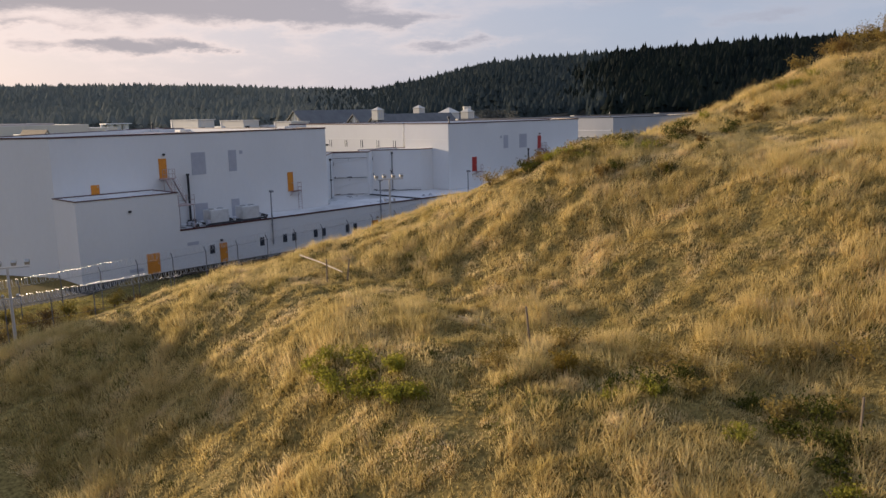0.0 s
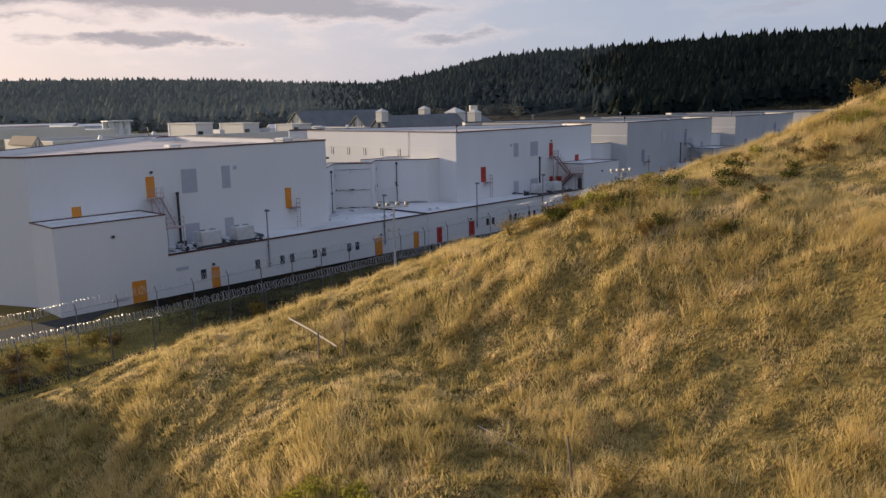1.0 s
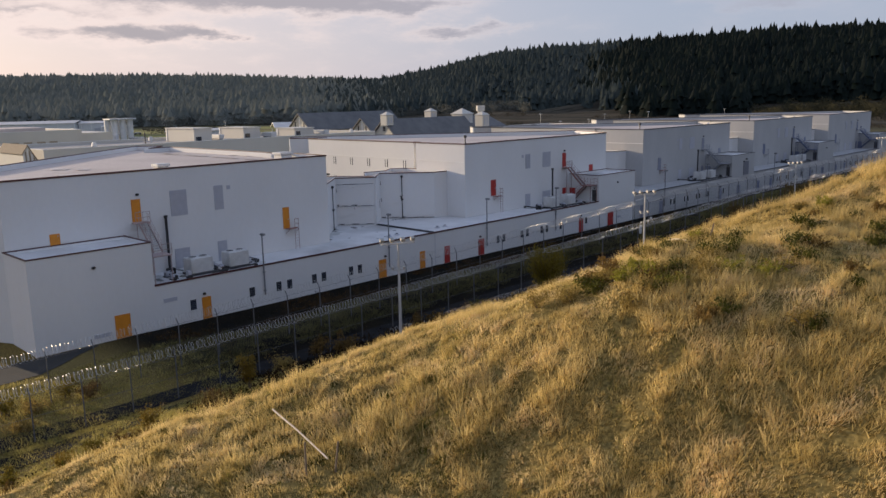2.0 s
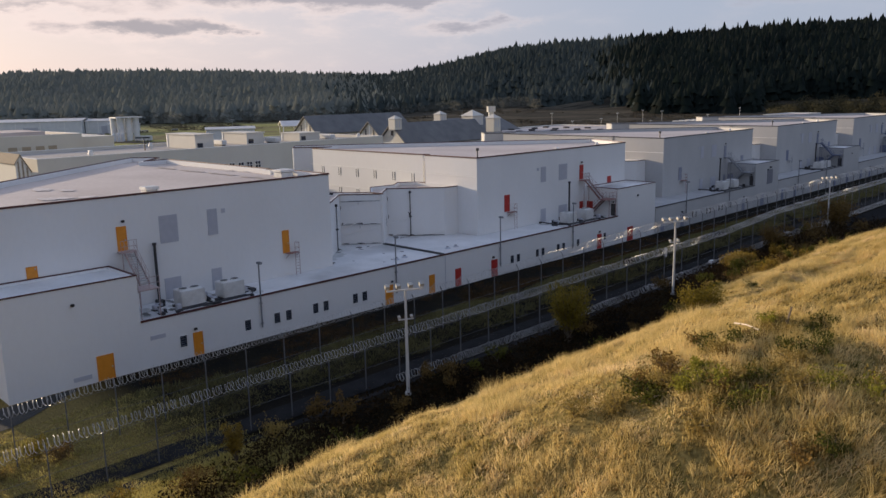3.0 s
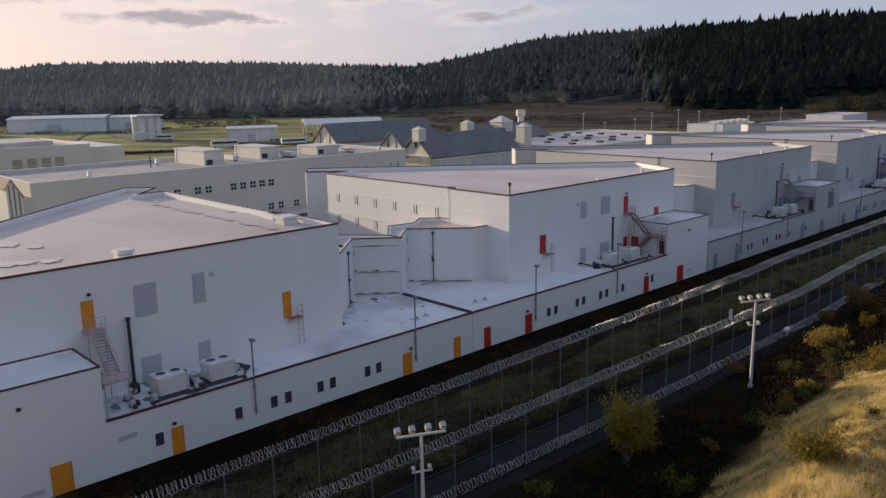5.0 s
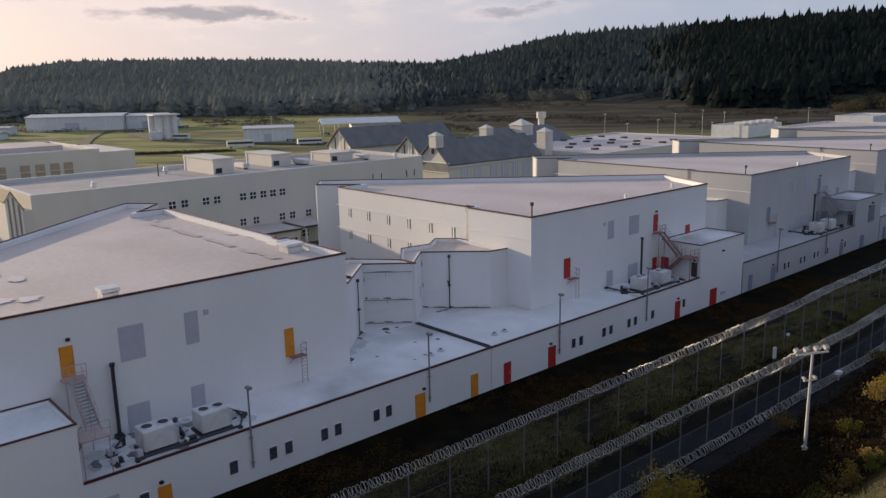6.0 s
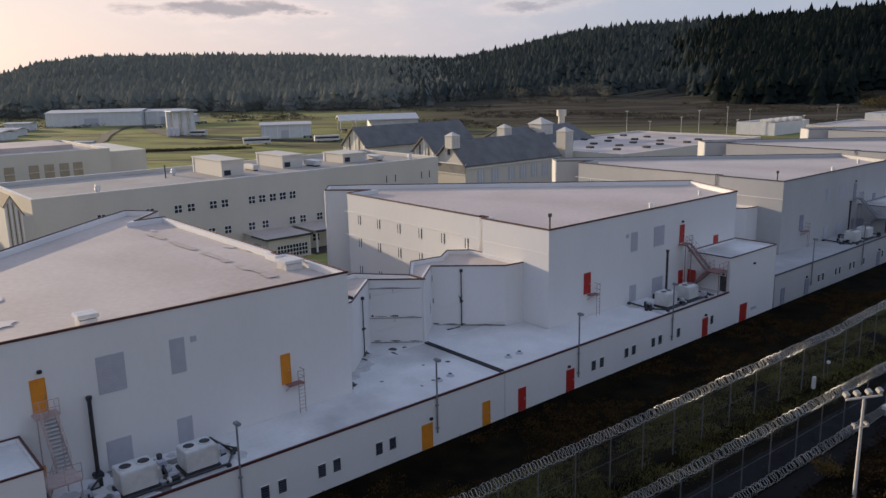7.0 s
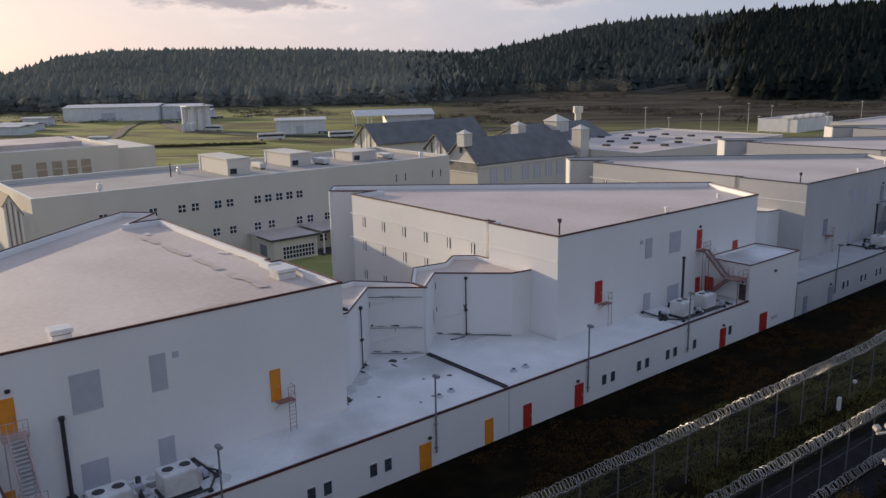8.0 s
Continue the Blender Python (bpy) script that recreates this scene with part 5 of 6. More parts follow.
part("dark_slab", boxed(-147.05, -142.2, 97.2, 104.2, 0.0, 0.07, bevel=0.03), GRIME, bed)


def penthouse(x0, x1, y0, y1, z0, z1, label):
    ob = thing("roof_penthouse", ((x0 + x1) / 2, (y0 + y1) / 2, z0), label, "penthouse", "penthouses on the cream roof")
    part("wall", boxed(x0, x1, y0, y1, z0, z1), WALL_OLD, ob)
    part("roof", boxed(x0 - 0.2, x1 + 0.2, y0 - 0.2, y1 + 0.2, z1 + 0.003, z1 + 0.2), WALL_OLD, ob)
    part("corner_trim", boxed(x0 - 0.08, x0 + 0.3, y0 - 0.08, y0 - 0.003, z0, z1), FRAME, ob)
    part("hatch", boxed(x1 + 0.004, x1 + 0.06, y0 + 0.4, y0 + 1.6, z0 + 0.2, z0 + 1.1), GLASS, ob)


penthouse(-170.5, -158.6, 89.2, 93.2, 12.35, 15.0, "cream roof penthouse box with a dark hatch")
penthouse(-172.0, -162.0, 102.8, 107.0, 12.35, 14.6, "cream roof penthouse with ducts beside it")
penthouse(-167.5, -160.5, 115.2, 120.5, 12.35, 14.0, "low cream penthouse with arched duct openings")
for x, y, w in ((-161.5, 109.0, 1.6), (-160.0, 122.5, 1.4), (-164.0, 97.5, 1.2)):
    ob = thing("roof_duct", (x, y, 12.35), "grey roof duct on the flat roof", "duct", "roof ducts")
    part("duct", boxed(x - 2.0, x + 2.0, y - w / 2, y + w / 2, 12.6, 13.5, bevel=0.1), UNIT, ob)
    part("base", boxed(x - 1.6, x + 1.6, y - w / 3, y + w / 3, 12.35, 12.6), PIPE, ob)
for x, y in ((-155.3, 67.6), (-167.7, 84.3), (-155.5, 127.8), (-171.0, 124.5)):
    ob = thing("turbine_vent", (x, y, 12.35), "white turbine vent on the flat roof", "roof vent", "turbine vents")
    part("neck", tubed([(x, y, 12.35), (x, y, 12.9)], 0.28, 10), UNIT, ob)
    part("ball", tubed([(x, y, 12.9), (x, y, 13.1), (x, y, 13.45), (x, y, 13.6)], 0.5, 12, 0.3), UNIT, ob)
mast = thing("roof_antenna", (-165, 81.8, 12.35), "thin dark antenna on the flat roof", "antenna")
part("rod", tubed([(-165, 81.8, 12.35), (-165, 81.8, 14.6)], 0.12, 6), PIPE, mast)

west = flat_building("workshop_block", "cream block with tall tan-panelled windows and a flat roof", -250, -213, 30, 88, 14.4, WALL_OLD, FRAME)
part("roof_monitor", boxed(-246, -226, 36, 84, 13.86, 14.9), ROOF, west)
part("wing", boxed(-244, -216, 88.01, 97, 0, 13.4), WALL_OLD, west)
for y in (36, 41, 46.5, 52.0, 57.5, 63.0, 67.5, 72.2, 75.2, 78.2, 81.0):
    pn = part("window_panel", boxed(-212.996, -212.9, y - 0.95, y + 0.95, 7.0, 11.9), TAN, west)
    part("transom", boxed(-212.9, -212.8, y - 0.95, y + 0.95, 10.3, 10.45), WALL_OLD, pn)
for y in (61.5, 66.5):
    part("window_panel", boxed(-212.996, -212.9, y - 1.1, y + 1.1, 2.0, 5.6), TAN, west)


def gabled(name, label, x0, x1, y0, y1, eave, ridge, wall=WALL_OLD, roof=SLATE, hip=0.0, boards=0):
    """A building with its ridge along y and its gables facing along y."""
    ob = thing(name, ((x0 + x1) / 2, (y0 + y1) / 2, 0), label, "building")
    xm = (x0 + x1) / 2
    bm = bmesh.new()
    prof = [(x0, 0), (x1, 0), (x1, eave), (xm, ridge), (x0, eave)]
    a = [bm.verts.new((x, y0, z)) for x, z in prof]
    b = [bm.verts.new((x, y1, z)) for x, z in prof]
    bm.faces.new(a), bm.faces.new(b[::-1])
    for i in range(5):
        bm.faces.new((a[i], a[(i + 1) % 5], b[(i + 1) % 5], b[i]))
    part("wall", bm, wall, ob)
    for xe in (x0, x1):
        bm = bmesh.new()
        k = 1 if xe > xm else -1
        e, r = Vector((xe + 0.5 * k, 0, eave - 0.45)), Vector((xm, 0, ridge + 0.12))
        up = Vector((0, 0, 0.28))
        vs = [bm.verts.new(p + Vector((0, y, 0)) + q) for y in (y0 - 0.6, y1 + 0.6 - hip) for p in (e, r) for q in (Vector(), up)]
        for f in ((0, 1, 3, 2), (4, 6, 7, 5), (0, 4, 5, 1), (2, 3, 7, 6), (1, 5, 7, 3), (0, 2, 6, 4)):
            bm.faces.new([vs[i] for i in f])
        part("roof", bm, roof, ob)
    for k in range(boards):
        x = x0 + (x1 - x0) * (k + 0.5) / boards
        top = eave + (ridge - eave) * (1 - abs(x - xm) / (x1 - xm)) - 0.4
        part("board", boxed(x - 0.22, x + 0.22, y0 - 0.06, y0 - 0.004, eave - 3.2, top), GRIME if k % 2 else FRAME, ob)
    return ob


hall = gabled("chapel_building", "cream gabled hall with a slate-blue shingle roof and roof turrets", -160, -150, 137.7, 166.0, 10.8, 15.1)
part("gable_vent", boxed(-155.4, -154.6, 137.6, 137.69, 12.6, 13.7), GRIME, hall)
part("gable_band", boxed(-160.02, -149.98, 137.58, 137.69, 8.9, 10.75), GABLE, hall, "grey weathered shingle band")
part("gable_cornice", boxed(-160.3, -149.7, 137.4, 137.69, 10.76, 10.95), FRAME, hall)
part("string_course", boxed(-160.1, -149.9, 137.5, 137.69, 8.72, 8.89), FRAME, hall)
part("eaves_board", boxed(-149.99, -149.7, 137.7, 166.0, 9.9, 10.2), FRAME, hall)
for y in (142.0, 146.0, 151.0, 154.5, 158.0, 161.5):
    w = part("window", boxed(-149.996, -149.93, y - 1.0, y + 1.0, 6.4, 9.4), LOUVRE, hall)
    for k in (-0.35, 0.35):
        part("bar", boxed(-149.93, -149.9, y + k - 0.05, y + k + 0.05, 6.4, 9.4), FRAME, w)


def turret(x, y, z0, z1, w, label):
    ob = thing("roof_turret", (x, y, z0), label, "turret", "turrets on the old roofs")
    part("shaft", boxed(x - w / 2, x + w / 2, y - w / 2, y + w / 2, z0, z1), WALL_OLD, ob)
    bm = bmesh.new()
    base = [bm.verts.new((x + a * w * 0.58, y + b * w * 0.58, z1)) for a, b in ((-1, -1), (1, -1), (1, 1), (-1, 1))]
    tip = bm.verts.new((x, y, z1 + w * 0.38))
    bm.faces.new(base[::-1])
    for i in range(4):
        bm.faces.new((base[i], base[(i + 1) % 4], tip))
    part("cap", bm, WALL_OLD, ob)
    for dy in (-0.18, 0.18):
        part("slit", boxed(x + w / 2 + 0.004, x + w / 2 + 0.04, y + dy * w - 0.12, y + dy * w + 0.12, z1 - w * 0.9, z1 - w * 0.25), LOUVRE, ob)


turret(-154.0, 137.8, 14.0, 16.5, 2.2, "small cream roof turret with a pyramid cap")
turret(-158.5, 157.3, 12.0, 16.9, 2.3, "cream roof turret with a pyramid cap")
turret(-151.8, 170.2, 0.0, 15.6, 2.7, "tall cream stair tower beside the slate roof")
turret(-178, 190.5, 10.0, 15.4, 4.6, "broad cream roof lantern with a low hipped cap")
gabled("dormitory_hall", "old gabled hall with a dark slate roof and boarded cream gable", -196, -186, 138.5, 172, 12.6, 16.6, boards=5)
gabled("cross_gable", "small cream gable with vertical boards between slate roofs", -171, -163.5, 141.0, 152.0, 12.4, 15.3, boards=5)
th = thing("timber_gable_house", (-156, 54.8, 0), "narrow white timber gable house beside the cream building", "building")
bm = bmesh.new()
prof = ((53.7, 0), (55.9, 0), (55.9, 11.2), (54.5, 13.8), (53.7, 12.6))
ends = [[bm.verts.new((x, y, z)) for y, z in prof] for x in (-162.0, -150.0)]
bm.faces.new(ends[0]), bm.faces.new(ends[1][::-1])
for k in range(5):
    bm.faces.new((ends[0][k], ends[0][(k + 1) % 5], ends[1][(k + 1) % 5], ends[1][k]))
part("wall", bm, WALL_OLD, th)
for p, q in (((54.5, 13.86), (56.05, 10.98)), ((54.5, 13.86), (53.5, 12.38))):
    bm = bmesh.new()
    v = [bm.verts.new((x, y, z + dz)) for x in (-162.2, -149.8) for y, z in (p, q) for dz in (0.0, 0.14)]
    for f in ((0, 1, 3, 2), (4, 6, 7, 5), (0, 4, 5, 1), (2, 3, 7, 6), (1, 5, 7, 3), (0, 2, 6, 4)):
        bm.faces.new([v[n] for n in f])
    part("roof", bm, STAKE, th, "dark brown shingle roof")
for k in range(7):
    y = 53.82 + k * 0.31
    top = 13.7 - (54.5 - y) * 1.5 if y < 54.5 else 13.7 - (y - 54.5) * 1.86
    part("board", boxed(-149.996, -149.93, y - 0.07, y + 0.07, 2.0, top - 0.25), STAKE if k % 2 else FRAME, th)
part("lean_to", boxed(-157.0, -150.4, 55.92, 57.28, 0, 10.8), WALL_OLD, th)
low = flat_building("tan_store", "low tan store with a dark roof", -160, -140, 30, 44, 5.5, TAN, FRAME)
hipped = gabled("rear_hall", "cream hall with slate roof behind the tower", -190, -172, 178, 205, 11.0, 14.4)
tw = thing("water_tower", (-196, 219.5, 0), "pale round water tower behind the halls", "water tower")
part("shaft", tubed([(-196, 219.5, 0), (-196, 219.5, 15.6)], 1.0, 16), POLE, tw)
part("tank", tubed([(-196, 219.5, 15.6), (-196, 219.5, 17.5)], 1.5, 16), POLE, tw)
skyl = flat_building("gymnasium", "wide flat-roofed hall with rows of dark skylights", -176, -137, 172, 232, 11.0, WALL_OLD, FRAME, 0.3)
for i in range(4):
    for j in range(5):
        x, y = -170 + i * 8 + (j % 2) * 2.2, 182 + j * 8.6
        part("skylight", boxed(x - 0.8, x + 0.8, y - 0.7, y + 0.7, 10.75, 11.2, bevel=0.1), GRIME, skyl)
for i, (x0, x1, y0, y1, h, m) in enumerate(((-219, -201, 365, 397, 5.4, METAL_SHED), (-157, -128, 300, 340, 9.7, WALL_OLD), (-176, -160, 395, 425, 9.0, METAL_SHED))):
    flat_building("service_building", "pale flat-roofed service building beyond the blocks", x0, x1, y0, y1, h, m, FRAME, 0.4)


for k in range(5):
    y = 368 + k * 6.4
    ob = thing("roof_duct", (-206, y, 5.05), "white arched duct on a service building roof", "duct", "ducts on the service roof")
    part("duct", boxed(-209, -203, y - 1.6, y + 1.6, 5.3, 6.9, bevel=0.5), UNIT, ob)
    part("base", boxed(-208.5, -203.5, y - 1.2, y + 1.2, 5.05, 5.3), PIPE, ob)


# ---- the plain beyond ----
def clump_cloud(xs, ys, zs, hs, rs, per, leaf, seed):
    """Loose clumps of small two-triangle leaves round many stems."""
    g = np.random.default_rng(seed)
    n = len(xs)
    k = n * per
    c = np.repeat(np.arange(n), per)
    th, u = g.uniform(0, 2 * math.pi, k), g.uniform(0, 1, k)
    up = g.uniform(0, 1, k) ** 0.8
    rad = rs[c] * np.sqrt(u) * (0.45 + 0.75 * np.sin(np.clip(up, 0.05, 1) * math.pi * 0.8))
    p = np.stack([xs[c] + rad * np.cos(th), ys[c] + rad * np.sin(th), zs[c] + hs[c] * up], -1)
    a = g.normal(0, 1, (k, 3))
    a /= np.linalg.norm(a, axis=1, keepdims=True)
    b = np.cross(a, g.normal(0, 1, (k, 3)))
    b /= np.linalg.norm(b, axis=1, keepdims=True)
    s = leaf * g.uniform(0.6, 1.4, k)[:, None]
    V = np.stack([p - a * s, p + b * s * 0.5, p + a * s, p - b * s * 0.5], 1).reshape(-1, 3)
    i = np.arange(k) * 4
    return V, np.stack([i, i + 1, i + 2, i + 3], -1)


def shed(name, label, cx, cy, length, width, h, yaw, wall=METAL_SHED, roof=SHED_ROOF, pitch=0.12, open_side=False):
    ob = thing(name, (cx, cy, 0), label, "building")
    m = Matrix.Translation((cx, cy, 0)) @ Matrix.Rotation(radians(yaw), 4, "Z")

    def go(bm):
        bmesh.ops.transform(bm, matrix=m, verts=bm.verts[:])
        return bm
    hl, hw = length / 2, width / 2
    if open_side:
        for k in range(6):
            x = -hl + 0.3 + (length - 0.6) * k / 5
            for s in (-1, 1):
                part("post", go(boxed(x - 0.2, x + 0.2, s * hw - 0.2, s * hw + 0.2, 0, h)), wall, ob)
        part("back_wall", go(boxed(-hl * 0.2, hl, -hw * 0.9, hw * 0.9, 0, h - 0.02)), wall, ob)
    else:
        part("wall", go(boxed(-hl, hl, -hw, hw, 0, h)), wall, ob)
        part("door", go(boxed(-hl * 0.2, hl * 0.1, -hw - 0.08, -hw - 0.004, 0, h * 0.6)), LOUVRE, ob)
        for k in range(4):
            x = -hl * 0.85 + k * hl * 0.5
            part("wall_rib", go(boxed(x - 0.2, x + 0.2, -hw - 0.1, -hw - 0.004, 0, h - 0.1)), FRAME, ob)
    bm = bmesh.new()
    r = h + hw * pitch
    vs = [bm.verts.new(p) for x in (-hl - 0.6, hl + 0.6) for p in ((x, -hw - 0.6, h - 0.05), (x, 0, r), (x, hw + 0.6, h - 0.05), (x, hw + 0.6, h + 0.3), (x, 0, r + 0.35), (x, -hw - 0.6, h + 0.3))]
    bm.faces.new(vs[:6]), bm.faces.new(vs[6:][::-1])
    for i in range(6):
        j = (i + 1) % 6
        bm.faces.new((vs[i], vs[j], vs[6 + j], vs[6 + i]))
    part("roof", go(bm), roof, ob)
    return ob


shed("warehouse", "long pale metal warehouse on the plain", -600, 205, 62, 26, 9.0, 55)
shed("warehouse", "smaller pale metal warehouse beside a long one", -578, 244, 26, 20, 8.5, 55)
shed("farm_shed", "pale blue-grey metal shed on the plain", -385, 228, 24, 14, 6.5, 62)
shed("open_barn", "open-sided barn with a light curved roof", -386, 285, 42, 20, 6.2, 62, open_side=True, pitch=0.25)
silo = thing("silo_block", (-452, 202, 0), "tall pale ribbed silo block on the plain", "silo")
for k in range(6):
    part("silo", tubed([(-455 + (k % 2) * 4, 196.5 + k * 2.2, 0), (-455 + (k % 2) * 4, 196.5 + k * 2.2, 12.6)], 1.7, 12), METAL_SHED, silo)
part("headhouse", boxed(-457, -448, 195, 210, 12.61, 13.2), METAL_SHED, silo)
for k in range(3):
    ob = thing("hopper_bin", (-443, 191 + k * 2.4, 0), "short pale metal bin beside the silo block", "bin", "hopper bins")
    part("bin", tubed([(-443, 191 + k * 2.4, 0), (-443, 191 + k * 2.4, 4.2)], 1.0, 10), METAL_SHED, ob)
    part("cone", tubed([(-443, 191 + k * 2.4, 4.2), (-443, 191 + k * 2.4, 5.0)], 1.0, 10, 0.2), METAL_SHED, ob)


def vehicle(name, label, x, y, length, width, h, yaw, material):
    ob = thing(name, (x, y, 0), label, "vehicle")
    m = Matrix.Translation((x, y, 0)) @ Matrix.Rotation(radians(yaw), 4, "Z")

    def go(bm):
        bmesh.ops.transform(bm, matrix=m, verts=bm.verts[:])
        return bm
    part("body", go(boxed(-length / 2, length / 2, -width / 2, width / 2, 0.6, h, bevel=0.15)), material, ob)
    part("window_band", go(boxed(-length * 0.46, length * 0.46, -width / 2 - 0.03, -width / 2 - 0.004, h * 0.55, h * 0.8)), GLASS, ob)
    for a in (-0.35, 0.32):
        for s in (-1, 1):
            part("wheel", go(tubed([(length * a, s * width * 0.5 - 0.15, 0.45), (length * a, s * width * 0.5 + 0.15, 0.45)], 0.45, 12)), PIPE, ob)


vehicle("trailer", "white box trailer parked on the plain", -355, 196.5, 12, 2.6, 3.4, 66, UNIT)
vehicle("bus", "white bus parked near the open barn", -342, 225, 11.5, 2.6, 3.1, 66, UNIT)
vehicle("trailer", "white box trailer beside the silo block", -433, 203, 9, 2.6, 3.2, 40, UNIT)
for x, y, ln, wd, h, yaw, lab in ((-512, 118, 30, 12, 4.2, 40, "low grey metal shed on the plain"), (-540, 133, 22, 10, 3.6, 45, "low pale shed beside another on the plain"), (-585, 152, 16, 9, 4.5, 50, "small pale farm building on the plain"), (-402, 137, 8, 4, 3.0, 45, "small white cabin on the field"), (-556, 246, 18, 12, 6.0, 55, "small pale annex beside the warehouses")):
    shed("field_shed", lab, x, y, ln, wd, h, yaw)


def laid_strip(bm, pts, width, lift):
    """A flat strip along a line of the plan."""
    pts = [Vector((x, y, 0)) for x, y in pts]
    rows = []
    for i, p in enumerate(pts):
        d = (pts[min(i + 1, len(pts) - 1)] - pts[max(i - 1, 0)]).normalized()
        n = Vector((-d.y, d.x, 0)) * width / 2
        rows.append([bm.verts.new((q.x, q.y, ground_at(q.x, q.y) + lift)) for q in (p - n, p + n)])
    for a, b in zip(rows, rows[1:]):
        bm.faces.new((a[0], a[1], b[1], b[0]))
    return bm


lane = thing("field_lane", (-450, 190, 0), "grey lane over the fields past the silo and the sheds", "road", kind="structure")
part("carriageway", laid_strip(bmesh.new(), [(-395, 132), (-438, 154.6), (-484, 172), (-529, 192), (-560, 214)], 5.0, 0.35), TRACK, lane)
part("yard_apron", laid_strip(bmesh.new(), [(-560, 222), (-500, 205), (-440, 194), (-390, 204), (-350, 226), (-325, 262), (-318, 300)], 9.0, 0.30), TRACK, lane)
hg = np.random.default_rng(51)
ht = hg.uniform(0, 1, 420)
hlx, hly = -372 + 30 * ht + hg.normal(0, 1.2, 420), 138 + 48 * ht + hg.normal(0, 1.2, 420)
raw_mesh("field_hedge", *clump_cloud(hlx, hly, land(hlx, hly) - 0.1, hg.uniform(0.4, 1.1, 420), hg.uniform(0.8, 1.8, 420), 24, 0.28, 52), OLIVE_WOOD, "dark low hedge between the fields", "hedge")
rnd = random.Random(11)
for k in range(22):
    t = rnd.random()
    x, y = ((-565 + rnd.uniform(-25, 45), 255 + rnd.uniform(-40, 30)) if k < 8 else (-400 + rnd.uniform(-30, 40), 262 + rnd.uniform(-30, 25)) if k < 15 else (-520 + rnd.uniform(-60, 40), 130 + rnd.uniform(-35, 30)))
    vehicle("parked_car", "small parked car on the far lot", x, y, 4.5, 1.8, 1.5, rnd.uniform(50, 80), rnd.choice((UNIT, LOUVRE, METAL_SHED, PIPE)))
for k, (x, y, h) in enumerate(((-219.8, 300, 9), (-224.9, 330, 9), (-227, 347, 11), (-222, 362, 12), (-203, 347, 12), (-204, 339, 8), (-240, 312, 12), (-190, 400, 12), (-172, 330, 11), (-150, 345, 11), (-420, 250, 10), (-330, 260, 9))):
    ob = thing("yard_light", (x, y, 0), "thin grey yard light on the plain", "yard light", "yard lights on the plain")
    part("pole", tubed([(x, y, 0), (x, y, h)], 0.11, 6, 0.07), POLE, ob)
    part("head", boxed(x - 0.2, x + 0.2, y - 0.9, y + 0.9, h, h + 0.25), POLE, ob)


# ---- woods on the ridge ----
def fir_wood(az0, az1, seed, which):
    g = np.random.default_rng(seed)
    n = 90000 if which == 0 else 48000
    az, u = g.uniform(az0, az1, n), g.uniform(0, 1, n)
    r = 560 + 1050 * np.sqrt(u) ** 1.25
    x, y = -33.0 - r * np.cos(np.radians(az)), 34.5 + r * np.sin(np.radians(az))
    f, rr, a, r0, r1 = far_hill(x, y)
    edge = r0 + 25 * np.sin(az * 1.9) + 18 * np.sin(az * 5.3)
    keep = (rr > edge) & (rr < r1 + 90)
    # the haze-paled woods and the dark firs mingle where they meet
    near = smooth((az - 35.0) / 10.0), smooth((az - 56.3 - 1.3 * np.sin(rr / 55.0) - 0.8 * np.sin(rr / 21.0 + az)) / 3.0)
    pick = g.uniform(0, 1, n)
    kind = np.where(pick < near[1], 2, np.where(pick < near[0], 1, 0))
    keep &= kind == which
    # glades on the lower slope in the middle of the view
    mid = np.exp(-((az - 49) / 6.0) ** 2)
    keep &= ~((rr < edge + 150 * mid) & (g.uniform(0, 1, n) < 0.93 * mid))
    keep &= ~((az > 67.5) & (rr < 745))
    keep &= ~((az > 53.5) & (rr < 690 + 130 * np.clip((60.5 - az) / 4.0, 0, 1) + 20 * np.sin(az * 4.1)))
    most = 24000 if which == 0 else 12500
    x, y, r, az = x[keep][:most], y[keep][:most], rr[keep][:most], az[keep][:most]
    z = land(x, y) - 0.5
    n = len(x)
    h = TREE_H * g.uniform(*((0.66, 0.97), (0.45, 1.10), (0.5, 1.2))[which], n) * np.where(g.uniform(0, 1, n) < 0.07, 1.25, 1.0)
    w = (1.4 + h * g.uniform(0.15, 0.28, n)) * (1.5 if which == 0 else 1.1)
    sides, tiers = 6, 3
    V, F, base = [], [], 0
    for t in range(tiers):
        lo, hi = (0.06, 0.34, 0.62)[t], (0.58, 0.82, 1.0)[t]
        rad = w * (1.0, 0.74, 0.45)[t]
        tip = np.stack([x + g.normal(0, 0.15, n), y + g.normal(0, 0.15, n), z + h * hi], -1)
        ring_ = []
        for k in range(sides):
            ang = 2 * math.pi * k / sides + g.uniform(0, 1.0, n)
            q = rad * g.uniform(0.6, 1.3, n)
            ring_.append(np.stack([x + q * np.cos(ang), y + q * np.sin(ang), z + h * (lo + g.uniform(-0.07, 0.05, n))], -1))
        block = np.stack([tip] + ring_, 1)
        V.append(block.reshape(-1, 3))
        i0 = base + np.arange(n) * (sides + 1)
        for k in range(sides):
            F.append(np.stack([i0, i0 + 1 + k, i0 + 1 + (k + 1) % sides], -1))
        base += n * (sides + 1)
    return np.concatenate(V), np.concatenate(F)


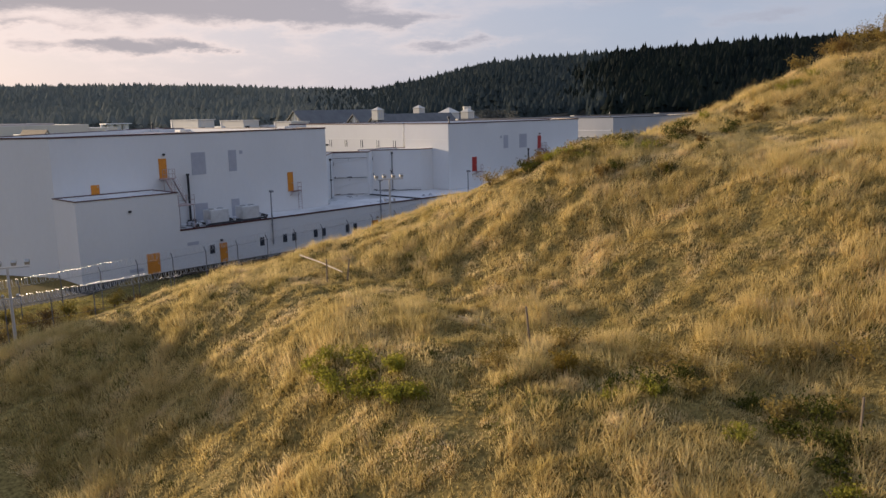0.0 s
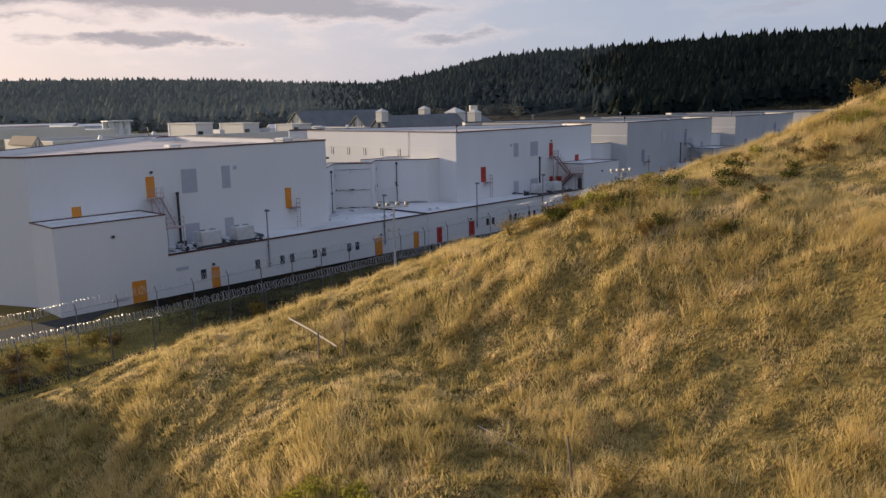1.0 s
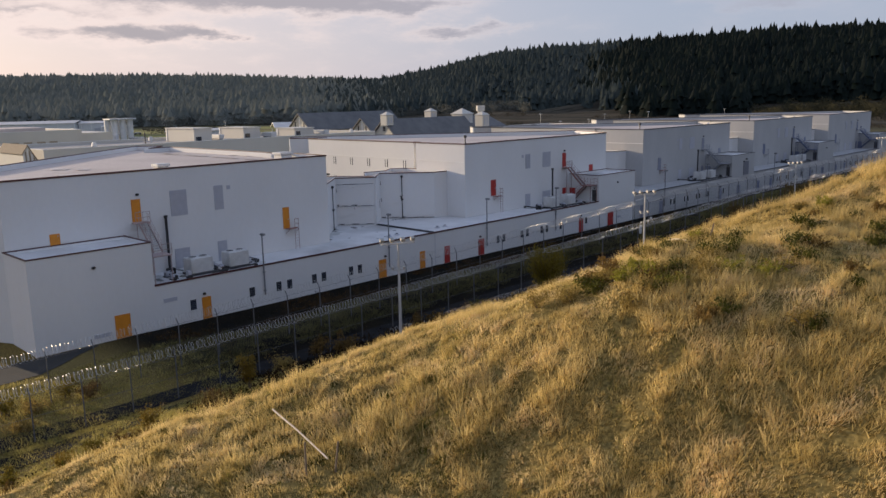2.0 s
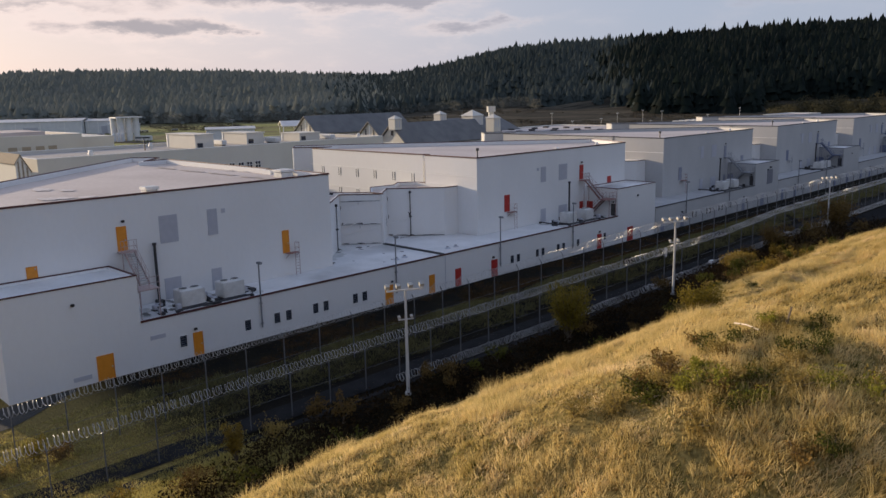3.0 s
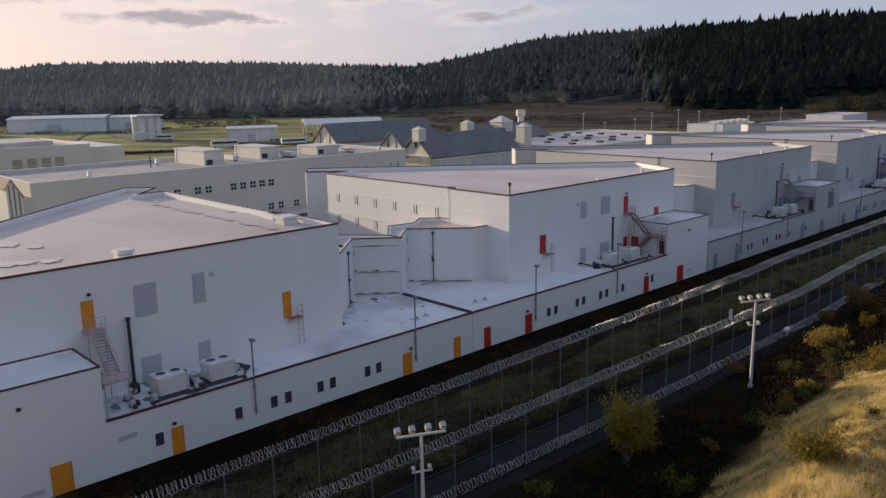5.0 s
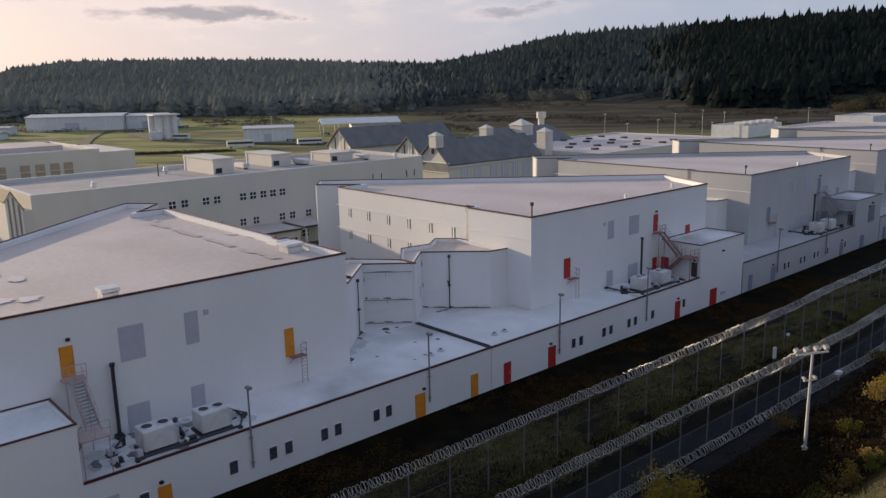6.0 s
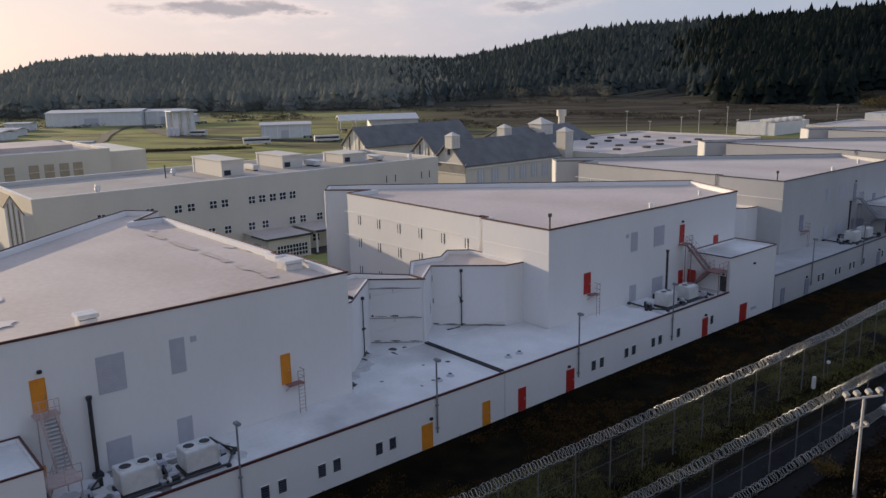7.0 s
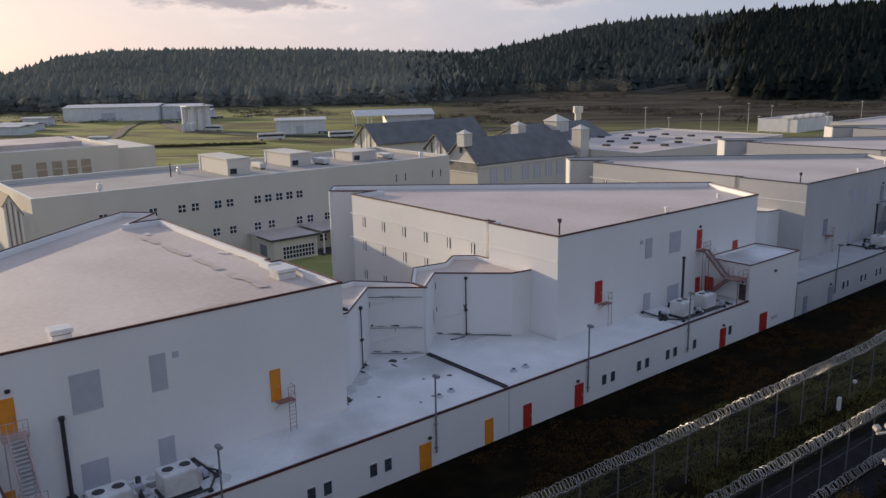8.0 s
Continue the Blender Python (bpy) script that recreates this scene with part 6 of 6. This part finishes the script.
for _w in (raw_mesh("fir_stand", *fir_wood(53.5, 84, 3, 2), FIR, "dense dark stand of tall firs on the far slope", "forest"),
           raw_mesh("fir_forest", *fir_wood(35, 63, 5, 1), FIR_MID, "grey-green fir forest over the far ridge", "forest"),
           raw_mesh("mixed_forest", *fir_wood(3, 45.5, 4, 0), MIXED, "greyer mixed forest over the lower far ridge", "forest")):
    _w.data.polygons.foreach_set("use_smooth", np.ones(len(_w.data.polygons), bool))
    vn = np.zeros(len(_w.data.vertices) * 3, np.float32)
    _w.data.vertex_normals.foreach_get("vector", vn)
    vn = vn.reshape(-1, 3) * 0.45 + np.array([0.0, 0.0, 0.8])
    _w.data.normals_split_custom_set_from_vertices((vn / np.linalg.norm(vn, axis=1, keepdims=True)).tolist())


# grey alder thicket along the foot of the woods
g = np.random.default_rng(61)
az, dr = g.uniform(4, 52, 1500), g.uniform(-34, 30, 1500)
r = far_hill(-33 - 900 * np.cos(np.radians(az)), 34.5 + 900 * np.sin(np.radians(az)))[3] + 25 * np.sin(az * 1.9) + 18 * np.sin(az * 5.3) + dr
kx, ky = -33 - r * np.cos(np.radians(az)), 34.5 + r * np.sin(np.radians(az))
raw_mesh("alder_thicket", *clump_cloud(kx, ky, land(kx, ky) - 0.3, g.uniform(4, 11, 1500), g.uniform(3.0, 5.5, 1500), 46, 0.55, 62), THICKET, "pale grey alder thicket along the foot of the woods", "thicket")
# olive deciduous wood before the firs, at the end of the plain
g = np.random.default_rng(71)
az, r = g.uniform(67.6, 84, 420), g.uniform(0, 1, 420)
r = 655 + 70 * r + 14 * np.sin(az * 3.0)
ox, oy = -20.9 - r * np.cos(np.radians(az)), 20.3 + r * np.sin(np.radians(az))
raw_mesh("olive_wood", *clump_cloud(ox, oy, land(ox, oy) - 0.3, g.uniform(5, 11.5, 420) * (0.6 + 0.4 * smooth((az - 67.6) / 2.5)), g.uniform(3.5, 6.5, 420), 90, 0.6, 72), OLIVE_WOOD, "olive-brown deciduous wood before the dark firs", "wood")
# scrub on the heath below the woods
g = np.random.default_rng(8)
az, r = g.uniform(8, 78, 3600), g.uniform(400, 900, 3600)
hx, hy = -33 - r * np.cos(np.radians(az)), 34.5 + r * np.sin(np.radians(az))
_f, rr_, az_, r0_, r1_ = far_hill(hx, hy)
ok = (rr_ > np.where(az_ > 36, 430, 560)) & (rr_ < r0_ + 240) & (np.sin(hx * 0.03 + 2 * np.sin(hy * 0.02)) + np.sin(hy * 0.045) > 0.1)
hx, hy = hx[ok], hy[ok]
hn = len(hx)
raw_mesh("heath_scrub", *clump_cloud(hx, hy, land(hx, hy) - 0.2, g.uniform(0.6, 2.4, hn), g.uniform(2.0, 7.0, hn), 44, 0.42, 9), HEATH, "low brown scrub on the heath before the forest", "scrub")


# ---- grass and bushes on the knoll ----
def patchy(x, y, f, ph):
    """A slow wavy field between about -1 and 1."""
    return (np.sin(f * x + ph + 1.7 * np.sin(0.63 * f * y + ph * 2)) + np.sin(0.83 * f * y - 0.4 * f * x + ph * 3 + 1.3 * np.sin(0.71 * f * x)) + 0.6 * np.sin(2.3 * f * x + 1.9 * f * y + ph)) / 2.6


def tussocks(n, blades, box_, tall, wide, spread, seed, keep, laid=0.3):
    """Tufts of single blades that lean outwards and with the wind."""
    g = np.random.default_rng(seed)
    x, y = g.uniform(box_[0], box_[1], n), g.uniform(box_[2], box_[3], n)
    ok = keep(x, y, g)
    x, y = x[ok], y[ok]
    n = len(x)
    vigour = np.clip(0.75 + 0.45 * patchy(x, y, 0.55, 0.4) + 0.2 * patchy(x, y, 1.9, 2.0), 0.3, 1.3) * g.uniform(0.7, 1.25, n)
    bend = 0.5 + 0.5 * patchy(x, y, 0.33, 1.2)
    c = np.repeat(np.arange(n), blades)
    k = len(c)
    th = g.uniform(0, 2 * math.pi, k)
    rad = spread * np.sqrt(g.uniform(0, 1, k)) * (0.6 + 0.5 * vigour[c])
    bx, by = x[c] + rad * np.cos(th), y[c] + rad * np.sin(th)
    bz = land(bx, by) - 0.04
    h = tall * vigour[c] * g.uniform(0.55, 1.15, k)
    wind = laid * (0.6 + 0.8 * bend[c])
    lx = np.cos(th) * g.uniform(0.1, 0.6, k) + wind * 0.75 + g.normal(0, 0.15, k)
    ly = np.sin(th) * g.uniform(0.1, 0.6, k) - wind * 0.55 + g.normal(0, 0.15, k)
    tip = np.stack([bx + lx * h, by + ly * h, bz + h * (1.0 - 0.30 * np.clip(np.hypot(lx, ly), 0, 2.2)) + 0.0], -1)
    face = th + g.normal(0, 0.8, k) + 1.57
    w = wide * g.uniform(0.6, 1.4, k)
    dx, dy = np.cos(face) * w, np.sin(face) * w
    V = np.stack([np.stack([bx - dx, by - dy, bz], -1), np.stack([bx + dx, by + dy, bz], -1), tip], 1).reshape(-1, 3)
    return V, np.arange(3 * k).reshape(-1, 3)


def in_sight(x, y):
    return (x > -44.6 + 2.6 * smooth((y - 36) / 10.0) + 2.6 * smooth((y - 66) / 14.0) + 0.8 * np.sin(y * 0.9) + 0.6 * np.sin(y * 2.3)) & (x < 2.5 - 0.25 * y) & ((y < 64) | (x < -21))


def on_knoll(x, y, g):
    return in_sight(x, y)


def weedy(x, y):
    """1 in the middle of the greener, weedy hollow round the fallen rail."""
    return np.exp(-((x + 30.5) / 8.5) ** 2 - ((y - 23.3) / 6.0) ** 2)


def big_tufts(x, y, g):
    return in_sight(x, y) & (g.uniform(0, 1, len(x)) < np.clip(0.45 + 0.8 * patchy(x, y, 0.7, 1.0), 0.03, 1) * (1 - 0.6 * weedy(x, y)))


def greenish(x, y, g):
    return in_sight(x, y) & (patchy(x, y, 0.28, 5.1) + 0.5 * patchy(x, y, 1.3, 0.2) + 0.95 * weedy(x, y) > 0.32) & (g.uniform(0, 1, len(x)) < 0.8)


raw_mesh("dry_grass", *tussocks(76000, 20, (-46.5, 1, 9, 100), 0.36, 0.019, 0.24, 21, on_knoll, 0.42), DRY, "matted dry tan grass over the knoll", "grass")
raw_mesh("straw_tussocks", *tussocks(30000, 34, (-46.5, 1, 9, 100), 0.74, 0.0105, 0.21, 24, big_tufts, 0.12), STRAW, "taller pale straw tussocks standing over the dry grass", "grass")
raw_mesh("green_grass", *tussocks(26000, 13, (-46.5, 1, 9, 100), 0.32, 0.012, 0.24, 22, greenish, 0.4), GREEN, "short olive-green grass among the dry tussocks", "grass")


def dark_spots(x, y, g):
    return in_sight(x, y) & (patchy(x, y, 1.9, 3.0) + 0.7 * patchy(x, y, 5.3, 1.1) + 0.72 * weedy(x, y) > 0.58)


# dark olive tufts, some put in to paint the shaded gaps between tussocks
raw_mesh("dark_tufts", *tussocks(34000, 14, (-44, 1, 9, 100), 0.34, 0.016, 0.13, 27, dark_spots, 0.2), HERB, "small dark olive tufts scattered through the dry grass", "grass")


def between_fences(x, y, g):
    xi, xo = fence_in(y)[0], fence_out(y)[0]
    return (x > xi - 6.5 - 1.5 * np.sin(y * 0.23)) & (x < xi + 0.45 * (xo - xi) + 0.4 * np.sin(y * 0.7)) & (patchy(x, y, 0.5, 2.2) > -0.75) & (g.uniform(0, 1, len(x)) < np.clip((y - 31) / 7, 0.0, 1))


def by_the_wall(x, y, g):
    return (patchy(x, y, 0.3, 2.2) > -0.1) & ((x < fence_in(y)[0] - 6.5) | (x > fence_out(y)[0] + 4.0))


raw_mesh("yard_grass", *tussocks(62000, 9, (-74, -51, 8, 180), 0.45, 0.02, 0.35, 23, between_fences), YARD, "rough olive grass between the perimeter fences", "grass")
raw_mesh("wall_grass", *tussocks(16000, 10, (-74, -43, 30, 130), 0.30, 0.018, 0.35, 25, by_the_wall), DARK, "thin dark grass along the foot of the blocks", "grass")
raw_mesh("lawn_grass", *tussocks(26000, 10, (-88, -44, 6, 40), 0.34, 0.026, 0.34, 26, lambda x, y, g: (g.uniform(0, 1, len(x)) < np.clip((39 - y) / 6, 0, 1)) & ((x > -70.8) | ((x < -75.9) & (y < 23)))), LAWN, "short olive lawn grass at the end of the yard", "grass")
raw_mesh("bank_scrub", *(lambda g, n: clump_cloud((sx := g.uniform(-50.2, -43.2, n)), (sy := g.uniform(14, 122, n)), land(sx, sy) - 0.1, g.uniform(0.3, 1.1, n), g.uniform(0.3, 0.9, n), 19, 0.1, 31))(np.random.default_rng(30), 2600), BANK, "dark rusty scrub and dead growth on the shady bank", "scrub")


def growth(g, n):
    x, y = g.uniform(-75.0, -63.0, n), g.uniform(38, 135, n)
    ok = (patchy(x, y, 0.4, 3.3) + 0.5 * patchy(x, y, 1.1, 0.7) > -0.1) & (x < fence_in(y)[0] - 5.0)
    x, y = x[ok], y[ok]
    return clump_cloud(x, y, land(x, y) - 0.1, g.uniform(0.15, 0.5, len(x)), g.uniform(0.3, 0.9, len(x)), 30, 0.07, 34)


raw_mesh("wall_growth", *growth(np.random.default_rng(33), 3000), SHADE_GROWTH, "low dark rusty growth between the blocks and the inner fence", "scrub")


def bush(name, label, x, y, h, r, n, leaf, material, seed, stems=14):
    z = ground_at(x, y) - 0.05
    ob = thing(name, (x, y, z), label, "bush")
    rnd = random.Random(seed)
    g = np.random.default_rng(seed)
    tips = []
    for k in range(stems):
        a, q, t = rnd.uniform(0, 6.283), r * rnd.uniform(0.25, 0.85), h * rnd.uniform(0.55, 0.98)
        mid = (x + math.cos(a) * q * 0.4, y + math.sin(a) * q * 0.4, z + t * 0.55)
        end = (x + math.cos(a) * q, y + math.sin(a) * q, z + t)
        if k < (stems if h > 1.7 else 3):
            part("stem", tubed([(x + rnd.uniform(-0.1, 0.1) * r, y + rnd.uniform(-0.1, 0.1) * r, z), mid, end], 0.03 + 0.012 * h * 0.5, 5, 0.008), BARK, ob)
        tips.append((mid, end))
    # leaves gather round the stems in uneven sprays
    T = np.array(tips)
    c = g.integers(0, stems, n)
    s = g.uniform(-0.1, 1.12, n)[:, None]
    p = T[c, 0] + (T[c, 1] - T[c, 0]) * s + g.normal(0, 0.13 * r, (n, 3))
    p[:, 2] = np.maximum(p[:, 2], z + 0.05)
    a = g.normal(0, 1, (n, 3)) + np.array([0, 0, 0.7])
    a /= np.linalg.norm(a, axis=1, keepdims=True)
    b = np.cross(a, g.normal(0, 1, (n, 3)))
    b /= np.linalg.norm(b, axis=1, keepdims=True)
    q = leaf * g.uniform(0.6, 1.4, n)[:, None]
    V = np.stack([p - a * q, p + b * q * 0.45, p + a * q, p - b * q * 0.45], 1).reshape(-1, 3) - np.array([x, y, z])
    i = np.arange(n) * 4
    lv = raw_mesh("foliage", V, np.stack([i, i + 1, i + 2, i + 3], -1), material, "", "")
    del lv["kind"]
    lv.parent = ob
    return ob


bush("bush", "tall yellow-green bush below the road beside the fence, darkened for shade", -48.0, 60.5, 4.4, 1.9, 5600, 0.10, OLIVE, 1, 34)
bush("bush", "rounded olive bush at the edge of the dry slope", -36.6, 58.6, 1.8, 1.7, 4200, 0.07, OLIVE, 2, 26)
bush("bush", "golden autumn bush low on the bank", -46.0, 86.6, 1.6, 1.3, 2200, 0.09, GOLD, 3, 20)
bush("bush", "small golden bush on the bank", -45.7, 93.0, 1.6, 0.9, 1500, 0.08, GOLD, 4, 16)
bush("bush", "golden shrub near the fence at the foot of the knoll", -50.5, 33.5, 2.2, 0.9, 1500, 0.08, GOLD, 5, 14)
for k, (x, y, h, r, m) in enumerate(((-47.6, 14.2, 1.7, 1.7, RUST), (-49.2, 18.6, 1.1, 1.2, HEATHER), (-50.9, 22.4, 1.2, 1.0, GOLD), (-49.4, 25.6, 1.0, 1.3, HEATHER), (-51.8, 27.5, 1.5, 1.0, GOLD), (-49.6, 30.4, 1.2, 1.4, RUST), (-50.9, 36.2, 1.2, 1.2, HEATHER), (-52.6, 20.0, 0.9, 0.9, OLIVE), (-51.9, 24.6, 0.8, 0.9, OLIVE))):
    bush("shrub", "rusty and golden autumn shrub beside the outer fence", x, y, h, r, 900, 0.07, m, 60 + k, 12)
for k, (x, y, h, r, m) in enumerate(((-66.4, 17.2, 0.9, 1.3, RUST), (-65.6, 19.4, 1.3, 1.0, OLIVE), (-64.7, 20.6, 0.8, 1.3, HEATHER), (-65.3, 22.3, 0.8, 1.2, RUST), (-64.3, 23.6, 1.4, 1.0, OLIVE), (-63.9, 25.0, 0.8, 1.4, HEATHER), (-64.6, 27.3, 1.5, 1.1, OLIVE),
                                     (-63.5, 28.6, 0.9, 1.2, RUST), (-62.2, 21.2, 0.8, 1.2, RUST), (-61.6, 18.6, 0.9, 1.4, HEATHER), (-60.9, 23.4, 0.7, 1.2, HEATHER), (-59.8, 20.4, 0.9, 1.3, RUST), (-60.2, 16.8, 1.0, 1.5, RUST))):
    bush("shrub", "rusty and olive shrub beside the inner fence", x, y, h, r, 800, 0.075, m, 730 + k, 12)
# mostly near-black shrubs, added where the bank lies in deep shade
for k in range(16):
    rx, ry = (-44.6 - (k * 0.618 % 1) * 5.0), 97.0 + k * 2.1
    bush("shrub", "withered shrub on the shady bank, mostly coloured near black for shade", rx, ry, 1.3 + (k * 0.37 % 1) * 1.4, 1.6 + (k * 0.71 % 1), 900, 0.1, RUST if k % 4 == 0 else BANK, 400 + k, 12)
bush("bush", "rusty bush on the shady bank", -48.5, 99.5, 3.0, 2.2, 2600, 0.1, RUST, 6, 18)
bush("bush", "rusty low bush beside a golden one on the bank", -46.2, 84.2, 1.7, 1.4, 1800, 0.09, HEATHER, 16, 14)
bush("bush", "dark bush behind the light mast", -49.0, 120.0, 4.2, 3.0, 3600, 0.13, RUST, 7, 20)
rnd = random.Random(17)
k = 0
while k < 46:
    x, y = rnd.uniform(-52.0, -42.5), rnd.uniform(18, 118)
    if abs(y - 44.9) < 2 or abs(y - 75.4) < 2:
        continue
    k += 1
    bush("shrub", "low rusty scrub on the shady bank below the knoll", x, y, rnd.uniform(0.6, 1.6), rnd.uniform(0.6, 1.5), 420, 0.1, rnd.choice((RUST, RUST, HERB)), 100 + k, 9)
# brambles, herbs and withered heather in the hollows of the slope
for label, spots, r, up, n, leaf, m in (
        ("low yellow-green bramble tangle in the dry grass", ((-22.3, 16.5), (-20.3, 15.9), (-20.2, 16.9), (-18.9, 16.0), (-18.5, 17.0), (-17.1, 16.4), (-17.7, 16.0), (-21.6, 17.0), (-19.4, 16.5), (-21.3, 16.2)), 0.75, 0.5, 800, 0.055, BRAMBLE),
        ("upright yellow-green shrub in the dry grass", ((-13.6, 19.6), (-13.2, 19.1)), 0.55, 1.2, 700, 0.05, GOLD),
        ("bright green low herbs in a hollow of the slope", ((-11.2, 18.4), (-10.2, 18.8), (-7.4, 18.0), (-4.6, 17.2), (-25.0, 34.6), (-24.8, 35.1), (-22.8, 35.0)), 0.6, 0.4, 500, 0.05, BRAMBLE),
        ("dark green herbs in a hollow of the slope", ((-11.6, 19.1), (-10.6, 19.4), (-9.9, 20.8), (-6.5, 19.0), (-6.3, 20.1), (-7.8, 19.9), (-5.1, 18.7), (-5.5, 18.9), (-5.0, 17.9), (-25.6, 37.8), (-24.7, 38.1), (-23.4, 40.2), (-23.2, 41.1), (-26.1, 34.2), (-24.4, 35.1), (-23.0, 37.7), (-22.4, 38.0), (-36.6, 66.0)), 0.75, 0.45, 620, 0.05, HERB),
        ("withered brown heather in the dry grass", ((-12.4, 19.8), (-11.5, 21.6), (-10.5, 21.1), (-10.3, 22.5), (-9.0, 21.2), (-8.7, 22.9), (-7.8, 23.4), (-6.3, 23.7), (-7.0, 19.7), (-14.5, 21.4), (-16.1, 19.9), (-15.5, 18.6), (-5.6, 20.6), (-9.2, 19.6), (-24.9, 37.0), (-24.6, 39.5), (-23.9, 39.3), (-25.8, 35.0), (-26.8, 33.8), (-23.7, 35.7), (-23.2, 36.2), (-23.5, 34.4), (-22.1, 35.7), (-28.1, 33.4), (-22.6, 37.0), (-18.0, 47.5), (-14.5, 50.5), (-12.0, 52.0)), 0.85, 0.6, 700, 0.045, HEATHER)):
    for x, y in spots:
        k += 1
        q = r * rnd.uniform(0.75, 1.3)
        bush("bramble_patch" if m is BRAMBLE else "herb_patch" if m is HERB else "shrub" if m is GOLD else "heather_patch", label, x, y, q * up * rnd.uniform(0.8, 1.3), q, n, leaf, m, 300 + k, 12)

# scrub over the far shoulder of the knoll
rnd = random.Random(77)
for n in range(26):
    q = n / 25
    x, y = -42.6 + 4.6 * q + rnd.uniform(-1.6, 1.0), 68.0 + 24.0 * q + rnd.uniform(-1.5, 1.5)
    bush("shrub", "low golden and rusty scrub on the far shoulder of the knoll", x, y, rnd.uniform(0.5, 1.2), rnd.uniform(0.7, 1.4), 500, 0.08, (HEATHER, HERB, RUST, GOLD, HERB)[n % 5], 1200 + n, 10)
# rusty growth along the crest and a dark weedy hollow on the upper slope
rnd = random.Random(91)
for n in range(16):
    x, y = -17.5 + 7.5 * n / 15 + rnd.uniform(-0.4, 0.4), 51.2 + rnd.uniform(-1.0, 1.6)
    bush("heather_patch", "rusty heather growth along the crest of the knoll", x, y, rnd.uniform(0.7, 1.25), rnd.uniform(0.8, 1.3), 900, 0.05, (HEATHER, RUST_DRY, HEATHER)[n % 3], 800 + n, 12)
for n, (x, y) in enumerate(((-16.9, 47.6), (-16.2, 48.3), (-17.6, 47.2))):
    bush("bramble_patch", "low yellow-green bramble tangle in the dry grass", x, y, 0.5, 0.7, 600, 0.05, BRAMBLE, 830 + n, 12)
for n in range(54):
    x, y = rnd.uniform(-27.5, -16.5), rnd.uniform(33.0, 45.5)
    if y > 41.5 and x < -24:
        continue
    q = rnd.uniform(0.35, 0.85)
    m = (HERB, RUST_DRY, HEATHER, RUST_DRY, HERB, BRAMBLE)[n % 6]
    bush("weed_patch", "dark and rusty weeds in a hollow of the slope", x, y, q * rnd.uniform(0.5, 0.9), q, 420, 0.05, m, 850 + n, 9)

# weathered rails and stakes left on the slope
def rail_on(p, q, r, name, label, material, lift=0.25):
    ob = thing(name, (p[0], p[1], ground_at(*p)), label, "rail" if "rail" in name else "stake")
    a, b = Vector((p[0], p[1], ground_at(*p) + lift)), Vector((q[0], q[1], ground_at(*q) + lift * 0.6))
    part("shaft", tubed([a, a.lerp(b, 0.5) + Vector((0, 0, 0.05)), b], r, 7, r * 0.8), material, ob)
    return ob


rail_on((-34.3, 24.75), (-29.55, 23.75), 0.036, "fallen_rail", "long bleached wooden rail lying across stakes in the grass", WOOD, 0.75)
rail_on((-25.9, 39.9), (-24.6, 38.9), 0.03, "fallen_rail", "pale broken branch lying among the weeds", WOOD, 0.45)
rail_on((-22.0, 22.4), (-17.6, 21.4), 0.022, "fallen_rail", "bleached wooden rail half sunk in the dry grass", WOOD, 0.06)
for x, y, h, lean in ((-29.9, 23.1, 1.2, 0.0), (-29.4, 23.9, 1.1, 0.3), (-15.9, 20.9, 1.3, -0.25), (-5.0, 19.3, 1.1, 0.05), (-24.3, 40.2, 0.9, 0.4)):
    z = ground_at(x, y)
    ob = thing("stake", (x, y, z), "old leaning wooden stake in the dry grass", "stake", "stakes on the slope")
    part("shaft", tubed([(x, y, z - 0.2), (x + lean * 0.5, y + lean * 0.3, z + h)], 0.045, 6, 0.035), STAKE, ob)


# an unseen tree beside the knoll, added for the shade it casts across the slope
tx, ty = -50.5, 11.3
tree = thing("tree", (tx, ty, ground_at(tx, ty)), "unseen rusty tree added at the foot of the knoll to shade the slope", "tree")
tz = ground_at(tx, ty) - 0.1
part("trunk", tubed([(tx, ty, tz), (tx + 0.1, ty - 0.1, tz + 2.5), (tx, ty, tz + 6.5)], 0.28, 9, 0.08), BARK, tree)
rnd = random.Random(77)
crown = []
for k in range(16):
    a, e = k * 2.399, rnd.uniform(0.25, 1.0)
    z0 = tz + 2.9 + 3.3 * k / 16
    p = (tx, ty, z0)
    q = (tx + math.cos(a) * 1.75 * (1.1 - 0.4 * k / 16), ty + math.sin(a) * 1.75 * (1.1 - 0.4 * k / 16), z0 + 0.8 + 1.3 * e)
    part("limb", tubed([p, ((p[0] + q[0]) / 2, (p[1] + q[1]) / 2, (p[2] + q[2]) / 2 + 0.15), q], 0.09, 6, 0.02), BARK, tree)
    crown.append((p, q))
T = np.array(crown)
g = np.random.default_rng(78)
n = 20000
c, t_ = g.integers(0, 16, n), g.uniform(0.3, 1.1, n)[:, None]
P = T[c, 0] + (T[c, 1] - T[c, 0]) * t_ + g.normal(0, 0.42, (n, 3))
a = g.normal(0, 1, (n, 3))
a /= np.linalg.norm(a, axis=1, keepdims=True)
b = np.cross(a, g.normal(0, 1, (n, 3)))
b /= np.linalg.norm(b, axis=1, keepdims=True)
q = 0.23 * g.uniform(0.6, 1.4, n)[:, None]
V = np.stack([P - a * q, P + b * q * 0.5, P + a * q, P - b * q * 0.5], 1).reshape(-1, 3) - np.array(tree.location)
i = np.arange(n) * 4
lv = raw_mesh("crown", V, np.stack([i, i + 1, i + 2, i + 3], -1), RUST, "", "")
del lv["kind"]
lv.parent = tree
